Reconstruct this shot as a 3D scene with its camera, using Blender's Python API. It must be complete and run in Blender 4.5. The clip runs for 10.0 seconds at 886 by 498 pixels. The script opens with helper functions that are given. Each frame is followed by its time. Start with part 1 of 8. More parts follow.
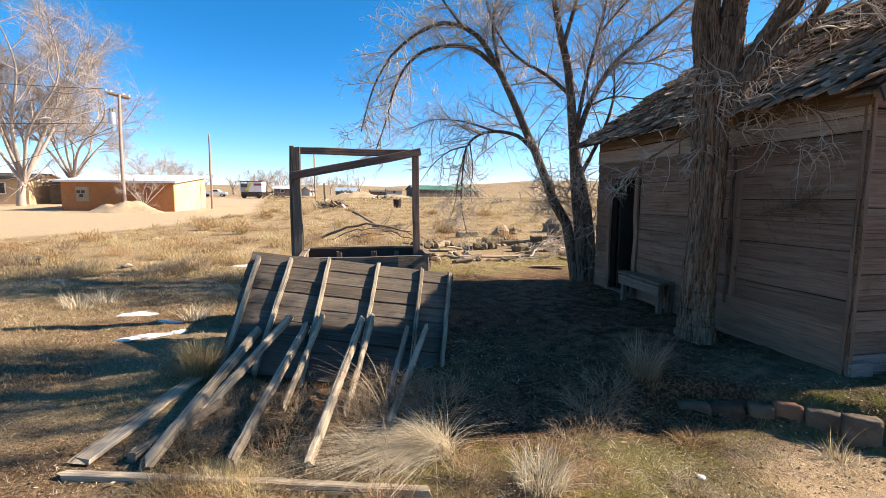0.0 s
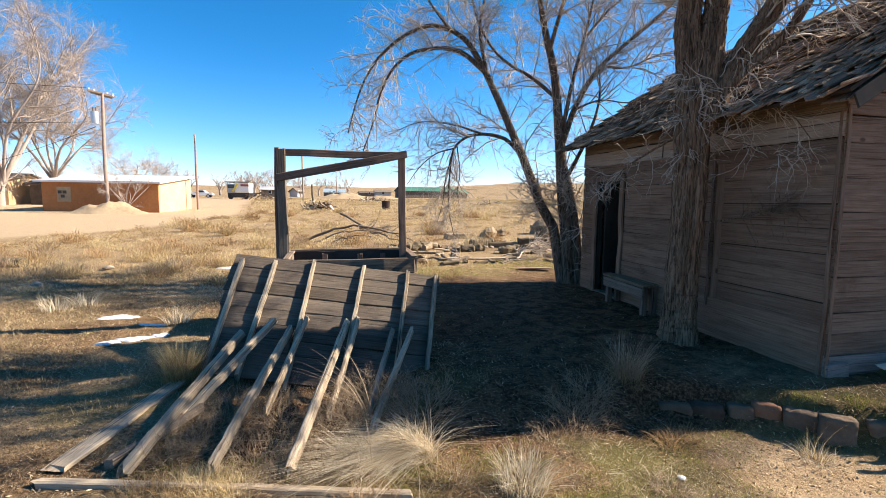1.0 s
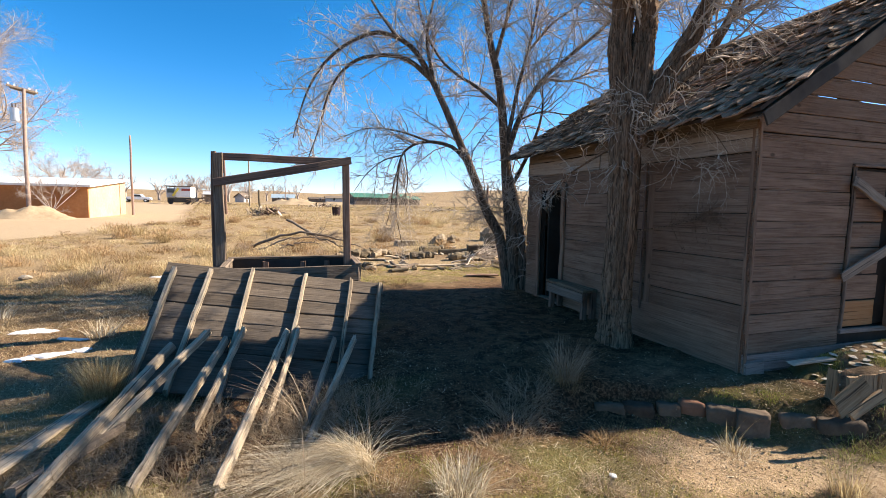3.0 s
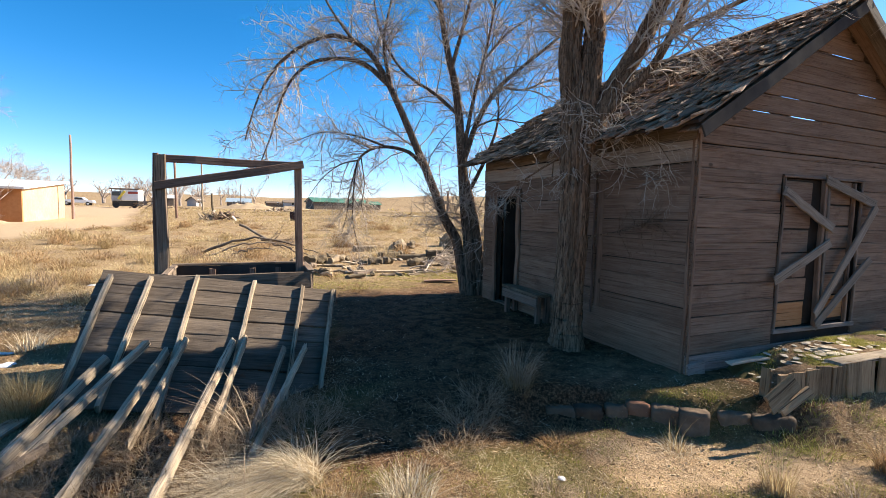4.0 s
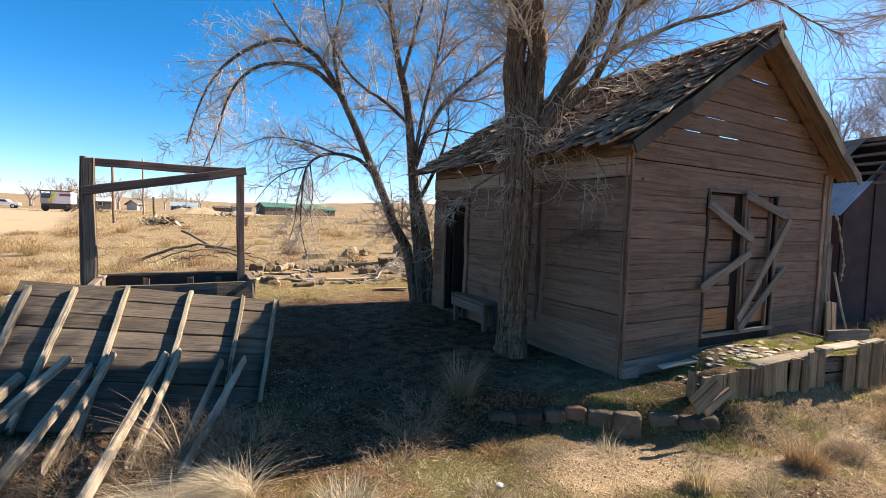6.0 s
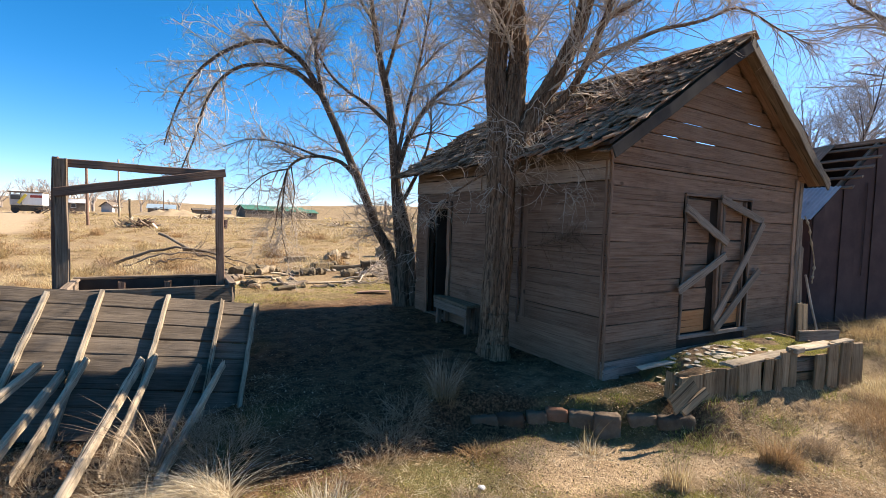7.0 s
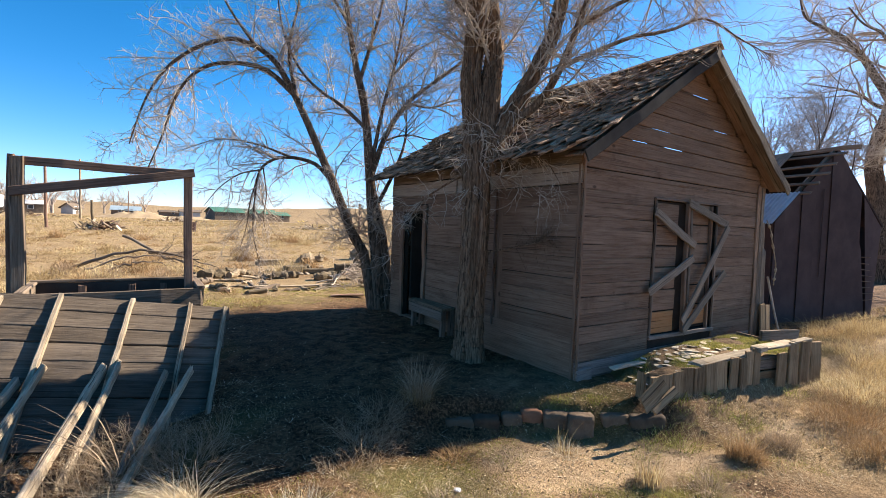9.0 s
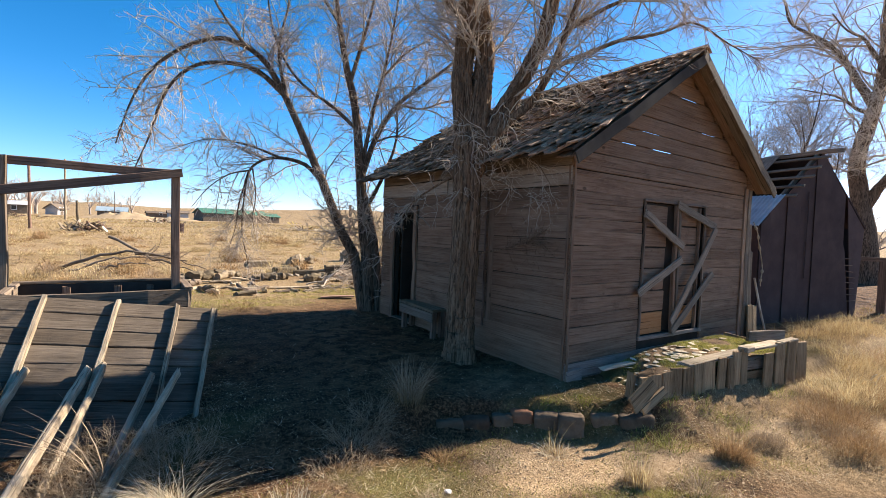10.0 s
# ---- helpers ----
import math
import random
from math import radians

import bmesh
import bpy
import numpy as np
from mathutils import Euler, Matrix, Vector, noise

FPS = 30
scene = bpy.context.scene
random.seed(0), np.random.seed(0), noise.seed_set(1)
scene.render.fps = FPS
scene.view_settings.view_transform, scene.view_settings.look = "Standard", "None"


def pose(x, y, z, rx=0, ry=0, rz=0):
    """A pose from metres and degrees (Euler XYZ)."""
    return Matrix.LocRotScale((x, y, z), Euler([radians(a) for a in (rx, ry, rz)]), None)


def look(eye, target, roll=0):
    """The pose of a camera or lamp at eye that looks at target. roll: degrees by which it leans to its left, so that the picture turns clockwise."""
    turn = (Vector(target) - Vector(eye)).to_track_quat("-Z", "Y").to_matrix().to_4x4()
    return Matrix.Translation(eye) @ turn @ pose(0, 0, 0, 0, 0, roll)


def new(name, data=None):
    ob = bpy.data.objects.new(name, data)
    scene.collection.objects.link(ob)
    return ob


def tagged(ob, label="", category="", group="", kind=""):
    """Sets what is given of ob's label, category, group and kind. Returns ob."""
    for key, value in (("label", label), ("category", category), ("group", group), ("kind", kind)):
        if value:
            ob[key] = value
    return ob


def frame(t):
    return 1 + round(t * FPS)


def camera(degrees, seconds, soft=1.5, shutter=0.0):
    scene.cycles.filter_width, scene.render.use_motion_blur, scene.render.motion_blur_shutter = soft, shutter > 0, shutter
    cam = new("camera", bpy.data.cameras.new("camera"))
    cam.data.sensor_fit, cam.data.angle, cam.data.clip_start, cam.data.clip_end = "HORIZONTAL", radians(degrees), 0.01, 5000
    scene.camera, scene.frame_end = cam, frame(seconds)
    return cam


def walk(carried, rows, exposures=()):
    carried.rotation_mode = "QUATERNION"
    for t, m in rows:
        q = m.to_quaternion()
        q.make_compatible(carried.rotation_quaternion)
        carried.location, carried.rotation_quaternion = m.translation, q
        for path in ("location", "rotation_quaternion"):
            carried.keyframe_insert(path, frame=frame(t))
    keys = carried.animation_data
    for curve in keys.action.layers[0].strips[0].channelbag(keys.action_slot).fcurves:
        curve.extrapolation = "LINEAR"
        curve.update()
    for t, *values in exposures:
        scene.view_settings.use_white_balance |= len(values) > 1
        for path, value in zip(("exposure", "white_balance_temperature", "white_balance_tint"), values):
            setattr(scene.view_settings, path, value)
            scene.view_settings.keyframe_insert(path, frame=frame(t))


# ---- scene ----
cam = camera(87.4, 10.0, soft=0.55)
PATH = [
    (0, (-0.473, -0.583, 1.543), (-0.084, 1.367, 1.328), 0.4),
    (0.5, (-0.456, -0.584, 1.549), (-0.048, 1.362, 1.337), 0.5),
    (1, (-0.439, -0.593, 1.555), (-0.003, 1.348, 1.347), 0.6),
    (1.5, (-0.416, -0.598, 1.557), (0.054, 1.335, 1.356), 0.7),
    (2, (-0.397, -0.608, 1.557), (0.113, 1.316, 1.364), 0.8),
    (2.5, (-0.378, -0.616, 1.56), (0.18, 1.295, 1.373), 0.9),
    (4, (-0.266, -0.63, 1.567), (0.521, 1.203, 1.417), 1.3),
    (4.5, (-0.229, -0.636, 1.579), (0.604, 1.177, 1.438), 1.5),
    (5, (-0.205, -0.666, 1.585), (0.672, 1.126, 1.454), 1.6),
    (5.5, (-0.186, -0.69, 1.594), (0.733, 1.082, 1.471), 1.7),
    (7, (-0.177, -0.713, 1.602), (0.844, 1.004, 1.501), 1.9),
    (7.5, (-0.177, -0.714, 1.598), (0.869, 0.988, 1.505), 1.9),
    (8, (-0.18, -0.708, 1.594), (0.892, 0.978, 1.504), 2.0),
    (8.5, (-0.176, -0.704, 1.591), (0.917, 0.969, 1.504), 2.0),
    (9, (-0.177, -0.7, 1.587), (0.936, 0.96, 1.505), 2.1),
    (9.5, (-0.173, -0.695, 1.589), (0.957, 0.954, 1.509), 2.1),
    (10, (-0.173, -0.694, 1.579), (0.973, 0.944, 1.506), 2.2),
]
walk(cam, [(t, look(eye, target, roll)) for t, eye, target, roll in PATH], exposures=[(0.0, 1.46, 7100, 33)])


# ---------------------------------------------------------------- world and sun
SUN_EL, SUN_AZ = radians(33.5), radians(-1.1)
wd = bpy.data.worlds.new("world")
scene.world = wd
wd.use_nodes = True
wn = wd.node_tree.nodes
bg = wn["Background"]
sky = wn.new("ShaderNodeTexSky")
sky.sky_type = "NISHITA"
sky.sun_disc = False
sky.sun_elevation = SUN_EL
sky.sun_rotation = radians(90) - SUN_AZ
sky.altitude = 2600
sky.air_density = 1.0
sky.dust_density = 1.8
sky.ozone_density = 4.0
hs = wn.new("ShaderNodeHueSaturation")
# the glare round the sun is paler than the rest of the sky
glare = wn.new("ShaderNodeMapRange")
for socket, value in (("From Min", 2.0), ("From Max", 8.0), ("To Min", 1.37), ("To Max", 1.15)):
    glare.inputs[socket].default_value = value
luma = wn.new("ShaderNodeRGBToBW")
wd.node_tree.links.new(sky.outputs[0], luma.inputs[0])
wd.node_tree.links.new(luma.outputs[0], glare.inputs["Value"])
wd.node_tree.links.new(glare.outputs["Result"], hs.inputs["Saturation"])
hs.inputs["Hue"].default_value = 0.484
wd.node_tree.links.new(sky.outputs[0], hs.inputs["Color"])
gm = wn.new("ShaderNodeGamma")
gm.inputs["Gamma"].default_value = 1.08
wd.node_tree.links.new(hs.outputs[0], gm.inputs["Color"])
wd.node_tree.links.new(gm.outputs[0], bg.inputs[0])
bg.inputs[1].default_value = 0.079
sun = new("sun", bpy.data.lights.new("sun", "SUN"))
sun.data.energy = 5.0
sun.data.angle = radians(0.53)
sun.data.color = (0.95, 1.0, 0.79)
sd = Vector((math.cos(SUN_EL) * math.cos(SUN_AZ), math.cos(SUN_EL) * math.sin(SUN_AZ), math.sin(SUN_EL)))
sun.matrix_world = look(sd * 50, (0, 0, 0))


# ---------------------------------------------------------------- materials
def material(name):
    m = bpy.data.materials.new(name)
    m.use_nodes = True
    nt = m.node_tree
    return m, nt, nt.nodes["Principled BSDF"]


def node(nt, kind, **inputs):
    n = nt.nodes.new(kind)
    for k, v in inputs.items():
        n.inputs[k.replace("_", " ")].default_value = v
    return n


def mixcol(nt, fac, a, b, blend="MIX"):
    n = nt.nodes.new("ShaderNodeMix")
    n.data_type = "RGBA"
    n.blend_type = blend
    for sock, v in ((n.inputs[0], fac), (n.inputs[6], a), (n.inputs[7], b)):
        if isinstance(v, (int, float)):
            sock.default_value = v
        elif isinstance(v, tuple):
            sock.default_value = (*v, 1)
        else:
            nt.links.new(v, sock)
    return n.outputs[2]


def ramp(nt, fac, stops):
    r = nt.nodes.new("ShaderNodeValToRGB")
    el = r.color_ramp.elements
    while len(el) < len(stops):
        el.new(0.5)
    for e, (p, c) in zip(el, stops):
        e.position = p
        e.color = (*c, 1) if isinstance(c, tuple) else (c, c, c, 1)
    nt.links.new(fac, r.inputs[0])
    return r.outputs[0]


def noise_of(nt, vec, scale, detail=4, rough=0.6, distort=0.0):
    n = node(nt, "ShaderNodeTexNoise", Scale=scale, Detail=detail, Roughness=rough, Distortion=distort)
    nt.links.new(vec, n.inputs["Vector"])
    return n.outputs[0]


def bump(nt, bsdf, height, strength, dist):
    b = node(nt, "ShaderNodeBump", Strength=strength, Distance=dist)
    nt.links.new(height, b.inputs["Height"])
    nt.links.new(b.outputs[0], bsdf.inputs["Normal"])


def coords(nt, scale=(1, 1, 1), jitter=20.0):
    """Object coordinates, shifted by a random amount for each object."""
    tc = nt.nodes.new("ShaderNodeTexCoord")
    oi = nt.nodes.new("ShaderNodeObjectInfo")
    mul = node(nt, "ShaderNodeMath")
    mul.operation = "MULTIPLY"
    mul.inputs[1].default_value = jitter
    nt.links.new(oi.outputs["Random"], mul.inputs[0])
    add = node(nt, "ShaderNodeVectorMath")
    nt.links.new(tc.outputs["Object"], add.inputs[0])
    nt.links.new(mul.outputs[0], add.inputs[1])
    mp = node(nt, "ShaderNodeMapping", Scale=scale)
    nt.links.new(add.outputs[0], mp.inputs[0])
    return add.outputs[0], mp.outputs[0], oi.outputs["Random"]


def wood(name, dark, mid, pale, worn=0.35, rough=0.88, tones=(0.78, 0.97, 1.18), split=0.85):
    """Weathered wood, its grain along the local x axis."""
    m, nt, b = material(name)
    plain, grain, rnd = coords(nt, (2.2, 62, 62))

    def stretched(sc):
        mp = node(nt, "ShaderNodeMapping", Scale=sc)
        nt.links.new(plain, mp.inputs[0])
        return mp.outputs[0]
    fine = noise_of(nt, grain, 1.0, 7, 0.72, 0.5)
    low = noise_of(nt, stretched((0.7, 7, 7)), 1.4, 6, 0.65, 0.6)
    st = noise_of(nt, plain, 2.6, 6, 0.7)
    mixd = mixcol(nt, 0.36, fine, low)
    col = ramp(nt, mixd, [(0.29, dark), (0.46, mid), (0.70, pale)])
    col = mixcol(nt, ramp(nt, st, [(0.45, 0.0), (0.72, worn)]), col, pale)
    col = mixcol(nt, ramp(nt, st, [(0.28, 0.5), (0.42, 0.0)]), col, dark)
    tone = ramp(nt, rnd, [(0.0, tones[0]), (0.5, tones[1]), (1.0, tones[2])])
    col = mixcol(nt, 1.0, col, tone, "MULTIPLY")
    cr = noise_of(nt, stretched((0.8, 70, 70)), 1.0, 3, 0.5, 0.3)
    crack = ramp(nt, cr, [(0.31, 0.18), (0.39, 1.0)])
    col = mixcol(nt, split, col, crack, "MULTIPLY")
    nt.links.new(col, b.inputs["Base Color"])
    b.inputs["Roughness"].default_value = rough
    b.inputs["Specular IOR Level"].default_value = 0.12
    vor = node(nt, "ShaderNodeTexVoronoi", Scale=3.2)
    nt.links.new(stretched((0.55, 1, 1)), vor.inputs["Vector"])
    knot = ramp(nt, vor.outputs["Distance"], [(0.035, 0.25), (0.075, 1.0)])
    col = mixcol(nt, 0.8, col, knot, "MULTIPLY")
    nt.links.new(col, b.inputs["Base Color"])
    h = mixcol(nt, 1.0, fine, crack, "MULTIPLY")
    bump(nt, b, h, 0.9, 0.009)
    return m


def plain_mat(name, a, b_, scale=8.0, rough=0.8, metal=0.0, bumps=0.2, tone=0.15, spec=0.3):
    m, nt, b = material(name)
    plain, _, rnd = coords(nt)
    n1 = noise_of(nt, plain, scale, 6, 0.65)
    n2 = noise_of(nt, plain, scale * 0.13, 4, 0.6)
    f = mixcol(nt, 0.5, n1, n2)
    col = ramp(nt, f, [(0.36, a), (0.64, b_)])
    col = mixcol(nt, 1.0, col, ramp(nt, rnd, [(0.0, 1 - tone), (1.0, 1 + tone)]), "MULTIPLY")
    nt.links.new(col, b.inputs["Base Color"])
    b.inputs["Roughness"].default_value = rough
    b.inputs["Metallic"].default_value = metal
    b.inputs["Specular IOR Level"].default_value = spec
    if bumps:
        bump(nt, b, n1, bumps, 0.02)
    return m


def bark_mat(name, dark, pale, stretch=(9, 9, 1.6), depth=0.03):
    m, nt, b = material(name)
    plain, grain, _ = coords(nt, stretch)
    g = noise_of(nt, grain, 2.2, 7, 0.65, 0.8)
    s = noise_of(nt, plain, 2.0, 4)
    col = ramp(nt, g, [(0.40, dark), (0.58, pale)])
    col = mixcol(nt, ramp(nt, s, [(0.45, 0.0), (0.75, 0.25)]), col, pale)
    nt.links.new(col, b.inputs["Base Color"])
    b.inputs["Roughness"].default_value = 0.95
    b.inputs["Specular IOR Level"].default_value = 0.15
    bump(nt, b, g, 0.9, depth)
    return m


def grass_mat(name, stops, trans=0.25):
    """Blades coloured by their own tint value, thin enough to let light through."""
    m, nt, b = material(name)
    at = nt.nodes.new("ShaderNodeAttribute")
    at.attribute_name = "tint"
    col = ramp(nt, at.outputs["Fac"], stops)
    nt.links.new(col, b.inputs["Base Color"])
    b.inputs["Roughness"].default_value = 0.7
    b.inputs["Specular IOR Level"].default_value = 0.04
    tr = nt.nodes.new("ShaderNodeBsdfTranslucent")
    nt.links.new(col, tr.inputs[0])
    mx = nt.nodes.new("ShaderNodeMixShader")
    mx.inputs[0].default_value = trans
    nt.links.new(b.outputs[0], mx.inputs[1])
    nt.links.new(tr.outputs[0], mx.inputs[2])
    nt.links.new(mx.outputs[0], nt.nodes["Material Output"].inputs[0])
    return m


def ground_mat():
    m, nt, b = material("ground_soil")
    tc = nt.nodes.new("ShaderNodeTexCoord")
    p = tc.outputs["Object"]

    def mask(nm):
        a = nt.nodes.new("ShaderNodeAttribute")
        a.attribute_name = nm
        return a.outputs["Fac"]
    fine = noise_of(nt, p, 38, 6, 0.7)
    med = noise_of(nt, p, 5.5, 6, 0.65, 0.3)
    big = noise_of(nt, p, 0.55, 5, 0.6)
    grit = noise_of(nt, p, 160, 3, 0.6)
    soil = ramp(nt, fine, [(0.41, (0.017, 0.0083, 0.0045)), (0.50, (0.066, 0.0335, 0.018)), (0.60, (0.205, 0.112, 0.061))])
    litter = ramp(nt, med, [(0.43, (0.046, 0.0232, 0.0128)), (0.57, (0.225, 0.123, 0.066))])
    col = mixcol(nt, ramp(nt, big, [(0.35, 0.15), (0.65, 0.75)]), soil, litter)
    straw = mixcol(nt, med, (0.25, 0.162, 0.082), (0.455, 0.318, 0.183))
    straw = mixcol(nt, ramp(nt, big, [(0.42, 0.0), (0.66, 0.55)]), straw, (0.205, 0.126, 0.0629))
    scrub = noise_of(nt, p, 0.09, 9, 0.72)
    straw = mixcol(nt, ramp(nt, scrub, [(0.50, 0.0), (0.62, 0.6)]), straw, (0.15, 0.098, 0.05))
    straw = mixcol(nt, 0.55, straw, ramp(nt, fine, [(0.40, (0.122, 0.079, 0.039)), (0.60, (0.45, 0.33, 0.192))]))
    straw = mixcol(nt, ramp(nt, grit, [(0.34, 0.75), (0.46, 0.0)]), straw, (0.085, 0.055, 0.03))
    col = mixcol(nt, mask("straw"), col, straw)
    road = mixcol(nt, mixcol(nt, 0.5, fine, med), (0.295, 0.2, 0.114), (0.541, 0.407, 0.267))
    col = mixcol(nt, mask("road"), col, road)
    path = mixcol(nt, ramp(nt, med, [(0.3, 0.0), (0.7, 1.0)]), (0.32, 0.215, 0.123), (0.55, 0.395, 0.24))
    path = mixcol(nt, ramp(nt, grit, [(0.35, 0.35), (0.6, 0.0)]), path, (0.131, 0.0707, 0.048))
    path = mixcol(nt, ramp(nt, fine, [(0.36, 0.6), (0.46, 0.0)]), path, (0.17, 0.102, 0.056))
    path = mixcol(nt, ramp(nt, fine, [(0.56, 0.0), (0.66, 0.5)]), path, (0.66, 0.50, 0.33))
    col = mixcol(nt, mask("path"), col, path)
    green = mixcol(nt, fine, (0.0615, 0.0646, 0.0189), (0.164, 0.152, 0.0516))
    col = mixcol(nt, mask("green"), col, green)
    nt.links.new(col, b.inputs["Base Color"])
    b.inputs["Roughness"].default_value = 0.97
    b.inputs["Specular IOR Level"].default_value = 0.1
    h = mixcol(nt, 0.5, fine, med)
    bump(nt, b, h, 1.0, 0.06)
    return m


M_SIDING = wood("weathered_siding", (0.075, 0.040, 0.025), (0.195, 0.112, 0.072), (0.325, 0.208, 0.14), 0.22, tones=(0.82, 0.98, 1.1), split=0.6)
M_SIDING_GREY = wood("grey_siding", (0.09, 0.063, 0.049), (0.235, 0.175, 0.14), (0.39, 0.305, 0.255), 0.35, tones=(0.85, 1.0, 1.1), split=0.65)
M_TRIM = wood("weathered_trim", (0.07, 0.042, 0.029), (0.19, 0.124, 0.088), (0.32, 0.225, 0.168), 0.3)
M_GREYWOOD = wood("grey_planks", (0.045, 0.032, 0.023), (0.15, 0.11, 0.08), (0.30, 0.23, 0.175), 0.25)
M_RIB = wood("pale_rib_wood", (0.06, 0.043, 0.028), (0.30, 0.23, 0.16), (0.62, 0.51, 0.375), 0.35, tones=(0.78, 0.97, 1.12), split=0.95)
M_POSTWOOD = wood("dark_post_wood", (0.0504, 0.031, 0.0225), (0.151, 0.0936, 0.0691), (0.334, 0.21, 0.15), 0.2)
M_SHINGLE = wood("old_shingle", (0.075, 0.045, 0.03), (0.255, 0.16, 0.107), (0.58, 0.39, 0.275), 0.25)
M_PLANTER = wood("planter_board", (0.07, 0.04, 0.02), (0.25, 0.155, 0.085), (0.46, 0.315, 0.185), 0.3, tones=(0.6, 0.95, 1.2))
M_PLY = wood("window_ply", (0.24, 0.09, 0.04), (0.50, 0.21, 0.085), (0.58, 0.30, 0.14), 0.2)
M_OLDPLY = wood("reddish_board", (0.16, 0.093, 0.0636), (0.31, 0.191, 0.133), (0.42, 0.288, 0.223), 0.3)
M_NAILED = wood("nailed_board_wood", (0.065, 0.046, 0.034), (0.18, 0.132, 0.096), (0.33, 0.255, 0.192), 0.3)
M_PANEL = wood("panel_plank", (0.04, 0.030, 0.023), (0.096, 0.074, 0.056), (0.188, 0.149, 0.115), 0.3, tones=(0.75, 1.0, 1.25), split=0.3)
M_FRIEZE = wood("frieze_wood", (0.15, 0.10, 0.07), (0.30, 0.21, 0.15), (0.44, 0.33, 0.245), 0.25, tones=(0.9, 1.0, 1.1))
M_LOG = wood("cut_log", (0.10, 0.072, 0.045), (0.27, 0.205, 0.135), (0.46, 0.36, 0.25), 0.3)
M_DARKLOG = wood("old_tie", (0.04, 0.03, 0.02), (0.13, 0.10, 0.065), (0.29, 0.225, 0.15), 0.3)
M_BARK = bark_mat("furrowed_bark", (0.055, 0.03, 0.018), (0.29, 0.18, 0.112), (26, 26, 2.2), 0.03)
M_BARK2 = bark_mat("smooth_bark", (0.038, 0.025, 0.017), (0.20, 0.135, 0.093), (14, 14, 2.4), 0.02)
M_TWIG = plain_mat("twig_bark", (0.31, 0.245, 0.19), (0.64, 0.545, 0.455), 6, 0.85, bumps=0, spec=0.1, tone=0.0)
M_BRANCH = plain_mat("fallen_branch", (0.10, 0.075, 0.055), (0.29, 0.23, 0.18), 9, 0.9, bumps=0.3, spec=0.1)
M_DEADTWIG = plain_mat("bleached_twig", (0.40, 0.32, 0.25), (0.66, 0.56, 0.45), 6, 0.85, bumps=0, spec=0.1)
M_ROPE = plain_mat("old_rope", (0.24, 0.18, 0.12), (0.42, 0.33, 0.23), 40, 0.95, bumps=0.4, spec=0.1)
M_PALEBARK = plain_mat("pale_bark", (0.25, 0.197, 0.162), (0.46, 0.38, 0.32), 3, 0.9, bumps=0.3)
M_GROUND = ground_mat()
M_GRASS = grass_mat("dry_grass", [(0.0, (0.205, 0.13, 0.055)), (0.4, (0.42, 0.298, 0.148)), (0.8, (0.59, 0.455, 0.25)), (1.0, (0.70, 0.58, 0.35))], 0.35)
M_SHORT = grass_mat("short_turf", [(0.0, (0.10, 0.085, 0.03)), (0.12, (0.12, 0.085, 0.045)), (0.45, (0.23, 0.15, 0.082)), (1.0, (0.48, 0.335, 0.195))])
M_PALEGRASS = grass_mat("bleached_grass", [(0.0, (0.33, 0.25, 0.155)), (0.5, (0.62, 0.505, 0.35)), (1.0, (0.84, 0.755, 0.59))], 0.35)
M_GREYWEED = grass_mat("grey_weed", [(0.0, (0.21, 0.145, 0.092)), (1.0, (0.49, 0.37, 0.255))])
M_RUSSET = grass_mat("russet_weed", [(0.0, (0.20, 0.11, 0.05)), (1.0, (0.50, 0.325, 0.168))])
M_MOSS = grass_mat("moss_turf", [(0.0, (0.085, 0.11, 0.016)), (0.35, (0.215, 0.235, 0.036)), (0.65, (0.39, 0.36, 0.095)), (1.0, (0.62, 0.51, 0.26))], 0.3)
M_LEAF = grass_mat("fallen_leaf", [(0.0, (0.06, 0.038, 0.023)), (0.5, (0.22, 0.145, 0.08)), (0.85, (0.46, 0.33, 0.20)), (1.0, (0.66, 0.52, 0.35))], 0.1)
M_CHAFF = grass_mat("yard_chaff", [(0.0, (0.10, 0.068, 0.036)), (0.5, (0.34, 0.24, 0.132)), (1.0, (0.72, 0.575, 0.37))])
M_STONE = plain_mat("sandstone_block", (0.06, 0.038, 0.024), (0.15, 0.103, 0.067), 9, 0.95, bumps=0.8, tone=0.3)
M_ROCK = plain_mat("field_rock", (0.186, 0.15, 0.112), (0.341, 0.294, 0.235), 7, 0.95, bumps=0.6)
M_REDSTONE = plain_mat("red_brick_block", (0.13, 0.056, 0.03), (0.215, 0.098, 0.055), 9, 0.95, bumps=0.6)
M_SNOW = plain_mat("old_snow", (0.62, 0.62, 0.62), (0.84, 0.84, 0.84), 12, 0.6, bumps=0.4, tone=0.0)
M_SHARD = plain_mat("pale_chips", (0.442, 0.364, 0.26), (0.728, 0.624, 0.481), 12, 0.9, bumps=0.3, tone=0.3, spec=0.1)
M_TIN = plain_mat("corrugated_tin", (0.34, 0.35, 0.35), (0.58, 0.58, 0.57), 4, 0.6, 0.35, 0.1)
M_RUST = plain_mat("rust_brown_sheet", (0.052, 0.033, 0.031), (0.098, 0.064, 0.058), 2.5, 0.9, 0.0, 0.2, 0.28, 0.12)
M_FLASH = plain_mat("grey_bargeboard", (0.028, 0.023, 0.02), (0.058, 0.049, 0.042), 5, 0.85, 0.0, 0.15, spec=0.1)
# near-black brown stands in for shade indoors, in recesses and behind boards
M_SHADE = plain_mat("interior_shade", (0.03, 0.022, 0.017), (0.06, 0.044, 0.034), 4, 0.95, spec=0.08)
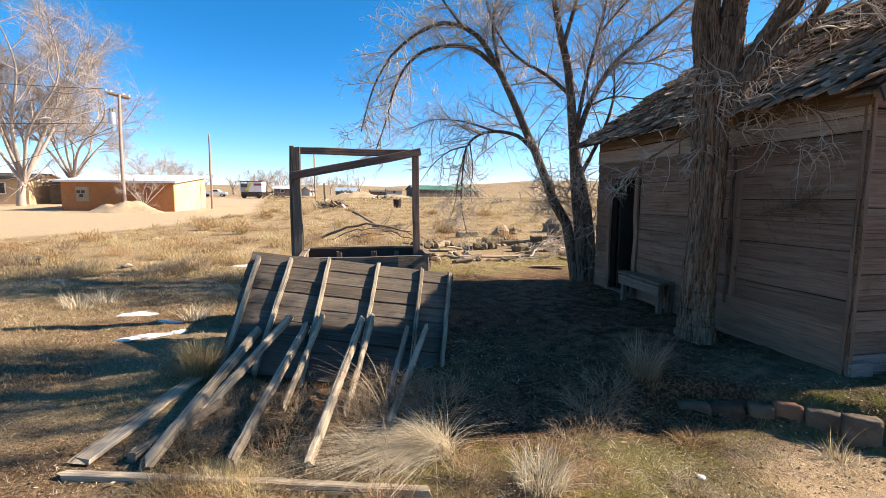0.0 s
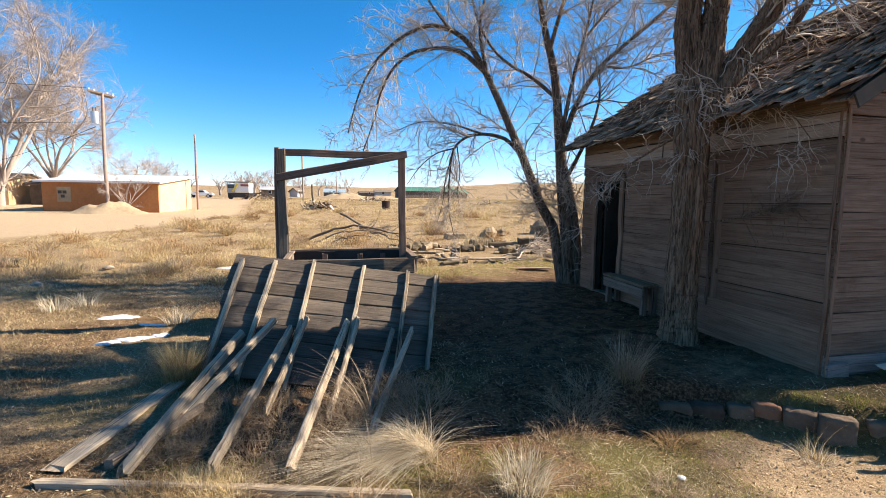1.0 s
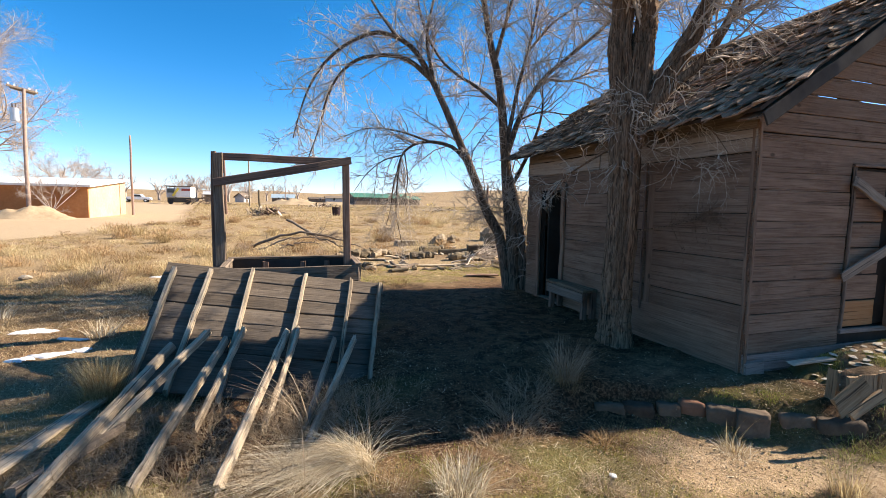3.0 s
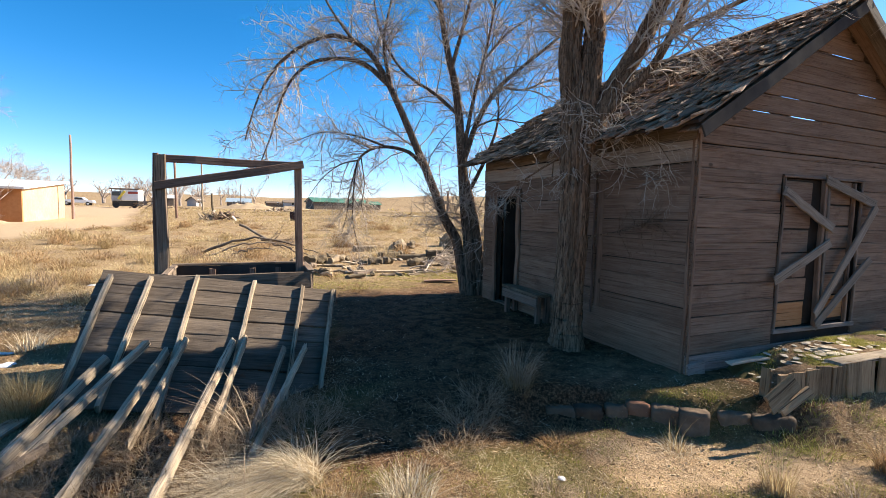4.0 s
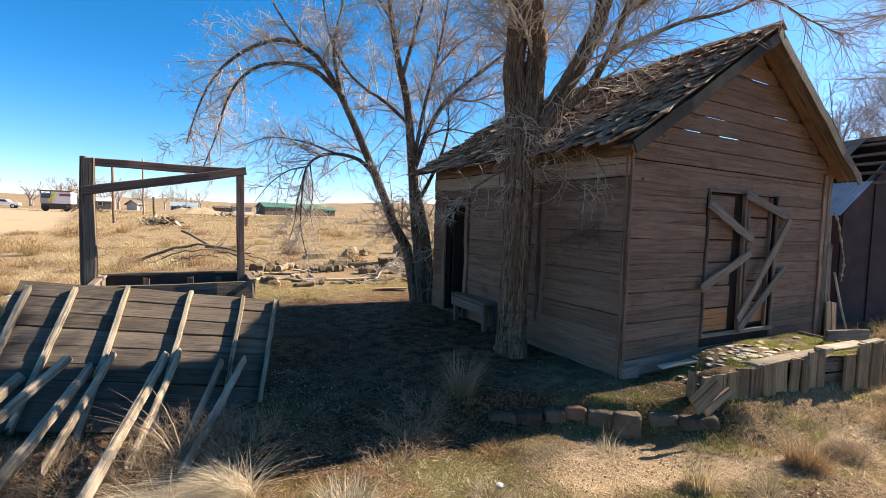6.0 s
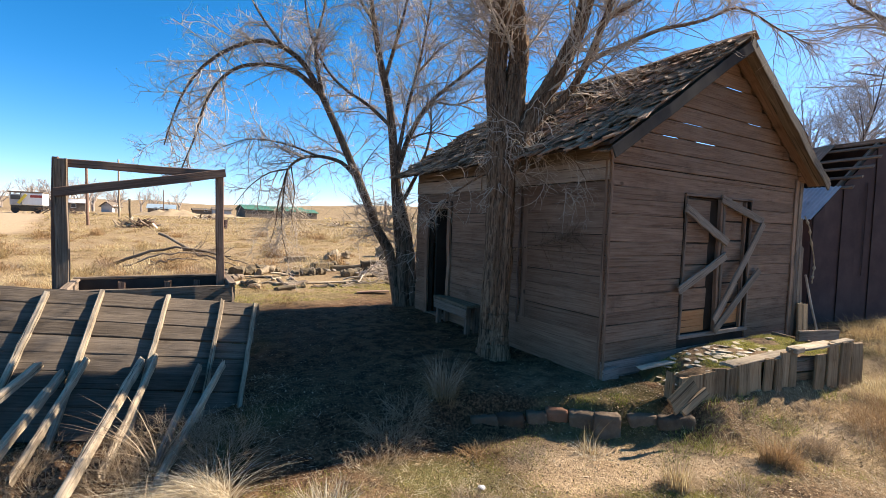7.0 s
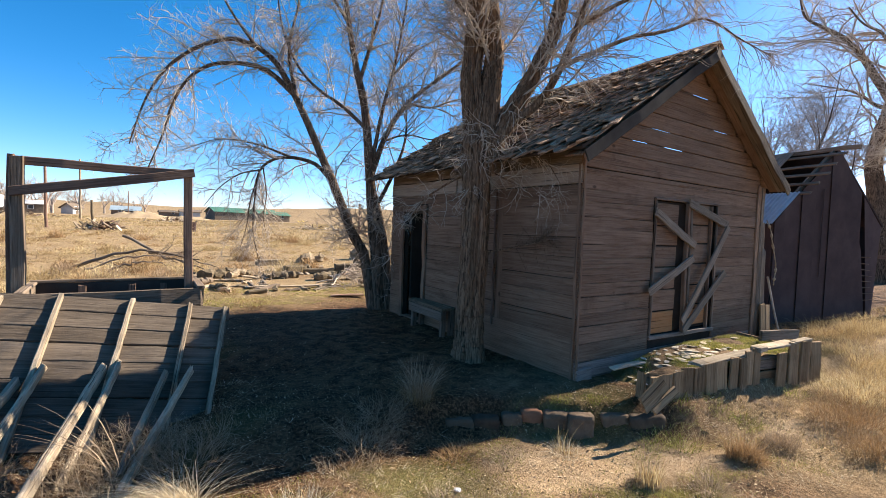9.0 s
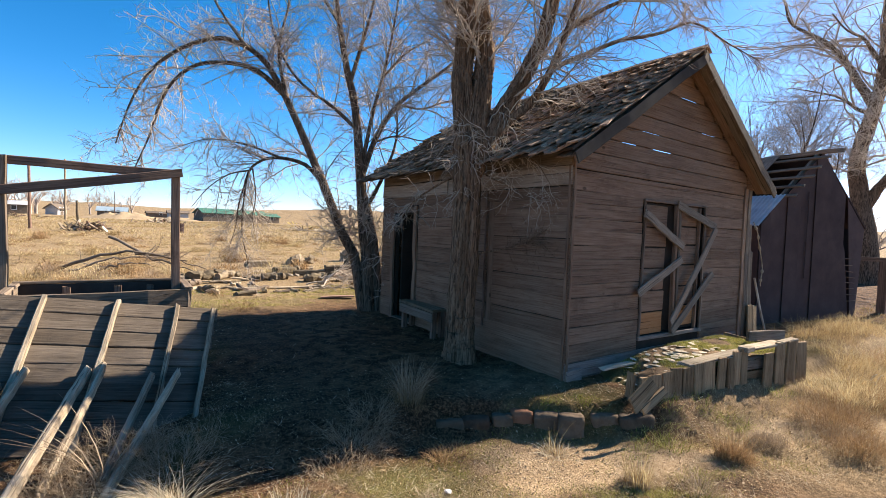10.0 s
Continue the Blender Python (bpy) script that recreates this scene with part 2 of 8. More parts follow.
M_STUCCO = plain_mat("orange_stucco", (0.33, 0.125, 0.045), (0.43, 0.18, 0.07), 6, 0.95, bumps=0.3, tone=0.03)
M_STUCCO_PALE = plain_mat("tan_brick", (0.52, 0.33, 0.17), (0.66, 0.46, 0.27), 5, 0.95, bumps=0.3, tone=0.05)
M_WHITEROOF = plain_mat("white_metal_roof", (0.66, 0.66, 0.65), (0.80, 0.80, 0.79), 1.5, 0.5, 0.1, 0.05, 0.03)
M_WHITE = plain_mat("white_paint", (0.68, 0.68, 0.67), (0.80, 0.80, 0.79), 3, 0.5, 0, 0.05, 0.03)
M_GREYPAINT = plain_mat("grey_paint", (0.36, 0.36, 0.36), (0.50, 0.50, 0.50), 3, 0.7)
M_BLUEROOF = plain_mat("blue_grey_roof", (0.26, 0.36, 0.42), (0.38, 0.48, 0.53), 2, 0.5, 0.2, 0.1)
M_GREENROOF = plain_mat("green_metal_roof", (0.035, 0.14, 0.10), (0.065, 0.20, 0.14), 1.5, 0.6, 0.1, 0.05, 0.04)
M_BROWNWALL = plain_mat("brown_wall", (0.10, 0.075, 0.055), (0.19, 0.145, 0.11), 2, 0.9)
M_RED = plain_mat("red_paint", (0.38, 0.06, 0.045), (0.50, 0.10, 0.07), 3, 0.5)
M_YELLOW = plain_mat("yellow_paint", (0.70, 0.50, 0.06), (0.80, 0.60, 0.10), 3, 0.5)
M_GLASS = plain_mat("dark_pane", (0.02, 0.022, 0.025), (0.035, 0.037, 0.04), 3, 0.08, 0, 0, 0.0, 0.6)
M_RUBBER = plain_mat("tyre_rubber", (0.02, 0.02, 0.02), (0.035, 0.035, 0.035), 8, 0.9)
M_POLE = wood("pole_wood", (0.13, 0.0837, 0.0636), (0.27, 0.186, 0.148), (0.42, 0.307, 0.265), 0.3)
M_STEEL = plain_mat("galvanised_steel", (0.42, 0.43, 0.44), (0.58, 0.59, 0.60), 5, 0.4, 0.7, 0.05)
M_DIRT = plain_mat("dirt_heap", (0.288, 0.203, 0.122), (0.432, 0.32, 0.202), 5, 0.97, bumps=0.8, tone=0.0)


# ---------------------------------------------------------------- mesh tools
def fast_mesh(name, verts, faces, mat, smooth=False, attrs=None):
    """A mesh from arrays: verts n x 3, faces m x 3 or m x 4."""
    verts = np.asarray(verts, dtype=np.float32)
    faces = np.asarray(faces, dtype=np.int32)
    me = bpy.data.meshes.new(name)
    m, k = faces.shape
    me.vertices.add(len(verts))
    me.vertices.foreach_set("co", verts.ravel())
    me.loops.add(m * k)
    me.loops.foreach_set("vertex_index", faces.ravel())
    me.polygons.add(m)
    me.polygons.foreach_set("loop_start", np.arange(0, m * k, k, dtype=np.int32))
    me.polygons.foreach_set("use_smooth", np.full(m, smooth))
    me.update(calc_edges=True)
    for key, vals in (attrs or {}).items():
        a = me.attributes.new(key, "FLOAT", "POINT")
        a.data.foreach_set("value", np.asarray(vals, dtype=np.float32))
    me.materials.append(mat)
    return me


def part(name, me, parent=None, m=None, label=""):
    ob = new(name, me)
    if parent:
        ob.parent = parent
    if m is not None:
        ob.matrix_basis = m
    if label:
        ob["label"] = label
    return ob


def thing(name, label, category, group="", kind="", at=(0, 0, 0)):
    ob = new(name)
    ob.empty_display_size = 0.2
    ob.location = at
    return tagged(ob, label, category, group, kind)


def bm_mesh(name, bm, mat, smooth=False):
    me = bpy.data.meshes.new(name)
    bm.normal_update()
    bm.to_mesh(me)
    bm.free()
    me.materials.append(mat)
    if smooth:
        me.polygons.foreach_set("use_smooth", np.ones(len(me.polygons), dtype=bool))
    return me


def board_mesh(name, L, w, th, mat, seed=0, rag=0.012, wob=0.004, cham=0.006, bow=0.0, seg=0.28):
    """A worn board: length along x from 0 to L, width along y, thickness along z, chamfered, with ragged ends."""
    rng = np.random.default_rng(seed)
    n = int(max(3, min(22, L / seg)))
    c = min(cham, th * 0.3, w * 0.3)
    hw, ht = w / 2, th / 2
    prof = np.array([(-hw + c, -ht), (hw - c, -ht), (hw, -ht + c), (hw, ht - c), (hw - c, ht), (-hw + c, ht), (-hw, ht - c), (-hw, -ht + c)])
    V = []
    for i in range(n):
        s = i / (n - 1)
        off = rng.normal(0, wob, 2) + np.array([0, bow * 4 * s * (1 - s)])
        p = prof * (1 + rng.normal(0, wob * 2.0)) + off
        x = np.full(8, s * L)
        if i in (0, n - 1):
            x = x + rng.uniform(-rag, rag, 8)
            p = p * 0.985
        V.append(np.column_stack([x, p]))
    V = np.concatenate(V)
    F = []
    for i in range(n - 1):
        for j in range(8):
            a, b = i * 8 + j, i * 8 + (j + 1) % 8
            F.append((a, b, b + 8, a + 8))
    e = (n - 1) * 8
    F += [(0, 3, 2, 1), (0, 7, 4, 3), (7, 6, 5, 4), (e, e + 1, e + 2, e + 3), (e, e + 3, e + 4, e + 7), (e + 7, e + 4, e + 5, e + 6)]
    return fast_mesh(name, V, F, mat)


def along(p0, p1, up=(0, 0, 1)):
    """A pose at p0 with x towards p1 and z as near to up as it goes."""
    p0, p1, up = Vector(p0), Vector(p1), Vector(up)
    x = (p1 - p0).normalized()
    y = up.cross(x).normalized()
    z = x.cross(y)
    return Matrix(((x[0], y[0], z[0], p0[0]), (x[1], y[1], z[1], p0[1]), (x[2], y[2], z[2], p0[2]), (0, 0, 0, 1)))


SEED = [100]


def board(name, p0, p1, w, th, mat, parent=None, up=(0, 0, 1), label="", **kw):
    """A board from p0 to p1; its thin side faces up."""
    SEED[0] += 1
    L = (Vector(p1) - Vector(p0)).length
    return part(name, board_mesh(name, L, w, th, mat, SEED[0], **kw), parent, along(p0, p1, up), label)


def box_mesh(name, size, mat, bevel=0.01, seg=1):
    bm = bmesh.new()
    bmesh.ops.create_cube(bm, size=1, matrix=Matrix.Diagonal((*size, 1)))
    if bevel:
        bmesh.ops.bevel(bm, geom=bm.edges[:], offset=bevel, segments=seg, affect="EDGES")
    return bm_mesh(name, bm, mat)


def box(name, lo, hi, mat, parent=None, bevel=0.008, label=""):
    lo, hi = Vector(lo), Vector(hi)
    return part(name, box_mesh(name, hi - lo, mat, bevel), parent, Matrix.Translation((lo + hi) / 2), label)


def poly_slab(name, pts, thick, mat, parent=None, label=""):
    """A flat polygon (points in order) thickened against its normal."""
    bm = bmesh.new()
    f = bm.faces.new([bm.verts.new(p) for p in pts])
    f.normal_update()
    n = f.normal.copy()
    r = bmesh.ops.extrude_face_region(bm, geom=[f])
    bmesh.ops.translate(bm, verts=[v for v in r["geom"] if isinstance(v, bmesh.types.BMVert)], vec=-n * thick)
    bmesh.ops.recalc_face_normals(bm, faces=bm.faces[:])
    return part(name, bm_mesh(name, bm, mat), parent, None, label)


def hash01(ix, iy, seed):
    h = (ix.astype(np.int64) * 374761393 + iy.astype(np.int64) * 668265263 + seed * 974711) & 0x7FFFFFFF
    h = ((h ^ (h >> 13)) * 1274126177) & 0x7FFFFFFF
    return ((h ^ (h >> 16)) & 0xFFFF) / 65535.0


def vnoise(x, y, seed=0, octaves=3):
    """Smooth value noise, 0 to 1."""
    x, y = np.asarray(x, float), np.asarray(y, float)
    tot, amp, norm = 0, 1.0, 0
    for o in range(octaves):
        ix, iy = np.floor(x).astype(np.int64), np.floor(y).astype(np.int64)
        fx, fy = x - ix, y - iy
        fx, fy = fx * fx * (3 - 2 * fx), fy * fy * (3 - 2 * fy)
        a, b = hash01(ix, iy, seed + o), hash01(ix + 1, iy, seed + o)
        c, d = hash01(ix, iy + 1, seed + o), hash01(ix + 1, iy + 1, seed + o)
        tot = tot + amp * ((a * (1 - fx) + b * fx) * (1 - fy) + (c * (1 - fx) + d * fx) * fy)
        norm += amp
        amp *= 0.5
        x, y = x * 2.03 + 17.3, y * 2.03 + 9.1
    return tot / norm


def sstep(a, b, x):
    t = np.clip((np.asarray(x, float) - a) / (b - a), 0, 1)
    return t * t * (3 - 2 * t)


# ---------------------------------------------------------------- the lie of the land
def terrace_line(x):
    return np.interp(x, [2.2, 3.1, 3.35, 4.05, 4.35, 12.0], [2.88, 2.38, 2.13, 1.82, 1.64, 1.25])


def ground_z(x, y):
    x, y = np.asarray(x, float), np.asarray(y, float)
    d = np.hypot(x + 0.3, y + 0.6)
    z = 0.015 * np.clip(d - 5, 0, 215)
    az = np.arctan2(x, y)
    ridge = 17 + 9 * np.exp(-((az - 0.42) / 0.22) ** 2) + 7 * (vnoise(az * 9 + 40, d * 0.0 + 3, 5, 4) - 0.5)
    z = z + ridge * sstep(260, 760, d) * (1 + 0.25 * (vnoise(x * 0.008, y * 0.008, 8) - 0.5))
    soft = np.where(x < 2.0, 0.9, 0.16)
    low = sstep(0, 1, (terrace_line(x) - y) / soft + 0.25)
    z = z - 0.15 * low * sstep(-2.6, 0.5, x)
    z = z - 0.13 * sstep(0.04, 0.32, terrace_line(x) - y) * sstep(1.1, 2.0, x) * (1 - sstep(4.2, 6.5, x))
    near = 1 - sstep(14, 60, d)
    z = z + near * (0.05 * (vnoise(x * 1.1, y * 1.1, 1, 3) - 0.5) + 0.05 * (vnoise(x * 3.2, y * 3.2, 2, 4) - 0.5))
    z = z + near * 0.022 * (vnoise(x * 9.0, y * 9.0, 6, 2) - 0.5) * (1 - 0.6 * path_mask(x, y))
    z = z - 0.13 * np.exp(-((x + 0.55) / 1.05) ** 4 - ((y - 3.55) / 0.42) ** 2)
    z = z + (1 - near) * 0.25 * (vnoise(x * 0.15, y * 0.15, 3, 3) - 0.5)
    return z


def gz(x, y):
    return float(ground_z(np.array([x]), np.array([y]))[0])


def road_mask(x, y):
    edge = np.interp(y, [13, 15, 20, 36, 50, 80, 200], [-14, -11.5, -8.3, -7.0, -9.5, -14, -30]) + 1.4 * (vnoise(x * 0.4, y * 0.4, 21) - 0.5)
    r = sstep(0.5, -0.8, x - edge) * sstep(13.6, 14.8, y + 0.10 * (x + 12) + 1.5 * (vnoise(x * 0.5, y * 0.5, 22) - 0.5))
    return r * (1 - sstep(90, 140, y))


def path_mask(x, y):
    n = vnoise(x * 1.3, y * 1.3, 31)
    # path colour is held back from the stones to darken the strip in shade
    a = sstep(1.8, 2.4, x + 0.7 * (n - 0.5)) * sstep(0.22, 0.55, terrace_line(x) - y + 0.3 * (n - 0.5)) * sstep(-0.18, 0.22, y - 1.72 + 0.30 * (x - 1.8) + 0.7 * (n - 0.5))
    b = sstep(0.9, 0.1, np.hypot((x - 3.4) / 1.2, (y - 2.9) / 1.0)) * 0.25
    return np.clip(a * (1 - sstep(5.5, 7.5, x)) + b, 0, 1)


def straw_mask(x, y):
    d = np.hypot(x, y)
    n = vnoise(x * 0.5, y * 0.5, 41, 4)
    s = sstep(7.2, 9.8, y + 2.2 * (n - 0.5) + 0.12 * np.clip(-x, 0, 20)) * (1 - 0.5 * sstep(0.62, 0.8, n))
    n2 = vnoise(x * 0.9, y * 0.9, 43, 4)
    front = sstep(2.5, 2.0, y) * sstep(2.6, 1.8, x)
    s = np.maximum(s, np.maximum(sstep(-0.9, -1.8, x), 0.42 * front) * (0.30 + 0.6 * sstep(0.34, 0.56, n2)))
    e = sstep(3.2, 4.8, x + 1.5 * (n - 0.5)) * sstep(2.0, 1.2, y)
    return np.clip(np.maximum(s, e), 0, 1) * (1 - road_mask(x, y))


def green_mask(x, y):
    n = vnoise(x * 0.9, y * 0.9, 51, 4)
    near = 0.55 * sstep(0.56, 0.70, n) * (1 - sstep(8, 11, y)) * (1 - path_mask(x, y)) * (1 - 0.92 * sstep(0.5, 1.2, x) * sstep(2.3, 2.8, y))
    strip = sstep(1.6, 0.2, np.abs(y - 9.2)) * sstep(0.5, 1.5, x) * sstep(6.5, 4, x) * sstep(0.4, 0.6, n)
    lit = sstep(0.44, 0.60, vnoise(x * 2.1, y * 2.1, 52, 4)) * sstep(0.0, 0.4, x) * sstep(4.2, 3.2, x) * sstep(2.45, 2.2, y) * sstep(0.5, 0.9, y) * (1 - path_mask(x, y))
    return np.clip(near * 0.75 + strip * 0.4 + lit * 0.7, 0, 0.85)


def axis_steps(lo, hi, fine, grow, far):
    mid = list(np.arange(lo, hi + fine / 2, fine))
    up, down, s = [], [], fine
    a, b = mid[-1], mid[0]
    while a < far:
        s *= grow
        a += s
        b -= s
        up.append(a)
        down.append(b)
    return np.array(down[::-1] + mid + up)


def build_ground():
    xs, ys = axis_steps(-6.0, 8.5, 0.05, 1.10, 1600), axis_steps(-0.6, 9.0, 0.05, 1.10, 1600)
    X, Y = np.meshgrid(xs, ys)
    x, y = X.ravel(), Y.ravel()
    V = np.column_stack([x, y, ground_z(x, y)])
    nx, ny = len(xs), len(ys)
    i = (np.arange(ny - 1)[:, None] * nx + np.arange(nx - 1)[None, :]).ravel()
    F = np.column_stack([i, i + 1, i + 1 + nx, i + nx])
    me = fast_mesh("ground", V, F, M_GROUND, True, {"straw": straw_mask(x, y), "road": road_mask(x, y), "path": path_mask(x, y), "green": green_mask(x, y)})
    tagged(new("ground", me), "dry dirt ground with straw grass, leaf litter and a dirt track", "ground", kind="structure")


build_ground()


# ---------------------------------------------------------------- the shack
X0, X1, Y0, Y1 = 3.80, 7.95, 2.60, 6.95
WALL_H, RIDGE_X, RIDGE_Z, EAVE_Z = 2.36, 5.87, 4.00, 2.43
EAVE_L, EAVE_R, VERGE_F, VERGE_B = 3.45, 8.27, 2.33, 7.12
SLOPE = (RIDGE_Z - EAVE_Z) / (RIDGE_X - EAVE_L)
DOOR = (5.82, 6.46, 1.88)
WIN = (5.14, 6.67, 0.36, 2.07)


def siding_row(wall, face, z0, z1, spans, mat, th=0.022):
    """One course of siding, a plank for each span; face 'x' or 'y' and where it lies."""
    axis, at = face
    for a, b in spans:
        if b - a < 0.05:
            continue
        j = random.uniform(-0.003, 0.005)
        zc, w = (z0 + z1) / 2, (z1 - z0) - random.choice((0.0005, 0.001, 0.002, 0.006))
        t0, t1 = random.uniform(-0.004, 0.004), random.uniform(-0.004, 0.004)
        if axis == "x":
            board("plank", (at - j, b, zc + t0), (at - j, a, zc + t1), w, th, mat, wall, (-1, 0, 0), wob=0.0012, rag=0.006, cham=0.0025)
        else:
            board("plank", (a, at - j, zc + t0), (b, at - j, zc + t1), w, th, mat, wall, (0, -1, 0), wob=0.0016, rag=0.006, cham=0.0035)


def roof_z(x):
    return RIDGE_Z - SLOPE * abs(x - RIDGE_X)


def build_shack():
    shack = thing("shack", "small abandoned wooden shack, weathered brown siding, boarded window", "shack", at=(X0, Y0, 0))
    off = Matrix.Translation((-X0, -Y0, 0))

    def under(ob):
        ob.parent = shack
        ob.matrix_basis = off @ ob.matrix_basis
        return ob
    random.seed(5)
    # long wall with the doorway
    west = under(box("wall_west", (X0 + 0.03, Y0 + 0.03, -0.1), (X0 + 0.10, DOOR[0] - 0.02, WALL_H), M_SHADE, bevel=0))
    under(box("wall_west_far", (X0 + 0.03, DOOR[1] + 0.02, -0.1), (X0 + 0.10, Y1, WALL_H), M_SHADE, bevel=0))
    under(box("wall_over_door", (X0 + 0.03, DOOR[0] - 0.02, DOOR[2]), (X0 + 0.10, DOOR[1] + 0.02, WALL_H), M_SHADE, bevel=0))
    wm = Matrix.Translation((X0, Y0, 0)) @ west.matrix_basis
    planks = bpy.data.objects
    before = set(planks)
    z = 0.0
    heights = [0.22, 0.24, 0.21, 0.25, 0.19, 0.23, 0.22, 0.24, 0.20, 0.15]
    for i, h in enumerate(heights):
        z1 = min(z + h, 2.14)
        spans = [(Y0 + 0.02, 3.86), (3.99, DOOR[0] - 0.10), (DOOR[1] + 0.10, Y1)]
        if z < 0.36:
            spans = [(Y0 + 0.02, DOOR[0] - 0.10), (DOOR[1] + 0.10, Y1)]
        if z > 1.95:
            spans = [(Y0 + 0.02, Y1)]
        siding_row(None, ("x", X0 + 0.016), z, z1, spans, M_SIDING)
        z = z1
    board("frieze_board", (X0 + 0.0, 4.9, 2.25), (X0, Y0 + 0.01, 2.25), 0.21, 0.03, M_FRIEZE, None, (-1, 0, 0))
    board("frieze_board", (X0 + 0.0, Y1, 2.25), (X0, 4.91, 2.24), 0.21, 0.03, M_FRIEZE, None, (-1, 0, 0))
    board("upper_frieze", (X0 + 0.004, Y1, 2.47), (X0 + 0.004, Y0 + 0.01, 2.47), 0.22, 0.02, M_GREYWOOD, None, (-1, 0, 0))
    # upright boards that close an old window in the long wall
    board("batten", (X0 + 0.020, 3.925, 0.36), (X0 + 0.020, 3.925, 2.13), 0.115, 0.02, M_SIDING, None, (-1, 0, 0))
    board("batten", (X0 - 0.004, 4.01, 0.36), (X0 - 0.004, 4.01, 2.10), 0.03, 0.025, M_POSTWOOD, None, (-1, 0, 0))
    board("corner_board", (X0 - 0.008, Y0 + 0.045, -0.05), (X0 - 0.008, Y0 + 0.04, 2.36), 0.035, 0.02, M_SIDING, None, (-1, 0, 0))
    for ob in set(planks) - before:
        ob.parent = west
        ob.matrix_basis = wm.inverted() @ ob.matrix_basis
    # door frame and a door standing open inwards
    under(board("door_frame", (X0 - 0.012, DOOR[0] - 0.05, -0.02), (X0 - 0.012, DOOR[0] - 0.05, DOOR[2] + 0.10), 0.09, 0.04, M_SIDING, None, (-1, 0, 0)))
    under(board("door_frame", (X0 - 0.012, DOOR[1] + 0.05, -0.02), (X0 - 0.012, DOOR[1] + 0.05, DOOR[2] + 0.10), 0.09, 0.04, M_SIDING, None, (-1, 0, 0)))
    under(board("door_head", (X0 - 0.014, DOOR[1] + 0.12, DOOR[2] + 0.05), (X0 - 0.014, DOOR[0] - 0.12, DOOR[2] + 0.05), 0.10, 0.04, M_SIDING, None, (-1, 0, 0)))
    under(board("doorstep", (X0 + 0.03, DOOR[1], 0.03), (X0 + 0.03, DOOR[0], 0.03), 0.14, 0.10, M_GREYWOOD))
    under(box("door", (X0 + 0.12, DOOR[1] - 0.05, 0.03), (X0 + 0.74, DOOR[1] - 0.01, DOOR[2] - 0.02), M_SHADE, label="plank door standing open inwards, room shade put into its colour"))
    # gable wall
    gable = under(box("wall_south", (X0 + 0.10, Y0 + 0.03, -0.1), (WIN[0], Y0 + 0.10, WALL_H), M_SHADE, bevel=0))
    under(box("wall_south_right", (WIN[1], Y0 + 0.03, -0.1), (X1, Y0 + 0.10, WALL_H), M_SHADE, bevel=0))
    under(box("wall_under_window", (WIN[0], Y0 + 0.03, -0.1), (WIN[1], Y0 + 0.10, WIN[2]), M_SHADE, bevel=0))
    under(box("wall_over_window", (WIN[0], Y0 + 0.03, WIN[3]), (WIN[1], Y0 + 0.10, WALL_H), M_SHADE, bevel=0))
    gm = Matrix.Translation((X0, Y0, 0)) @ gable.matrix_basis
    before = set(planks)
    z, i = 0.0, 0
    random.seed(9)
    while z < 2.30:
        h = random.choice([0.13, 0.15, 0.17, 0.19]) if z > 0.2 else 0.2
        z1 = min(z + h, 2.315)
        spans = [(X0 + 0.012, X1)]
        if z1 > WIN[2] + 0.02 and z < WIN[3] - 0.02:
            spans = [(X0 + 0.012, WIN[0] - 0.02), (WIN[1] + 0.02, X1)]
        siding_row(None, ("y", Y0 + 0.014), z, z1, spans, M_SIDING_GREY if i < 1 else M_SIDING)
        z, i = z1, i + 1
    # boards of the gable's triangle, with open cracks
    for z0, z1 in [(2.325, 2.52), (2.525, 2.705), (2.713, 2.895), (2.903, 3.085), (3.092, 3.275), (3.275, 3.462), (3.470, 3.64), (3.64, 3.86)]:
        half = (RIDGE_Z - 0.06 - (z0 + z1) / 2) / SLOPE
        a, b = max(RIDGE_X - half, X0), min(RIDGE_X + half, X1)
        board("plank", (a, Y0 + 0.013, (z0 + z1) / 2), (b, Y0 + 0.013, (z0 + z1) / 2), z1 - z0 - 0.001, 0.022, M_SIDING, None, (0, -1, 0), wob=0.001)
    board("corner_board", (X0 + 0.02, Y0 - 0.006, -0.05), (X0 + 0.02, Y0 - 0.006, 2.40), 0.03, 0.02, M_SIDING, None, (0, -1, 0))
    board("corner_board", (X1 - 0.05, Y0 - 0.012, -0.05), (X1 - 0.05, Y0 - 0.012, 2.44), 0.10, 0.025, M_SIDING, None, (0, -1, 0))
    board("corner_board", (X1 + 0.09, Y0 - 0.005, -0.05), (X1 + 0.09, Y0 - 0.005, 2.42), 0.09, 0.025, M_GREYWOOD, None, (0, -1, 0))
    board("patch_board", (X0 + 0.02, Y0 - 0.022, 0.03), (X0 + 0.24, Y0 - 0.022, 0.05), 0.17, 0.02, M_SIDING_GREY, None, (0, -1, 0))
    for ob in set(planks) - before:
        ob.parent = gable
        ob.matrix_basis = gm.inverted() @ ob.matrix_basis
    under(box("wall_east", (X1 - 0.10, Y0 + 0.10, -0.1), (X1, Y1, WALL_H), M_SIDING, bevel=0))
    under(box("wall_north", (X0 + 0.10, Y1 - 0.07, -0.1), (X1 - 0.10, Y1, WALL_H), M_SIDING, bevel=0))
    under(poly_slab("gable_north", [(X0, Y1, WALL_H), (X1, Y1, WALL_H), (RIDGE_X, Y1, RIDGE_Z - 0.1)], 0.05, M_SIDING))
    under(box("plank_floor", (X0 + 0.10, Y0 + 0.10, -0.06), (X1 - 0.10, Y1 - 0.07, 0.0), M_SHADE, bevel=0))
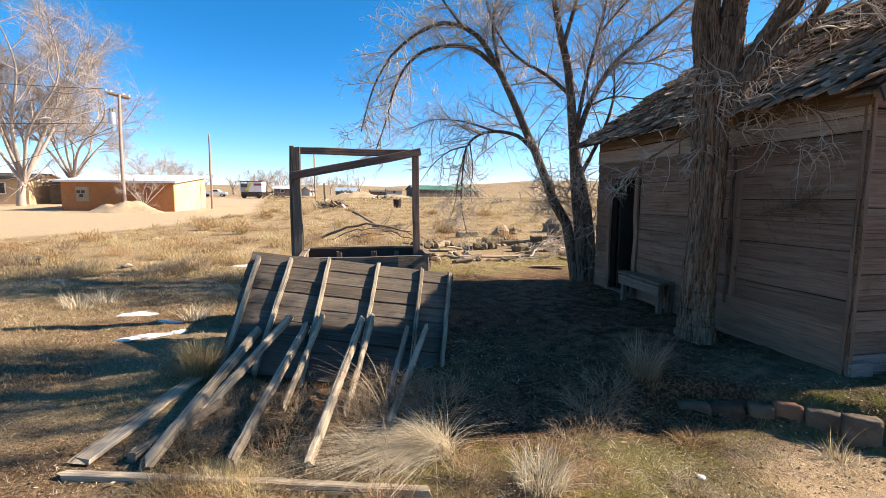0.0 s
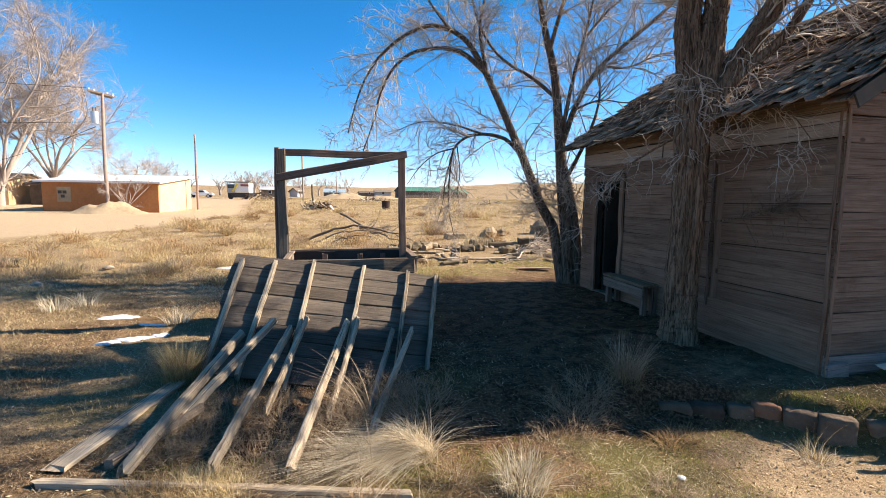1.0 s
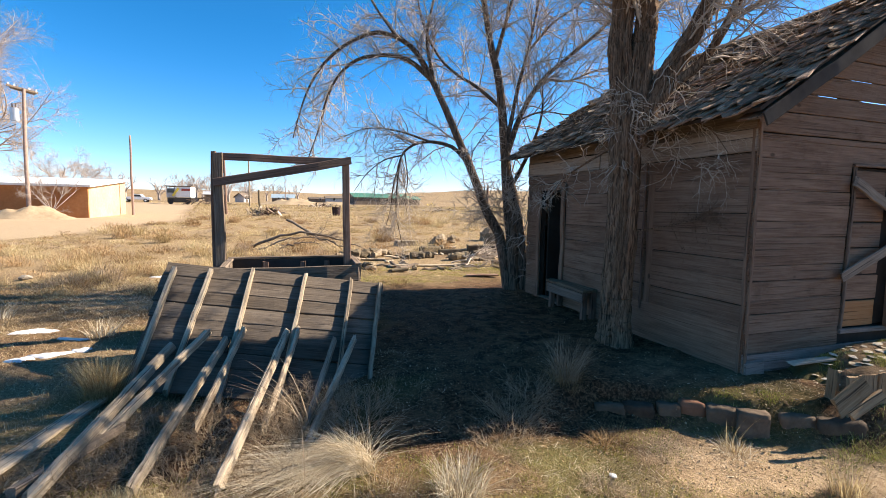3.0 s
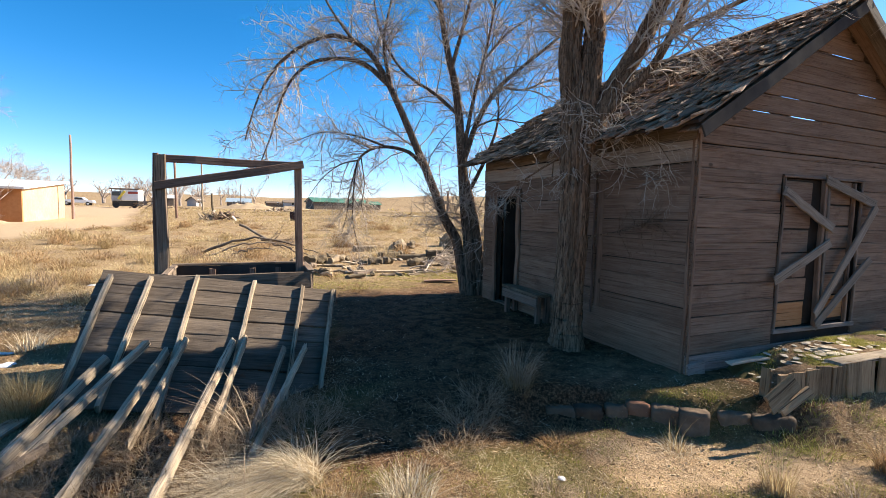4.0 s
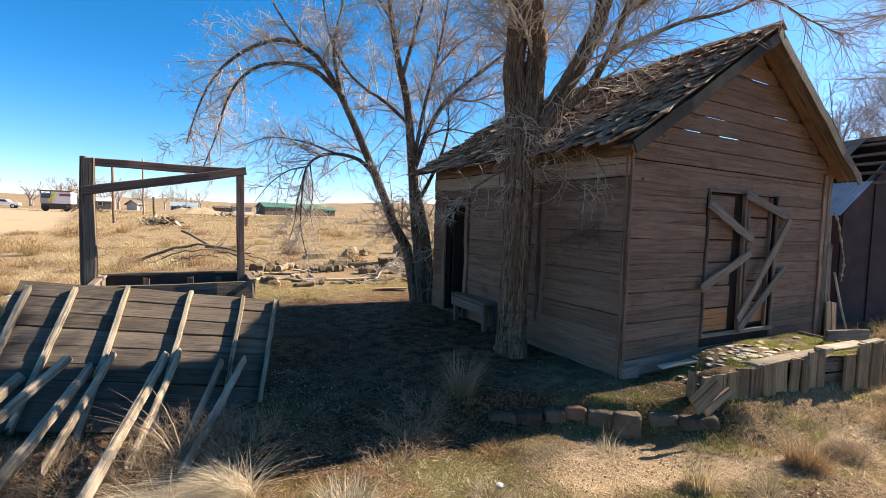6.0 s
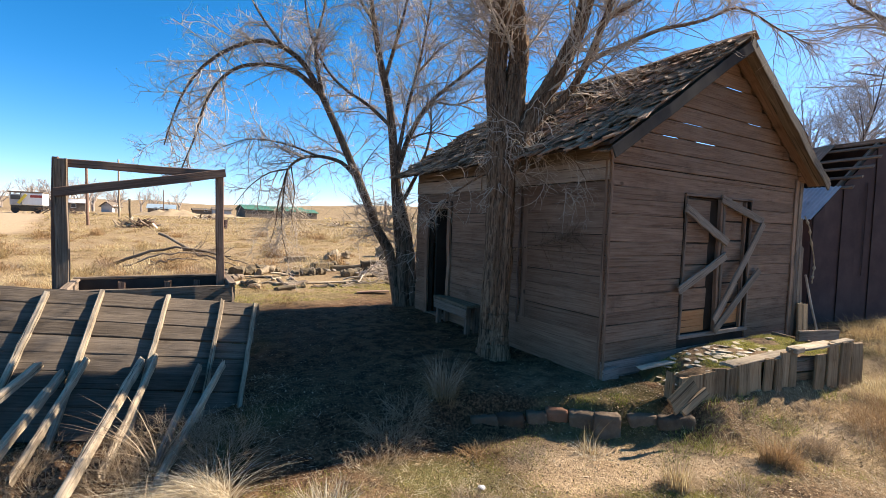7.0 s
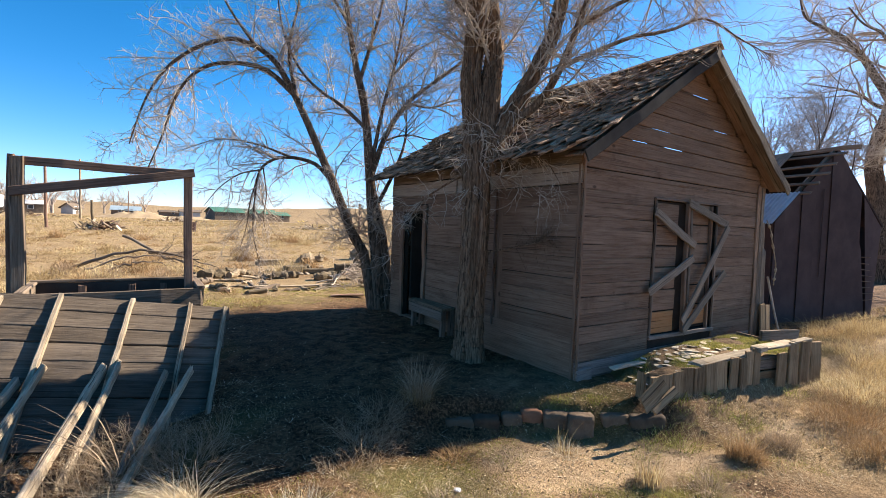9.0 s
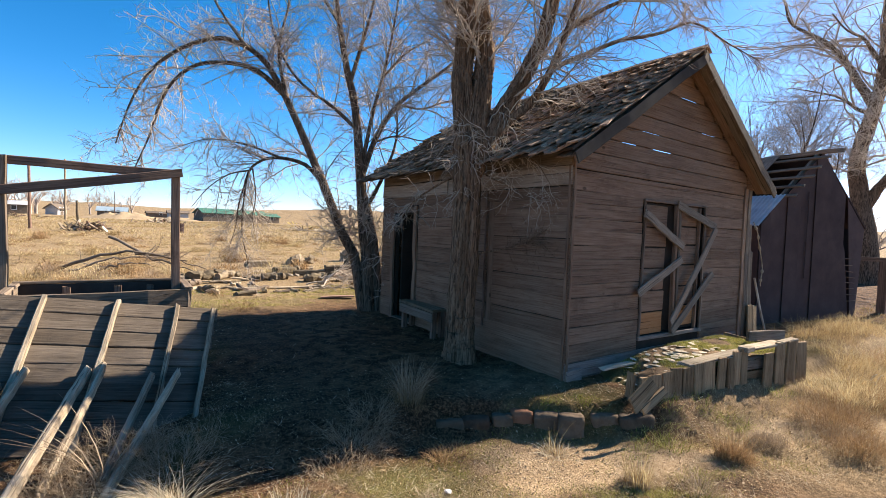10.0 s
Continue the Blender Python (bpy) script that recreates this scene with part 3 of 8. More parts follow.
    # boarded window
    wx0, wx1, wz0, wz1 = WIN
    # the backing is near-black so the gaps between boards look unlit
    win = under(box("window", (wx0 + 0.02, Y0 + 0.05, wz0 + 0.02), (wx1 - 0.02, Y0 + 0.07, wz1 - 0.02), M_SHADE, bevel=0, label="window closed with boards nailed across"))
    vm = Matrix.Translation((X0, Y0, 0)) @ win.matrix_basis
    before = set(planks)
    random.seed(3)
    rows = [wz0 + 0.01, 0.66, 0.93, 1.22, 1.49, 1.74, wz1 - 0.04]
    mid = (wx0 + wx1) / 2
    for k in range(6):
        mm = M_PLY if k < 1 else M_SIDING
        board("infill_board", (wx0 + 0.05, Y0 + 0.03, (rows[k] + rows[k + 1]) / 2), (mid - 0.20, Y0 + 0.03, (rows[k] + rows[k + 1]) / 2), rows[k + 1] - rows[k] - 0.012, 0.02, mm, None, (0, -1, 0), wob=0.002)
        board("infill_board", (mid + 0.06, Y0 + 0.03, (rows[k] + rows[k + 1]) / 2 + 0.04), (wx1 - 0.19, Y0 + 0.03, (rows[k] + rows[k + 1]) / 2 + 0.04), rows[k + 1] - rows[k] - 0.02, 0.02, mm, None, (0, -1, 0), wob=0.002)
    for x in (wx0 + 0.02, wx1 - 0.02):
        board("window_frame", (x, Y0 - 0.004, wz0), (x, Y0 - 0.004, wz1), 0.032, 0.03, M_TRIM, None, (0, -1, 0))
    board("window_frame", (wx0 - 0.01, Y0 - 0.004, wz1), (wx1 + 0.01, Y0 - 0.004, wz1), 0.03, 0.03, M_TRIM, None, (0, -1, 0))
    board("window_sill", (wx0 - 0.02, Y0 - 0.010, wz0 - 0.02), (wx1 + 0.01, Y0 - 0.010, wz0 - 0.03), 0.05, 0.04, M_SIDING_GREY, None, (0, -1, 0))
    board("mullion", (mid - 0.05, Y0 - 0.02, wz0), (mid - 0.05, Y0 - 0.02, wz1 - 0.03), 0.05, 0.05, M_SIDING, None, (0, -1, 0))
    board("mullion", (mid + 0.05, Y0 - 0.015, wz0), (mid + 0.05, Y0 - 0.015, wz1 - 0.03), 0.05, 0.04, M_GREYWOOD, None, (0, -1, 0))
    board("mullion", (wx1 - 0.17, Y0 - 0.0, wz0), (wx1 - 0.17, Y0 - 0.0, wz1 - 0.03), 0.04, 0.04, M_SIDING, None, (0, -1, 0))
    for (a, b, yy) in [((5.09, 1.90), (6.00, 1.50), -0.058), ((5.83, 2.05), (6.88, 1.79), -0.056), ((5.03, 0.93), (5.98, 1.33), -0.058), ((6.82, 1.76), (5.76, 0.52), -0.086), ((6.84, 1.12), (5.83, 0.37), -0.056)]:
        board("nailed_board", (a[0], Y0 + yy, a[1]), (b[0], Y0 + yy, b[1]), 0.105, 0.026, M_NAILED, None, (0, -1, 0), label="grey board nailed across at a slant", rag=0.03, seg=0.14, wob=0.003)
    for ob in set(planks) - before:
        ob.parent = win
        ob.matrix_basis = vm.inverted() @ ob.matrix_basis
    # roof: deck, rafters, bargeboards, soffit
    deck = under(poly_slab("roof_deck", [(EAVE_L, VERGE_F, EAVE_Z), (RIDGE_X, VERGE_F, RIDGE_Z), (RIDGE_X, VERGE_B, RIDGE_Z), (EAVE_L, VERGE_B, EAVE_Z)][::-1], 0.03, M_SHADE))
    n_r = Vector((SLOPE, 0, 1)).normalized()
    k, x = 0, EAVE_R
    random.seed(12)
    while x > RIDGE_X + 0.1:
        xa, xb = x - 0.158, x
        zc = roof_z((xa + xb) / 2)
        spans = [(VERGE_F, VERGE_B)]
        if 6.45 < (xa + xb) / 2 < 7.2:
            spans = [(VERGE_F, 2.70), (2.92, 3.55 if xa > 6.8 else VERGE_B), (3.8, 4.0), (4.25 if xa > 6.8 else VERGE_B, VERGE_B)] if xa > 6.8 else [(VERGE_F, 2.70), (2.92, VERGE_B)]
        elif 7.2 <= (xa + xb) / 2 < 7.5:
            spans = [(VERGE_F, 3.55), (3.8, VERGE_B)]
        for a, b in spans:
            if b - a > 0.05:
                under(board("roof_board", ((xa + xb) / 2, a, zc), ((xa + xb) / 2, b, zc), 0.185, 0.025, M_SHINGLE, None, n_r, wob=0.002))
        x -= 0.158
        k += 1
    n_l = Vector((-SLOPE, 0, 1)).normalized()
    # rafters and underside at the front verge
    for sx, ex in ((1, EAVE_R), (-1, EAVE_L)):
        d = Vector((ex - RIDGE_X, 0, EAVE_Z - RIDGE_Z)).normalized()
        nn = Vector((sx * SLOPE, 0, 1)).normalized()
        p0 = Vector((RIDGE_X, 0, RIDGE_Z)) - nn * 0.085
        p1 = Vector((ex, 0, EAVE_Z)) - nn * 0.085
        yb = VERGE_F - 0.012
        under(board("bargeboard", (p0[0], yb, p0[2]), (p1[0], yb, p1[2]), 0.125, 0.025, M_FLASH if sx < 0 else M_GREYWOOD, None, (0, -1, 0)))
        for yy, mm in ((2.42, M_GREYWOOD), (2.53, M_SIDING)):
            q0, q1 = p0 + nn * 0.028, p1 + nn * 0.028
            under(board("soffit_board", (q0[0] + sx * 0.06, yy, q0[2] - 0.05), (q1[0], yy, q1[2]), 0.115, 0.02, mm, None, nn))
        for yy in np.arange(2.66, 7.0, 0.62):
            under(board("rafter", (p0[0], yy, p0[2]), (p1[0] - sx * 0.30, yy, p1[2] + 0.195), 0.05, 0.09, M_SIDING, None, nn))
    under(board("ridge_board", (RIDGE_X, VERGE_F, RIDGE_Z - 0.07), (RIDGE_X, VERGE_B, RIDGE_Z - 0.07), 0.03, 0.12, M_SIDING))
    under(board("ridge_cap", (RIDGE_X - 0.05, VERGE_F - 0.02, RIDGE_Z + 0.03), (RIDGE_X - 0.05, VERGE_B, RIDGE_Z + 0.03), 0.14, 0.02, M_SHINGLE, None, n_l))
    under(board("ridge_cap", (RIDGE_X + 0.06, VERGE_F - 0.02, RIDGE_Z + 0.018), (RIDGE_X + 0.06, VERGE_B, RIDGE_Z + 0.018), 0.14, 0.02, M_SHINGLE, None, n_r))
    under(box("wall_plate", (X0 + 0.03, Y0 + 0.03, WALL_H), (X0 + 0.10, Y1, WALL_H + 0.25), M_SHADE, bevel=0))
    under(box("wall_plate", (X1 - 0.10, Y0 + 0.03, WALL_H), (X1 - 0.03, Y1, WALL_H + 0.22), M_SHADE, bevel=0))
    return shack, deck


shack, roof_deck = build_shack()


# bench under the wall by the door
def build_bench():
    b = thing("bench", "low dark weathered wooden bench beside the doorway", "bench", at=(3.71, 5.33, gz(3.71, 5.33)))
    z = 0.40
    board("seat", (-0.07, 0.50, z), (-0.11, -0.52, z), 0.15, 0.04, M_DARKLOG, b)
    board("seat", (0.05, 0.50, z), (0.03, -0.50, z), 0.10, 0.04, M_DARKLOG, b)
    board("apron", (-0.13, 0.48, z - 0.09), (-0.175, -0.52, z - 0.10), 0.14, 0.03, M_GREYWOOD, b, (-1, 0, 0))
    for y in (0.40, -0.44):
        for x in (-0.10, 0.05):
            board("leg", (x, y, -0.02), (x, y, z - 0.02), 0.08, 0.06, M_POSTWOOD, b, (0, -1, 0))


build_bench()


# ---------------------------------------------------------------- well box with its frame
def build_well():
    w = thing("well_box", "grey weathered wooden well box, open on top, with an upright frame", "well", at=(-0.3, 5.3, 0))
    o = Vector((-0.3, 5.3, 0))

    def B(name, a, b, wd_, th, mat, up, **k):
        return board(name, Vector(a) - o, Vector(b) - o, wd_, th, mat, w, up, **k)
    g = gz(-0.3, 5.3) - 0.03
    for z, h in ((0.76, 0.19), (0.56, 0.19), (0.36, 0.19), (0.16, 0.20)):
        B("front_board", (-1.02, 4.92, z), (0.44, 4.90, z + 0.015), h, 0.035, M_GREYWOOD, (0, -1, 0))
        # back boards take a darker colour for the shade inside the box
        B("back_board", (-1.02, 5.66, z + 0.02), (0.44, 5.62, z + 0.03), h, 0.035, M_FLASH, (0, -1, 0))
        B("side_board", (-1.03, 5.66, z + 0.01), (-1.03, 4.92, z), h, 0.035, M_GREYWOOD, (-1, 0, 0))
        B("side_board", (0.45, 5.64, z + 0.03), (0.45, 4.90, z + 0.02), h, 0.035, M_GREYWOOD, (1, 0, 0))
    for x in (-0.62, -0.18, 0.12):
        B("inner_batten", (x, 5.62, g), (x, 5.62, 0.84), 0.07, 0.03, M_POSTWOOD, (0, -1, 0))
    B("rim", (-1.05, 5.66, 0.885), (0.46, 5.63, 0.90), 0.06, 0.03, M_GREYWOOD, (0, 0, 1))
    B("rim", (-1.03, 5.66, 0.88), (-1.03, 4.90, 0.865), 0.07, 0.03, M_GREYWOOD, (0, 0, 1))
    B("rim", (0.44, 5.64, 0.90), (0.44, 4.88, 0.88), 0.08, 0.03, M_GREYWOOD, (0, 0, 1))
    B("post", (-1.10, 5.36, g), (-1.115, 5.36, 2.15), 0.105, 0.10, M_GREYWOOD, (0, -1, 0))
    B("post", (-1.185, 5.40, g), (-1.165, 5.40, 2.17), 0.05, 0.09, M_POSTWOOD, (0, -1, 0))
    B("post", (0.37, 5.34, g), (0.345, 5.34, 2.13), 0.085, 0.08, M_POSTWOOD, (0, -1, 0))
    B("crossbeam", (-1.15, 5.40, 2.115), (0.38, 5.38, 2.125), 0.085, 0.05, M_POSTWOOD, (0, -1, 0))
    B("brace", (-1.16, 5.29, 1.80), (0.395, 5.27, 2.12), 0.095, 0.045, M_POSTWOOD, (0, -1, 0))


build_well()


# ---------------------------------------------------------------- fallen cover panel and its loose beams
TL, TR, BL, BR = (Vector(p) for p in ((-1.52, 4.775, 0.945), (0.665, 4.575, 0.69), (-1.655, 3.79, 0.035), (0.32, 3.53, -0.27)))
PANEL_N = Vector((0.024, -0.678, 0.734)).normalized()


def on_panel(s, t, h=0.0):
    """A point on the deck of the panel: s across, t down the slope, h above it; the deck sags a little between its ribs."""
    p = TL.lerp(TR, s).lerp(BL.lerp(BR, s), t)
    return p + PANEL_N * (h - 0.015 * math.sin(math.pi * min(max(t, 0), 1))), PANEL_N


def build_panel():
    p = thing("cover_panel", "fallen grey plank cover with raised ribs, leaning on the well", "wooden panel", at=(-0.5, 4.0, 0.3))
    o = Vector((-0.5, 4.0, 0.3))
    random.seed(31)
    cuts = [0.0, 0.115, 0.235, 0.35, 0.475, 0.60, 0.715, 0.83, 0.93, 1.03]
    for k, (a, b) in enumerate(zip(cuts, cuts[1:])):
        for s0, s1 in (((-0.005, 0.615), (0.617, 1.004)), ((-0.008, 0.352), (0.354, 1.006)), ((-0.004, 1.002),), ((-0.01, 0.842), (0.844, 1.005)))[(k * 3 + k // 2) % 4]:
            j0, j1 = random.uniform(-0.012, 0.012), random.uniform(-0.012, 0.012)
            q0, n = on_panel(s0, (a + b) / 2 + j0 * 0.4, random.uniform(-0.006, 0.006))
            q1, _ = on_panel(s1, (a + b) / 2 + j1 * 0.4, random.uniform(-0.006, 0.006))
            wd_ = (on_panel(0.5, b)[0] - on_panel(0.5, a)[0]).length
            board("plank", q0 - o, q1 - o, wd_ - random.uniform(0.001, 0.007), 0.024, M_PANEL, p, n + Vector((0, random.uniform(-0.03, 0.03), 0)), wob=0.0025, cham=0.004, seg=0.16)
    # head of each rib, its foot, and its height over the deck
    for a, b, hh in (((-1.452, 4.655, 0.915), (-1.625, 3.70, 0.045), 0.085), ((-1.112, 4.650, 0.902), (-1.345, 3.66, -0.005), 0.085), ((-0.712, 4.645, 0.885), (-0.935, 3.56, -0.11), 0.09),
                     ((-0.168, 4.615, 0.838), (-0.455, 3.53, -0.155), 0.09), ((0.314, 4.552, 0.765), (0.045, 3.56, -0.145), 0.08), ((0.628, 4.500, 0.707), (0.335, 3.53, -0.18), 0.08)):
        up = PANEL_N * (-hh / 2)
        board("rib", Vector(a) + up - o, Vector(b) + up - o, 0.042, hh, M_RIB, p, PANEL_N, label="pale worn rib", wob=0.002, seg=0.10, cham=0.007, rag=0.02)
    # a flat dark disc stands in for shade in the knot hole
    q0, n = on_panel(0.70, 0.20, 0.0145)
    bm = bmesh.new()
    bmesh.ops.create_circle(bm, cap_ends=True, segments=14, radius=0.014)
    part("knot_hole", bm_mesh("knot_hole", bm, M_SHADE), p, along(q0 - o, q0 - o + Vector((1, 0, 0)).cross(n), n), "dark round knot hole")
    for s in (0.22, 0.70):
        q0, n = on_panel(s, 0.03, -0.06)
        q1, _ = on_panel(s, 0.97, -0.06)
        board("under_rib", q0 - o, q1 - o, 0.05, 0.08, M_GREYWOOD, p, n)


build_panel()
# foot on the ground, head on the panel, width, depth
BEAMS = [
    ((-1.655, 2.235, 0.0), (-1.352, 3.99, 0.285), 0.075, 0.09), ((-1.53, 2.80, 0.02), (-1.073, 4.09, 0.37), 0.06, 0.085),
    ((-1.185, 2.20, -0.005), (-0.918, 4.007, 0.29), 0.06, 0.09), ((-0.985, 2.90, -0.01), (-0.761, 4.102, 0.37), 0.045, 0.08),
    ((-0.735, 2.11, -0.015), (-0.375, 4.055, 0.32), 0.065, 0.09), ((-0.522, 2.78, -0.01), (-0.262, 4.083, 0.34), 0.045, 0.08),
    ((-0.245, 2.70, -0.01), (0.083, 4.00, 0.25), 0.05, 0.08), ((-0.225, 2.53, -0.02), (0.274, 3.985, 0.24), 0.05, 0.08)]
for a, b, wd_, th in BEAMS:
    tagged(board("loose_beam", a, b, wd_ * 0.8, th * 0.9, M_RIB, None, wob=0.0018, rag=0.05, cham=0.012, seg=0.09), "weathered pale beam slanting from the ground onto the fallen panel", "beam", "loose beams")
tagged(board("ground_board", (-2.035, 2.33, gz(-2.03, 2.33) + 0.02), (-1.775, 3.60, gz(-1.77, 3.6) + 0.03), 0.13, 0.03, M_RIB, None, wob=0.0015, rag=0.04, seg=0.2), "flat pale weathered board lying on the dirt", "board")
tagged(board("sill_beam", (-2.07, 2.21, gz(-2.0, 2.2) + 0.02), (-0.06, 1.84, gz(-0.06, 1.84) + 0.02), 0.05, 0.06, M_RIB, None, wob=0.003, rag=0.03, seg=0.12, cham=0.008), "long grey weathered sill beam lying on the dirt", "beam")
tagged(board("short_beam", (-1.76, 2.30, 0.02), (-1.44, 2.95, 0.03), 0.05, 0.06, M_GREYWOOD, None, wob=0.006), "short grey timber half hidden in weeds", "beam")


# ---------------------------------------------------------------- planter of upright boards in front of the gable
def build_planter():
    p = thing("planter", "raised bed edged with upright weathered boards along the shack", "planter", at=(5.5, 1.9, 0))
    o = Vector((5.5, 1.9, 0))

    def at(x, y, z):
        return Vector((x, y, z)) - o
    random.seed(44)
    line = [Vector((4.08, 1.79, 0)), Vector((5.03, 1.66, 0)), Vector((6.07, 1.50, 0)), Vector((6.90, 1.39, 0))]

    def front(x):
        return float(np.interp(x, [q.x for q in line], [q.y for q in line]))
    # x, width, top, lean, setback
    random.seed(45)
    for x, wd_, top, lean, back in ((4.03, 0.13, 0.245, 0.0, 0.01), (4.17, 0.17, 0.255, 0.0, 0), (4.33, 0.15, 0.27, 0.01, 0), (4.49, 0.17, 0.285, 0.0, 0.012), (4.66, 0.17, 0.275, 0.02, 0), (4.84, 0.18, 0.30, 0.0, -0.01), (5.03, 0.19, 0.305, 0.01, 0.01),
                                    (5.20, 0.13, 0.33, 0.03, 0), (5.34, 0.11, 0.31, 0.03, -0.02), (5.47, 0.14, 0.37, 0.04, 0.01), (5.60, 0.12, 0.385, 0.05, 0), (6.03, 0.17, 0.315, 0.02, -0.015), (6.30, 0.20, 0.40, 0.07, 0),
                                    (6.48, 0.17, 0.41, 0.05, -0.01), (6.62, 0.12, 0.40, 0.03, 0.01), (6.78, 0.24, 0.385, 0.03, 0)):
        d = Vector((1, (front(x + 0.1) - front(x - 0.1)) / 0.2, 0)).normalized()
        nrm = Vector((d.y, -d.x, random.uniform(-0.10, 0.02)))
        board("upright_board", at(x, front(x) + back, -0.22), at(x + lean, front(x) + back + random.uniform(0, 0.025), top), wd_ - 0.004, 0.03, M_PLANTER, p, nrm, rag=0.010, seg=0.12, wob=0.0025)
    for z, tone in ((0.03, M_PLANTER), (0.20, M_GREYWOOD)):
        board("back_plank", at(5.60, front(5.6) + 0.07, z), at(6.45, front(6.45) + 0.07, z), 0.15, 0.03, tone, p, (0, -1, 0))
    board("end_board", at(3.96, 1.93, -0.12), at(4.00, 1.93, 0.265), 0.10, 0.03, M_PLANTER, p, (-1, 0.25, 0.1), rag=0.02)
    board("slanted_board", at(3.70, 1.715, 0.05), at(3.985, 1.69, 0.225), 0.155, 0.03, M_PLANTER, p, (-0.3, -1, 0.2), label="loose slanted board end", rag=0.02, seg=0.1)
    board("slanted_board", at(3.80, 1.68, 0.0), at(4.12, 1.655, 0.145), 0.085, 0.03, M_PLANTER, p, (-0.3, -1, 0.2), rag=0.02, seg=0.1)
    board("top_rail", at(4.72, front(4.72) + 0.09, 0.285), at(5.75, front(5.75) + 0.10, 0.345), 0.15, 0.03, M_RIB, p, label="pale flat capping board", rag=0.03)
    board("top_rail", at(5.80, front(5.8) + 0.10, 0.36), at(6.42, front(6.42) + 0.10, 0.385), 0.16, 0.03, M_RIB, p, rag=0.03)
    box("cap_block", at(5.62, front(5.7) - 0.01, 0.35), at(5.80, front(5.7) + 0.10, 0.405), M_RIB, p, 0.006)
    board("top_rail", at(6.40, front(6.4) + 0.05, 0.405), at(6.72, front(6.7) + 0.06, 0.415), 0.09, 0.025, M_RIB, p)
    board("end_board", at(6.92, 1.41, 0.08), at(7.10, 2.45, 0.10), 0.34, 0.03, M_PLANTER, p, (1, 0, 0))
    board("back_rail", at(6.80, 2.02, 0.33), at(7.95, 1.99, 0.25), 0.14, 0.04, M_GREYWOOD, p, (0, -1, 0))
    # the soil that fills it
    xs, ys = np.linspace(4.05, 6.95, 90), np.linspace(0, 1, 40)
    X, T = np.meshgrid(xs, ys)
    y0 = np.interp(xs, [4.05, 5.03, 6.07, 6.9], [1.83, 1.70, 1.54, 1.43])[None, :]
    Y = y0 + T * (2.61 - y0)
    Z = bed_z(X, Y)
    V = np.column_stack([X.ravel(), Y.ravel(), Z.ravel()]) - np.array([5.5, 1.9, 0])
    nx = len(xs)
    i = (np.arange(39)[:, None] * nx + np.arange(nx - 1)[None, :]).ravel()
    n = len(V)
    zeros = np.zeros(n)
    gr = 0.75 * sstep(0.48, 0.62, vnoise(X.ravel() * 2.2, Y.ravel() * 2.2, 303))
    me = fast_mesh("soil", V, np.column_stack([i, i + 1, i + 1 + nx, i + nx]), M_GROUND, True, {"straw": zeros, "road": zeros, "path": zeros + 0.4, "green": gr})
    part("soil", me, p, None, "dry soil with moss")


def bed_z(x, y):
    """Height of the raised bed: a hollow at its low end, rising along the boards."""
    rise = sstep(4.2, 5.6, x)
    hollow = np.exp(-((x - 4.55) / 0.20) ** 2 - ((y - 2.30) / 0.11) ** 2)
    return 0.15 + 0.10 * rise + 0.05 * (vnoise(x * 4, y * 4, 61) - 0.5) + 0.03 * (vnoise(x * 13, y * 13, 62) - 0.5) - 0.16 * hollow - 0.13 * sstep(2.38, 2.61, y) * (1 - 0.6 * rise) - 0.27 * sstep(4.55, 4.05, x)


build_planter()


def chip_mesh(name, seed, size, mat, flat=0.25):
    """A small irregular stone or chip."""
    rng = np.random.default_rng(seed)
    bm = bmesh.new()
    bmesh.ops.create_icosphere(bm, subdivisions=2, radius=1)
    for v in bm.verts:
        k = 1 + 0.35 * (noise.noise(v.co * 1.3 + Vector((seed, 0, 0))))
        v.co = Vector((v.co.x * k * size * rng.uniform(0.97, 1.03), v.co.y * k * size * 0.8, v.co.z * k * size * flat))
    return bm_mesh(name, bm, mat)


def scatter_chips(name, label, cat, pts, size, mat, flat, seed, group):
    meshes = [chip_mesh(name, seed + k, 1.0, mat, flat) for k in range(4)]
    rng = random.Random(seed)
    for k, (x, y, z) in enumerate(pts):
        s = size * rng.uniform(0.6, 1.4)
        m = pose(x, y, z, rng.uniform(-12, 12), rng.uniform(-12, 12), rng.uniform(0, 360)) @ Matrix.Diagonal((s, s, s, 1))
        tagged(part(name, meshes[k % 4], None, m), label, cat, group)


rr = random.Random(77)
spots = []
for _ in range(120):
    x, y = rr.gauss(5.1, 0.6), rr.gauss(2.18, 0.17)
    if 4.3 < x < 6.7 and 1.85 < y < 2.5:
        spots.append((x, y, float(bed_z(np.array([x]), np.array([y]))[0]) + 0.008))
scatter_chips("broken_chip", "pale flat broken chip lying on the raised bed", "chip", spots, 0.04, M_SHARD, 0.10, 5, "chips on the raised bed")
tagged(board("bleached_plank", (4.22, 2.44, 0.13), (4.75, 2.40, 0.15), 0.09, 0.025, M_SHARD, None, rag=0.02), "short bleached plank lying against the gable wall", "plank")


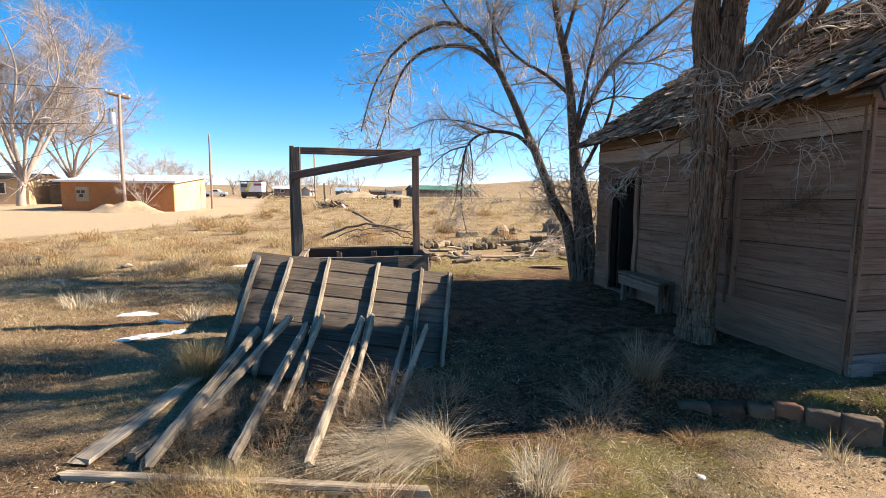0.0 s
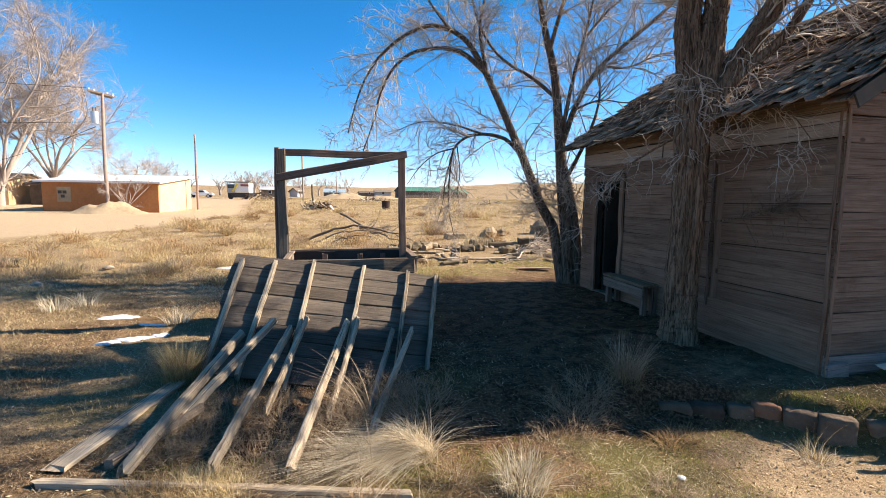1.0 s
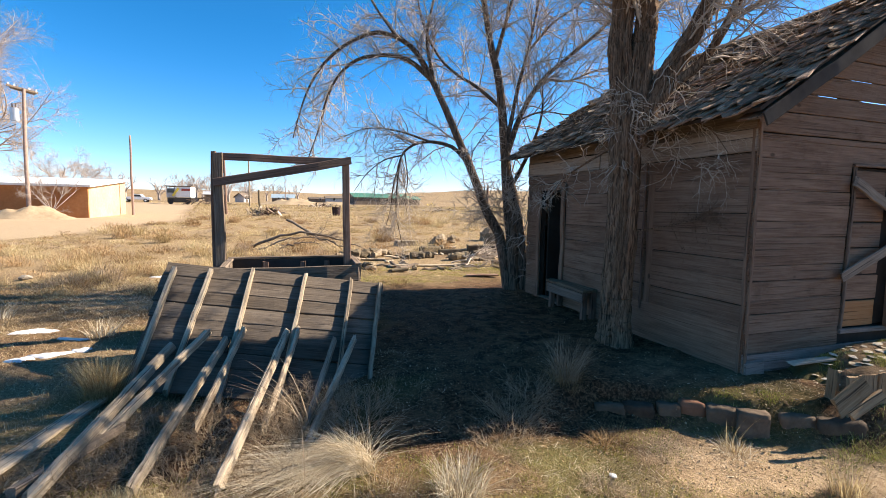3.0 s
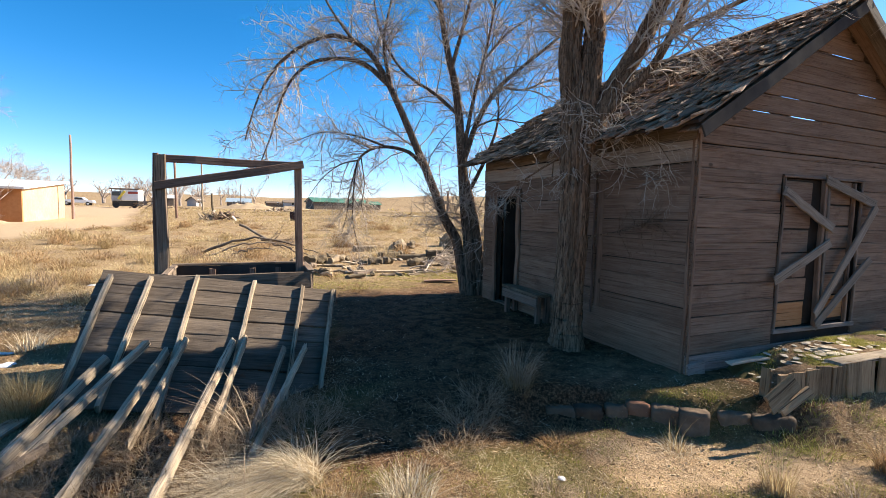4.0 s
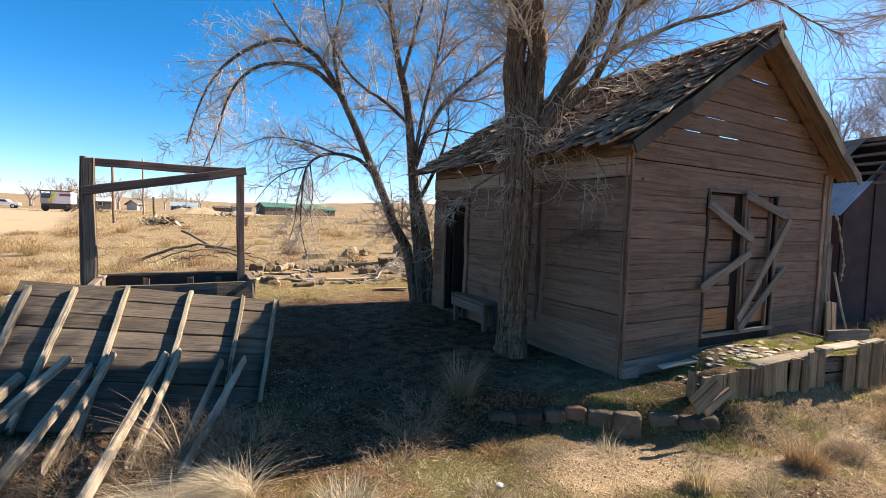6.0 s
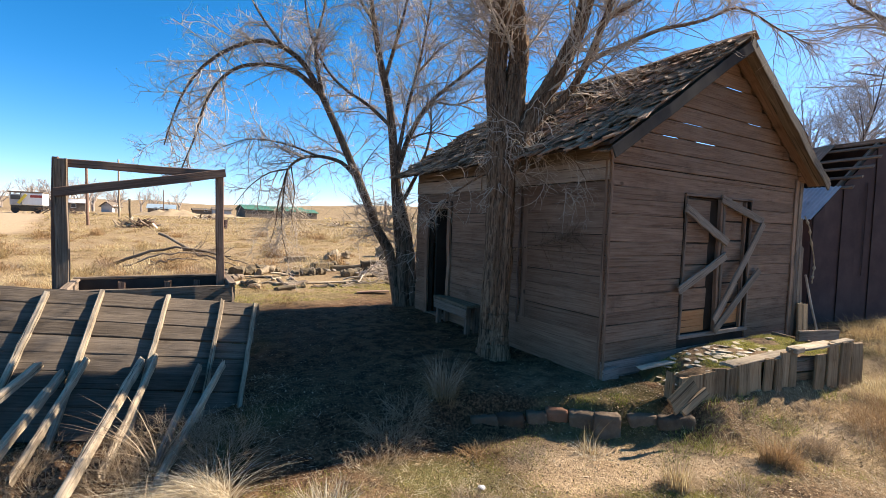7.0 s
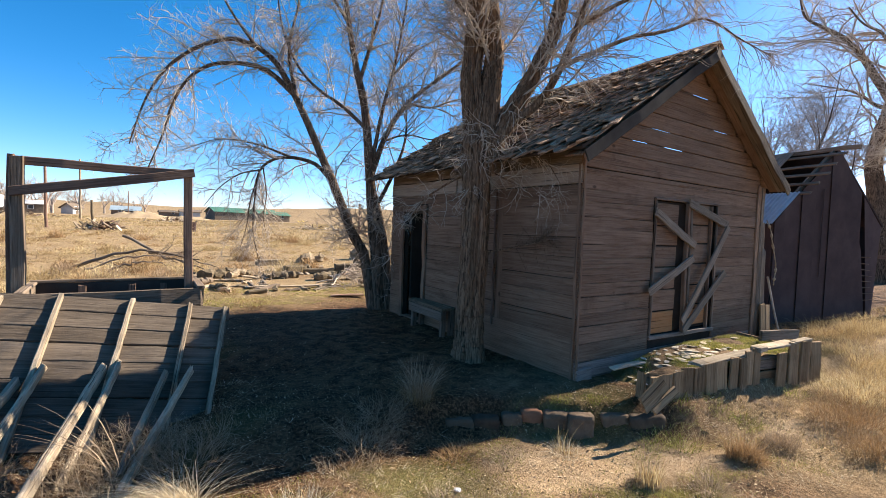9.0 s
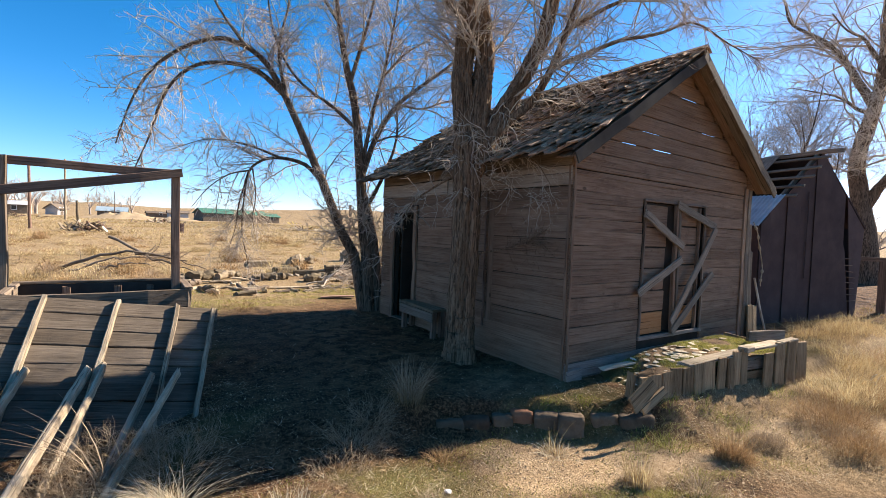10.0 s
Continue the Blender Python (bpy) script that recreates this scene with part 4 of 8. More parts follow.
# row of stone blocks along the terrace
def stone_mesh(name, size, seed, mat):
    """A rough-hewn block with rounded, chipped corners."""
    bm = bmesh.new()
    bmesh.ops.create_cube(bm, size=2)
    bmesh.ops.subdivide_edges(bm, edges=bm.edges[:], cuts=5, use_grid_fill=True)
    for v in bm.verts:
        c = v.co.copy()
        k = (abs(c.x) ** 16 + abs(c.y) ** 16 + abs(c.z) ** 16) ** (1 / 16)
        c /= k
        p = Vector((c.x * size[0] / 2, c.y * size[1] / 2, c.z * size[2] / 2))
        v.co = p + 0.012 * noise.noise_vector(p * 8 + Vector((seed * 3.1, 0, 0))) + 0.012 * noise.noise_vector(p * 22 + Vector((seed, 0, 5)))
    return bm_mesh(name, bm, mat, True)


STONES = [(2.36, 2.70, 0.26, 0.17, -33), (2.56, 2.58, 0.26, 0.19, -32), (2.79, 2.48, 0.19, 0.20, -30), (2.97, 2.41, 0.20, 0.21, -30), (3.15, 2.25, 0.24, 0.20, -40), (3.28, 2.07, 0.23, 0.21, -38), (3.61, 1.97, 0.27, 0.20, -26), (3.88, 1.81, 0.37, 0.19, -22)]
for k, (x, y, L, h, rot) in enumerate(STONES):
    red = k == 3
    tagged(part("stone_block", stone_mesh("stone_block", (L, 0.15, h + 0.08), k, M_REDSTONE if red else M_STONE), None, pose(x, y, -0.30 + h * 0.5 - (0.05, 0.045, 0.04, 0.02, 0.02, 0.015, 0.02, 0.02)[k], 4 * math.sin(k * 2.1), 0, rot)),
           "red-brown block set on edge in the terrace row" if red else "rough sandstone block edging the terrace", "stone", "stones of the terrace")


# ---------------------------------------------------------------- tin shed beyond the shack
def corrugated(name, w, h, mat, pitch=0.076, amp=0.012, rows=2):
    """A corrugated sheet in the local x-z plane, w wide and h high, ribs upright."""
    n = int(w / (pitch / 6)) + 1
    x = np.linspace(0, w, n)
    yv = amp * np.sin(2 * np.pi * x / pitch)
    V = []
    for k in range(rows):
        V.append(np.column_stack([x, yv, np.full(n, h * k / (rows - 1))]))
    for k in range(rows):
        V.append(np.column_stack([x, yv + 0.004, np.full(n, h * k / (rows - 1))]))
    V = np.concatenate(V)
    F = []
    for base, flip in ((0, False), (rows * n, True)):
        for k in range(rows - 1):
            i = base + k * n + np.arange(n - 1)
            q = np.column_stack([i, i + 1, i + 1 + n, i + n])
            F.append(q[:, ::-1] if flip else q)
    return fast_mesh(name, V, np.concatenate(F), mat, True)


def build_shed():
    L, R = Vector((9.55, 2.98, 0)), Vector((12.32, 2.36, 0))
    u = (R - L).normalized()
    v = Vector((-u.y, u.x, 0))
    g = gz(11, 2.7) - 0.05
    shed = thing("tin_shed", "dark rust-brown sheet metal shed with a broken corrugated roof", "shed", at=(L.x, L.y, g))
    M = Matrix(((u.x, v.x, 0, 0), (u.y, v.y, 0, 0), (0, 0, 1, 0), (0, 0, 0, 1)))
    W, D = 3.30, 4.2
    peak, peak_x = 3.42, 1.72
    eave_l, eave_r = 1.95, 1.96

    def top(s):
        return eave_l + (peak - eave_l) * s / peak_x if s < peak_x else peak + (eave_r - peak) * (s - peak_x) / (W - peak_x)
    # sheets lapped over one another, a torn gap, then a sheet that leans in at its foot
    cuts = [(0.0, 0.0), (0.24, 0.26), (0.72, 0.72), (1.10, 1.09), (1.55, 1.56), (2.02, 2.03), (2.58, 2.91), (2.66, 2.99), (3.30, 3.12)]
    for k, ((ta, ba), (tb, bb)) in enumerate(zip(cuts, cuts[1:])):
        if k == 6:
            continue
        yo = (0.0, 0.022, -0.004, 0.018, -0.006, 0.016, 0, 0.01)[k]
        pts = [(ba, 0, 0), (bb + 0.02, 0, 0)] + ([(2.67, 0, 1.45), (2.60, 0, 1.60)] if k == 5 else []) + [(tb + (0.02 if k < 5 else 0), 0, top(tb) - 0.03)]
        if ta < peak_x < tb:
            pts.append((peak_x, 0, peak - 0.03))
        pts.append((ta, 0, top(ta) - 0.03))
        ob = poly_slab("wall_sheet", [(a_, yo, c_) for a_, b_, c_ in pts], 0.006, M_RUST, shed)
        ob.matrix_basis = M
    for s_, h_ in ((1.33, 2.6),):
        ob = board("seam_batten", (s_, -0.012, 0.9), (s_, -0.012, h_), 0.03, 0.012, M_RUST, shed, (0, -1, 0))
        ob.matrix_basis = M @ ob.matrix_basis
    for k in range(8):
        z_ = 0.42 + 0.125 * k
        c_ = 2.97 - 0.215 * (z_ - 0.3)
        ob = board("slat", (c_ - 0.10, 0.03, z_ + 0.01 * (k % 2)), (c_ + 0.14 + 0.05 * math.sin(k * 2), -0.02, z_ + 0.015 * math.sin(k)), 0.02, 0.015, M_TRIM, shed)
        ob.matrix_basis = M @ ob.matrix_basis
    for nm, lo, hi in (("side_wall", (0, 0.03, 0), (0.05, D, eave_l - 0.05)), ("side_wall", (W - 0.24, 0.05, 0), (W - 0.19, D, eave_r - 0.02)), ("back_wall", (0.05, D - 0.05, 0), (W - 0.05, D, 1.9))):
        ob = box(nm, lo, hi, M_RUST, shed, 0)
        ob.matrix_basis = M @ ob.matrix_basis
    # left roof slope: lower tin sheets, upper bare battens and some old shingle boards
    dl = Vector((peak_x, 0, peak - eave_l))
    Ls = dl.length
    dn = dl.normalized()
    nrm = Vector((-dn.z, 0, dn.x))

    def rp(a, y, h=0.0):
        return Vector((0, y, eave_l)) + dn * a + nrm * h - dn * 0.18
    for k in range(3):
        me = corrugated("roof_sheet", 0.68, 0.95 - 0.12 * k, M_TIN)
        y0 = -0.06 + 0.66 * k
        mm = Matrix(((0, nrm.x, dn.x, rp(0, 0, 0.05)[0]), (1, 0, 0, y0), (0, nrm.z, dn.z, rp(0, 0, 0.05)[2]), (0, 0, 0, 1)))
        part("roof_sheet", me, shed, M @ mm, "pale corrugated tin sheet")
    for a in (0.95, 1.25, 1.55, 1.85, 2.2):
        ob = board("roof_batten", rp(a, -0.12 - random.uniform(0, 0.15), 0.02), rp(a, 2.4, 0.02), 0.07, 0.03, M_GREYWOOD, shed, nrm)
        ob.matrix_basis = M @ ob.matrix_basis
    for k in range(9):
        y = 0.95 + k * 0.34
        ob = board("roof_board", rp(0.95 if k < 4 else 0.1, y, 0.05), rp(2.42, y, 0.05), 0.33, 0.02, M_SHINGLE, shed, nrm)
        ob.matrix_basis = M @ ob.matrix_basis
    ob = board("ridge_pole", (peak_x, -0.35, peak - 0.02), (peak_x, D, peak), 0.08, 0.08, M_GREYWOOD, shed)
    ob.matrix_basis = M @ ob.matrix_basis
    ob = poly_slab("right_roof", [(peak_x, 0.02, peak), (W + 0.1, 0.02, eave_r), (W + 0.1, D, eave_r), (peak_x, D, peak)], 0.03, M_RUST, shed)
    ob.matrix_basis = M
    for y in (0.1, 1.2, 2.4, 3.6):
        ob = board("rafter", (0.0, y, eave_l - 0.06), (peak_x, y, peak - 0.06), 0.05, 0.08, M_GREYWOOD, shed)
        ob.matrix_basis = M @ ob.matrix_basis


build_shed()
tagged(board("leaning_stick", (8.70, 2.48, 0.04), (8.30, 2.56, 1.02), 0.028, 0.028, M_TWIG, None, (0, -1, 0), wob=0.006), "thin bare stick leaning at the shack corner", "stick")
for k, (x, top, w_) in enumerate([(8.10, 0.60, 0.14), (8.26, 0.58, 0.15)]):
    tagged(board("leaning_board", (x, 2.50, -0.05), (x, 2.53, top), w_, 0.03, M_PLANTER, None, (0, -1, 0)), "brown short board standing at the shack corner", "board", "boards at the corner")
for k, (x, z0, z1, w_) in enumerate([(8.07, -0.05, 1.95, 0.08), (8.16, -0.05, 1.88, 0.09), (8.25, -0.05, 1.45, 0.07)]):
    tagged(board("standing_lath", (x, 2.58, z0), (x - 0.02, 2.60, z1), w_, 0.02, M_GREYWOOD, None, (0, -1, 0), rag=0.03), "dark narrow board standing upright beside the gable", "board", "laths beside the gable")


# wooden fence past the shed
def build_fence():
    f_ = thing("rail_fence", "dark weathered post and rail fence beside the trees", "fence", at=(13.7, 2.1, gz(13.7, 2.1)))
    for k, (x, y) in enumerate([(0.0, 0.0), (0.9, -1.9), (1.8, -3.8), (-0.9, 2.0)]):
        board("post", (x, y, -0.1), (x, y, 1.24), 0.17, 0.15, M_POSTWOOD, f_, (0, -1, 0))
    board("rail", (-1.0, 2.1, 1.21), (0.95, -2.0, 1.21), 0.13, 0.09, M_POSTWOOD, f_)
    board("rail", (0.9, -1.9, 1.19), (1.85, -3.9, 1.18), 0.13, 0.09, M_POSTWOOD, f_)


build_fence()


# ---------------------------------------------------------------- trees
def tubes(paths, radii, sides):
    """Tubes round many paths at once: paths N x n x 3, radii N x n. Returns verts and quads."""
    N, n, _ = paths.shape
    tan = np.gradient(paths, axis=1)
    tan /= np.linalg.norm(tan, axis=2, keepdims=True) + 1e-9
    ref = np.where(np.abs(tan[:, :1, 2:3]) > 0.8, np.array([1.0, 0.1, 0]), np.array([0, 0.1, 1.0]))
    ref = np.broadcast_to(ref, tan.shape)
    a = np.cross(tan, ref)
    a /= np.linalg.norm(a, axis=2, keepdims=True) + 1e-9
    b = np.cross(tan, a)
    ang = np.arange(sides) * 2 * np.pi / sides
    ring = a[:, :, None, :] * np.cos(ang)[:, None] + b[:, :, None, :] * np.sin(ang)[:, None]
    V = (paths[:, :, None, :] + ring * radii[:, :, None, None]).reshape(-1, 3)
    i, j, k = np.meshgrid(np.arange(N), np.arange(n - 1), np.arange(sides), indexing="ij")
    base = (i * n + j) * sides
    k2 = (k + 1) % sides
    F = np.stack([base + k, base + k2, base + sides + k2, base + sides + k], axis=-1).reshape(-1, 4)
    return V, F


def spline(pts, n):
    """n points along a smooth curve through pts."""
    p = np.array(pts, float)
    p = np.vstack([2 * p[0] - p[1], p, 2 * p[-1] - p[-2]])
    m = len(p) - 3
    out = []
    for u in np.linspace(0, m - 1e-6, n):
        i, t = int(u), u - int(u)
        a, b, c, d = p[i:i + 4]
        out.append(0.5 * ((2 * b) + (c - a) * t + (2 * a - 5 * b + 4 * c - d) * t * t + (3 * b - a - 3 * c + d) * t ** 3))
    return np.array(out)


def grow(rng, start, direc, length, n, grav, jit):
    """Paths that set out from start along direc and wander."""
    d = direc / (np.linalg.norm(direc, axis=1, keepdims=True) + 1e-9)
    pts = [start]
    step = (length / (n - 1))[:, None]
    for _ in range(n - 1):
        d = d + rng.normal(0, jit, d.shape) + np.array([0, 0, grav])
        d /= np.linalg.norm(d, axis=1, keepdims=True)
        pts.append(pts[-1] + d * step)
    return np.stack(pts, axis=1)


def sprout(rng, paths, radii, count, u0, lens, angle, n, grav, jit, r, bias=(0, 0, 0)):
    """Side shoots from a set of paths: count in all, spread by length."""
    N, m, _ = paths.shape
    seg = np.linalg.norm(np.diff(paths, axis=1), axis=2).sum(axis=1)
    who = rng.choice(N, count, p=seg / seg.sum())
    u = rng.uniform(u0, 1.0, count) * (m - 1)
    i = np.minimum(u.astype(int), m - 2)
    t = (u - i)[:, None]
    pos = paths[who, i] * (1 - t) + paths[who, i + 1] * t
    tan = paths[who, i + 1] - paths[who, i]
    tan /= np.linalg.norm(tan, axis=1, keepdims=True) + 1e-9
    rnd = rng.normal(0, 1, (count, 3))
    perp = rnd - tan * (rnd * tan).sum(axis=1, keepdims=True)
    perp /= np.linalg.norm(perp, axis=1, keepdims=True) + 1e-9
    a = np.radians(rng.uniform(angle[0], angle[1], count))[:, None]
    d = tan * np.cos(a) + perp * np.sin(a) + np.array(bias)
    L = rng.uniform(lens[0], lens[1], count) * (1.15 - 0.5 * (u / (m - 1)))
    P = grow(rng, pos, d, L, n, grav, jit)
    pr = radii[who, i] * 0.75
    r0 = np.minimum(pr, r)[:, None]
    R = r0 * np.linspace(1, 0.35, n)[None, :]
    return P, R


def make_tree(name, label, base, limbs, shoots, seed, bark, twig, group="", trunk_detail=0, sides=(12, 5, 4, 3), split=True):
    """limbs: (points, start radius, end radius); shoots: one dict a level of branching."""
    rng = np.random.default_rng(seed)
    t = thing(name, label, "tree", group, at=base)
    o = np.array(base)
    n = 22
    P = np.stack([spline(np.array(pts) - o, n) for pts, a, b in limbs])
    R = np.stack([a + (b - a) * np.linspace(0, 1, n) ** 0.8 for pts, a, b in limbs])
    P[:, 1:-1] += rng.normal(0, 0.05, P[:, 1:-1].shape) * (0.3 if base[1] > 30 else 1.0) * R[:, 1:-1, None]
    V, F = [], []
    off = 0
    vv, ff = tubes(P, R, sides[0])
    if trunk_detail:
        vv, ff = vv[n * sides[0] * trunk_detail:], ff[(n - 1) * sides[0] * trunk_detail:] - n * sides[0] * trunk_detail
        big_v, big_f = [], []
        for k in range(trunk_detail):
            m, sd_ = 150, 64
            q = spline(np.array(limbs[k][0]) - o, m)
            q[1:] += 0.012 * np.cumsum(rng.normal(0, 0.15, (m - 1, 3)), axis=0) * np.array([1, 1, 0])
            r = limbs[k][1] + (limbs[k][2] - limbs[k][1]) * np.linspace(0, 1, m)
            if k == 0:
                r = r + 0.09 * np.exp(-np.linspace(0, 1, m) * 12)
                r = r * (1 - 0.7 * sstep(0.86, 1.0, np.linspace(0, 1, m)))
            tv, tf = tubes(q[None], r[None], sd_)
            ang = np.tile(np.arange(sd_) * 2 * np.pi / sd_, m)
            h = np.repeat(np.linspace(0, 1, m) * np.linalg.norm(q[-1] - q[0]), sd_)
            cx, cy = np.cos(ang) * 2.6, np.sin(ang) * 2.6
            wob_ = 0.35 * (vnoise(cx * 1.5 + 5, h * 2.6, seed + 3) - 0.5)
            f1 = vnoise(np.cos(ang + wob_) * 4.5 + 9, np.sin(ang + wob_) * 4.5 + h * 0.75, seed, 2)
            f2 = vnoise(np.cos(ang + wob_) * 9 + 3, np.sin(ang + wob_) * 9 + h * 1.9, seed + 1, 3)
            rid = 1 - np.abs(2 * f1 - 1)
            rid2 = 1 - np.abs(2 * f2 - 1)
            root = np.exp(-h * 5) * (vnoise(cx, cy, seed + 7, 2) - 0.4) if k == 0 else 0
            ctr = np.repeat(q, sd_, axis=0)
            rad = tv - ctr
            rr_ = np.linalg.norm(rad, axis=1, keepdims=True)
            tv = ctr + rad / rr_ * (rr_ + (0.075 * (rid - 0.6) + 0.05 * (rid2 - 0.6) + 0.16 * root)[:, None] * min(1, limbs[k][1] / 0.15))
            big_v.append(tv)
            big_f.append(tf)
        for k in range(trunk_detail):
            nm = "trunk" if k == 0 else "stem"
            part(nm, fast_mesh(nm, big_v[k], big_f[k], bark, True), t, None, "furrowed bark")
    step_v, step_f = n * sides[0], (n - 1) * sides[0]
    if len(vv) and not split:
        part("trunk", fast_mesh("trunk", vv, ff, bark, True), t)
    elif len(vv):
        for k in range(len(vv) // step_v):
            nm = "trunk" if k == 0 and not trunk_detail else "limb"
            part(nm, fast_mesh(nm, vv[k * step_v:(k + 1) * step_v], ff[k * step_f:(k + 1) * step_f] - k * step_v, bark, True), t)
    cur_p, cur_r = P, R
    V, F, off = [], [], 0
    dead_v, dead_f, dead_off = [], [], 0
    dim_v, dim_f, dim_off = [], [], 0
    for lv, s in enumerate(shoots):
        src_p, src_r = cur_p, cur_r
        if s.get("from_limbs"):
            src_p, src_r = P, R
        if "pick" in s:
            src_p, src_r = P[s["pick"]], R[s["pick"]]
        np_, nr_ = sprout(rng, src_p, src_r, s["count"], s.get("u0", 0.2), s["lens"], s.get("angle", (25, 65)), s.get("n", 6), s.get("grav", 0.02), s.get("jit", 0.12), s["r"], s.get("bias", (0, 0, 0)))
        vv, ff = tubes(np_, nr_, s.get("sides", 3))
        if s.get("dim"):
            dim_v.append(vv)
            dim_f.append(ff + dim_off)
            dim_off += len(vv)
        elif s.get("dead"):
            dead_v.append(vv)
            dead_f.append(ff + dead_off)
            dead_off += len(vv)
        else:
            V.append(vv)
            F.append(ff + off)
            off += len(vv)
        if not s.get("dead_end"):
            cur_p, cur_r = np_, nr_
    part("crown", fast_mesh("crown", np.concatenate(V), np.concatenate(F), twig, True), t, None, "bare leafless branches and twigs")
    if dim_v:
        part("side_spray", fast_mesh("side_spray", np.concatenate(dim_v), np.concatenate(dim_f), bark, True), t, None, "thin brown side twigs")["kind"] = "stuff"
    if dead_v:
        part("dead_spray", fast_mesh("dead_spray", np.concatenate(dead_v), np.concatenate(dead_f), M_DEADTWIG, True), t, None, "bleached curly dead twigs")["kind"] = "stuff"
    return t


# old elm in front of the long wall
make_tree("old_elm", "old bare elm with deeply furrowed bark close to the shack wall", (3.30, 3.84, 0), [
    ([(3.31, 3.83, -0.08), (3.31, 3.83, 0.6), (3.32, 3.82, 1.5), (3.32, 3.82, 2.35), (3.33, 3.81, 2.95)], 0.128, 0.16),
    ([(3.30, 3.83, 2.5), (3.24, 3.88, 3.2), (3.23, 3.89, 3.6), (3.25, 3.87, 4.15), (3.25, 3.86, 4.85), (3.3, 3.83, 6.2), (2.9, 3.9, 7.8), (2.6, 3.8, 9.2)], 0.115, 0.06),
    ([(3.37, 3.80, 2.5), (3.43, 3.78, 3.2), (3.46, 3.78, 3.6), (3.46, 3.80, 4.0), (3.40, 3.85, 4.6), (3.32, 3.95, 6.0), (3.6, 4.6, 7.6), (3.7, 5.2, 9.0)], 0.115, 0.055),
    ([(3.36, 3.78, 2.30), (3.60, 3.62, 3.00), (3.82, 3.46, 3.46), (3.98, 3.34, 3.94), (4.08, 3.26, 4.5), (4.16, 3.2, 5.6)], 0.095, 0.05),
    ([(3.40, 3.75, 2.40), (3.62, 3.58, 2.88), (3.90, 3.40, 3.18), (4.06, 3.27, 3.54), (4.20, 3.16, 4.0), (4.35, 3.05, 4.6), (4.5, 2.9, 5.6)], 0.062, 0.03),
    ([(4.08, 3.24, 3.60), (4.40, 3.02, 3.78), (4.72, 2.78, 3.95), (5.08, 2.50, 4.04), (5.40, 2.26, 4.18), (5.72, 2.02, 3.96), (6.05, 1.78, 3.75)], 0.034, 0.005),
    ([(3.40, 3.74, 1.33), (3.58, 3.45, 1.40), (3.68, 3.16, 1.48), (3.70, 2.95, 1.52)], 0.009, 0.003),
    ([(4.2, 3.15, 4.05), (4.6, 2.8, 4.35), (5.1, 2.5, 4.6), (5.6, 2.2, 5.0)], 0.03, 0.01),
    # three crown limbs out of view, added so the yard gets more shade
    ([(3.28, 3.84, 5.6), (2.4, 3.6, 6.6), (1.5, 3.5, 7.4), (0.8, 3.6, 7.9)], 0.07, 0.02),
    ([(3.3, 3.9, 5.7), (2.7, 4.8, 6.8), (2.1, 5.6, 7.7), (1.6, 6.2, 8.3)], 0.06, 0.02),
    ([(4.1, 3.2, 5.0), (4.0, 2.6, 6.2), (3.9, 2.0, 7.2), (3.7, 1.5, 8.0)], 0.05, 0.015),
    ([(3.22, 3.92, 2.30), (3.12, 4.35, 2.12), (3.08, 4.75, 1.95), (3.05, 5.05, 1.70), (3.04, 5.5, 1.62)], 0.016, 0.005),
    ([(3.42, 3.70, 2.32), (3.56, 3.40, 2.16), (3.63, 3.10, 2.02), (3.67, 2.85, 1.98)], 0.008, 0.003),
    ([(3.40, 3.72, 2.45), (3.60, 3.35, 2.52), (3.62, 3.00, 2.40), (3.60, 2.72, 2.10)], 0.008, 0.003),
    ([(3.24, 3.87, 4.1), (2.9, 4.1, 4.6), (2.7, 4.3, 5.2), (2.6, 4.4, 6.0)], 0.05, 0.02),
], [
    dict(pick=[1, 2, 3, 4, 7, 8, 9, 10, 14], count=210, u0=0.25, lens=(0.5, 1.6), r=0.014, n=8, grav=0.015, jit=0.15, sides=5, angle=(25, 70)),
    dict(count=2900, u0=0.15, lens=(0.25, 0.8), r=0.006, n=7, grav=-0.02, jit=0.25, sides=4),
    dict(count=13000, u0=0.1, lens=(0.10, 0.42), r=0.0032, n=4, grav=-0.03, jit=0.28),
    dict(pick=[0], count=46, u0=0.64, lens=(0.25, 0.85), r=0.0065, n=10, grav=-0.08, jit=0.34, angle=(60, 110), sides=4, dead=1),
    dict(count=330, u0=0.1, lens=(0.10, 0.40), r=0.0034, n=7, grav=-0.08, jit=0.34, dead=1),
    dict(pick=[11, 12, 13], count=60, u0=0.15, lens=(0.2, 0.6), r=0.006, n=8, grav=-0.03, jit=0.26, angle=(30, 80), sides=4, dead=1),
    dict(count=280, u0=0.1, lens=(0.08, 0.28), r=0.0034, n=6, grav=-0.05, jit=0.28, dead=1),
    dict(pick=[3, 4], count=64, u0=0.02, lens=(0.25, 0.7), r=0.0075, n=10, grav=-0.12, jit=0.32, angle=(60, 110), sides=4, dead=1),
    dict(count=200, u0=0.1, lens=(0.10, 0.36), r=0.004, n=7, grav=-0.10, jit=0.32, dead=1),
    dict(pick=[5], count=60, u0=0.15, lens=(0.3, 0.9), r=0.006, n=7, grav=-0.01, jit=0.13, angle=(15, 50)),
    dict(count=300, u0=0.15, lens=(0.1, 0.4), r=0.003, n=5, grav=-0.03, jit=0.16),
    dict(pick=[6], count=44, u0=0.35, lens=(0.2, 0.62), r=0.0026, n=8, grav=0.02, jit=0.20, angle=(15, 85), dim=1),
    dict(count=190, u0=0.2, lens=(0.10, 0.3), r=0.0015, n=5, grav=0.0, jit=0.2, dim=1),
], 11, M_BARK, M_TWIG, trunk_detail=4, sides=(16, 5, 4, 3))

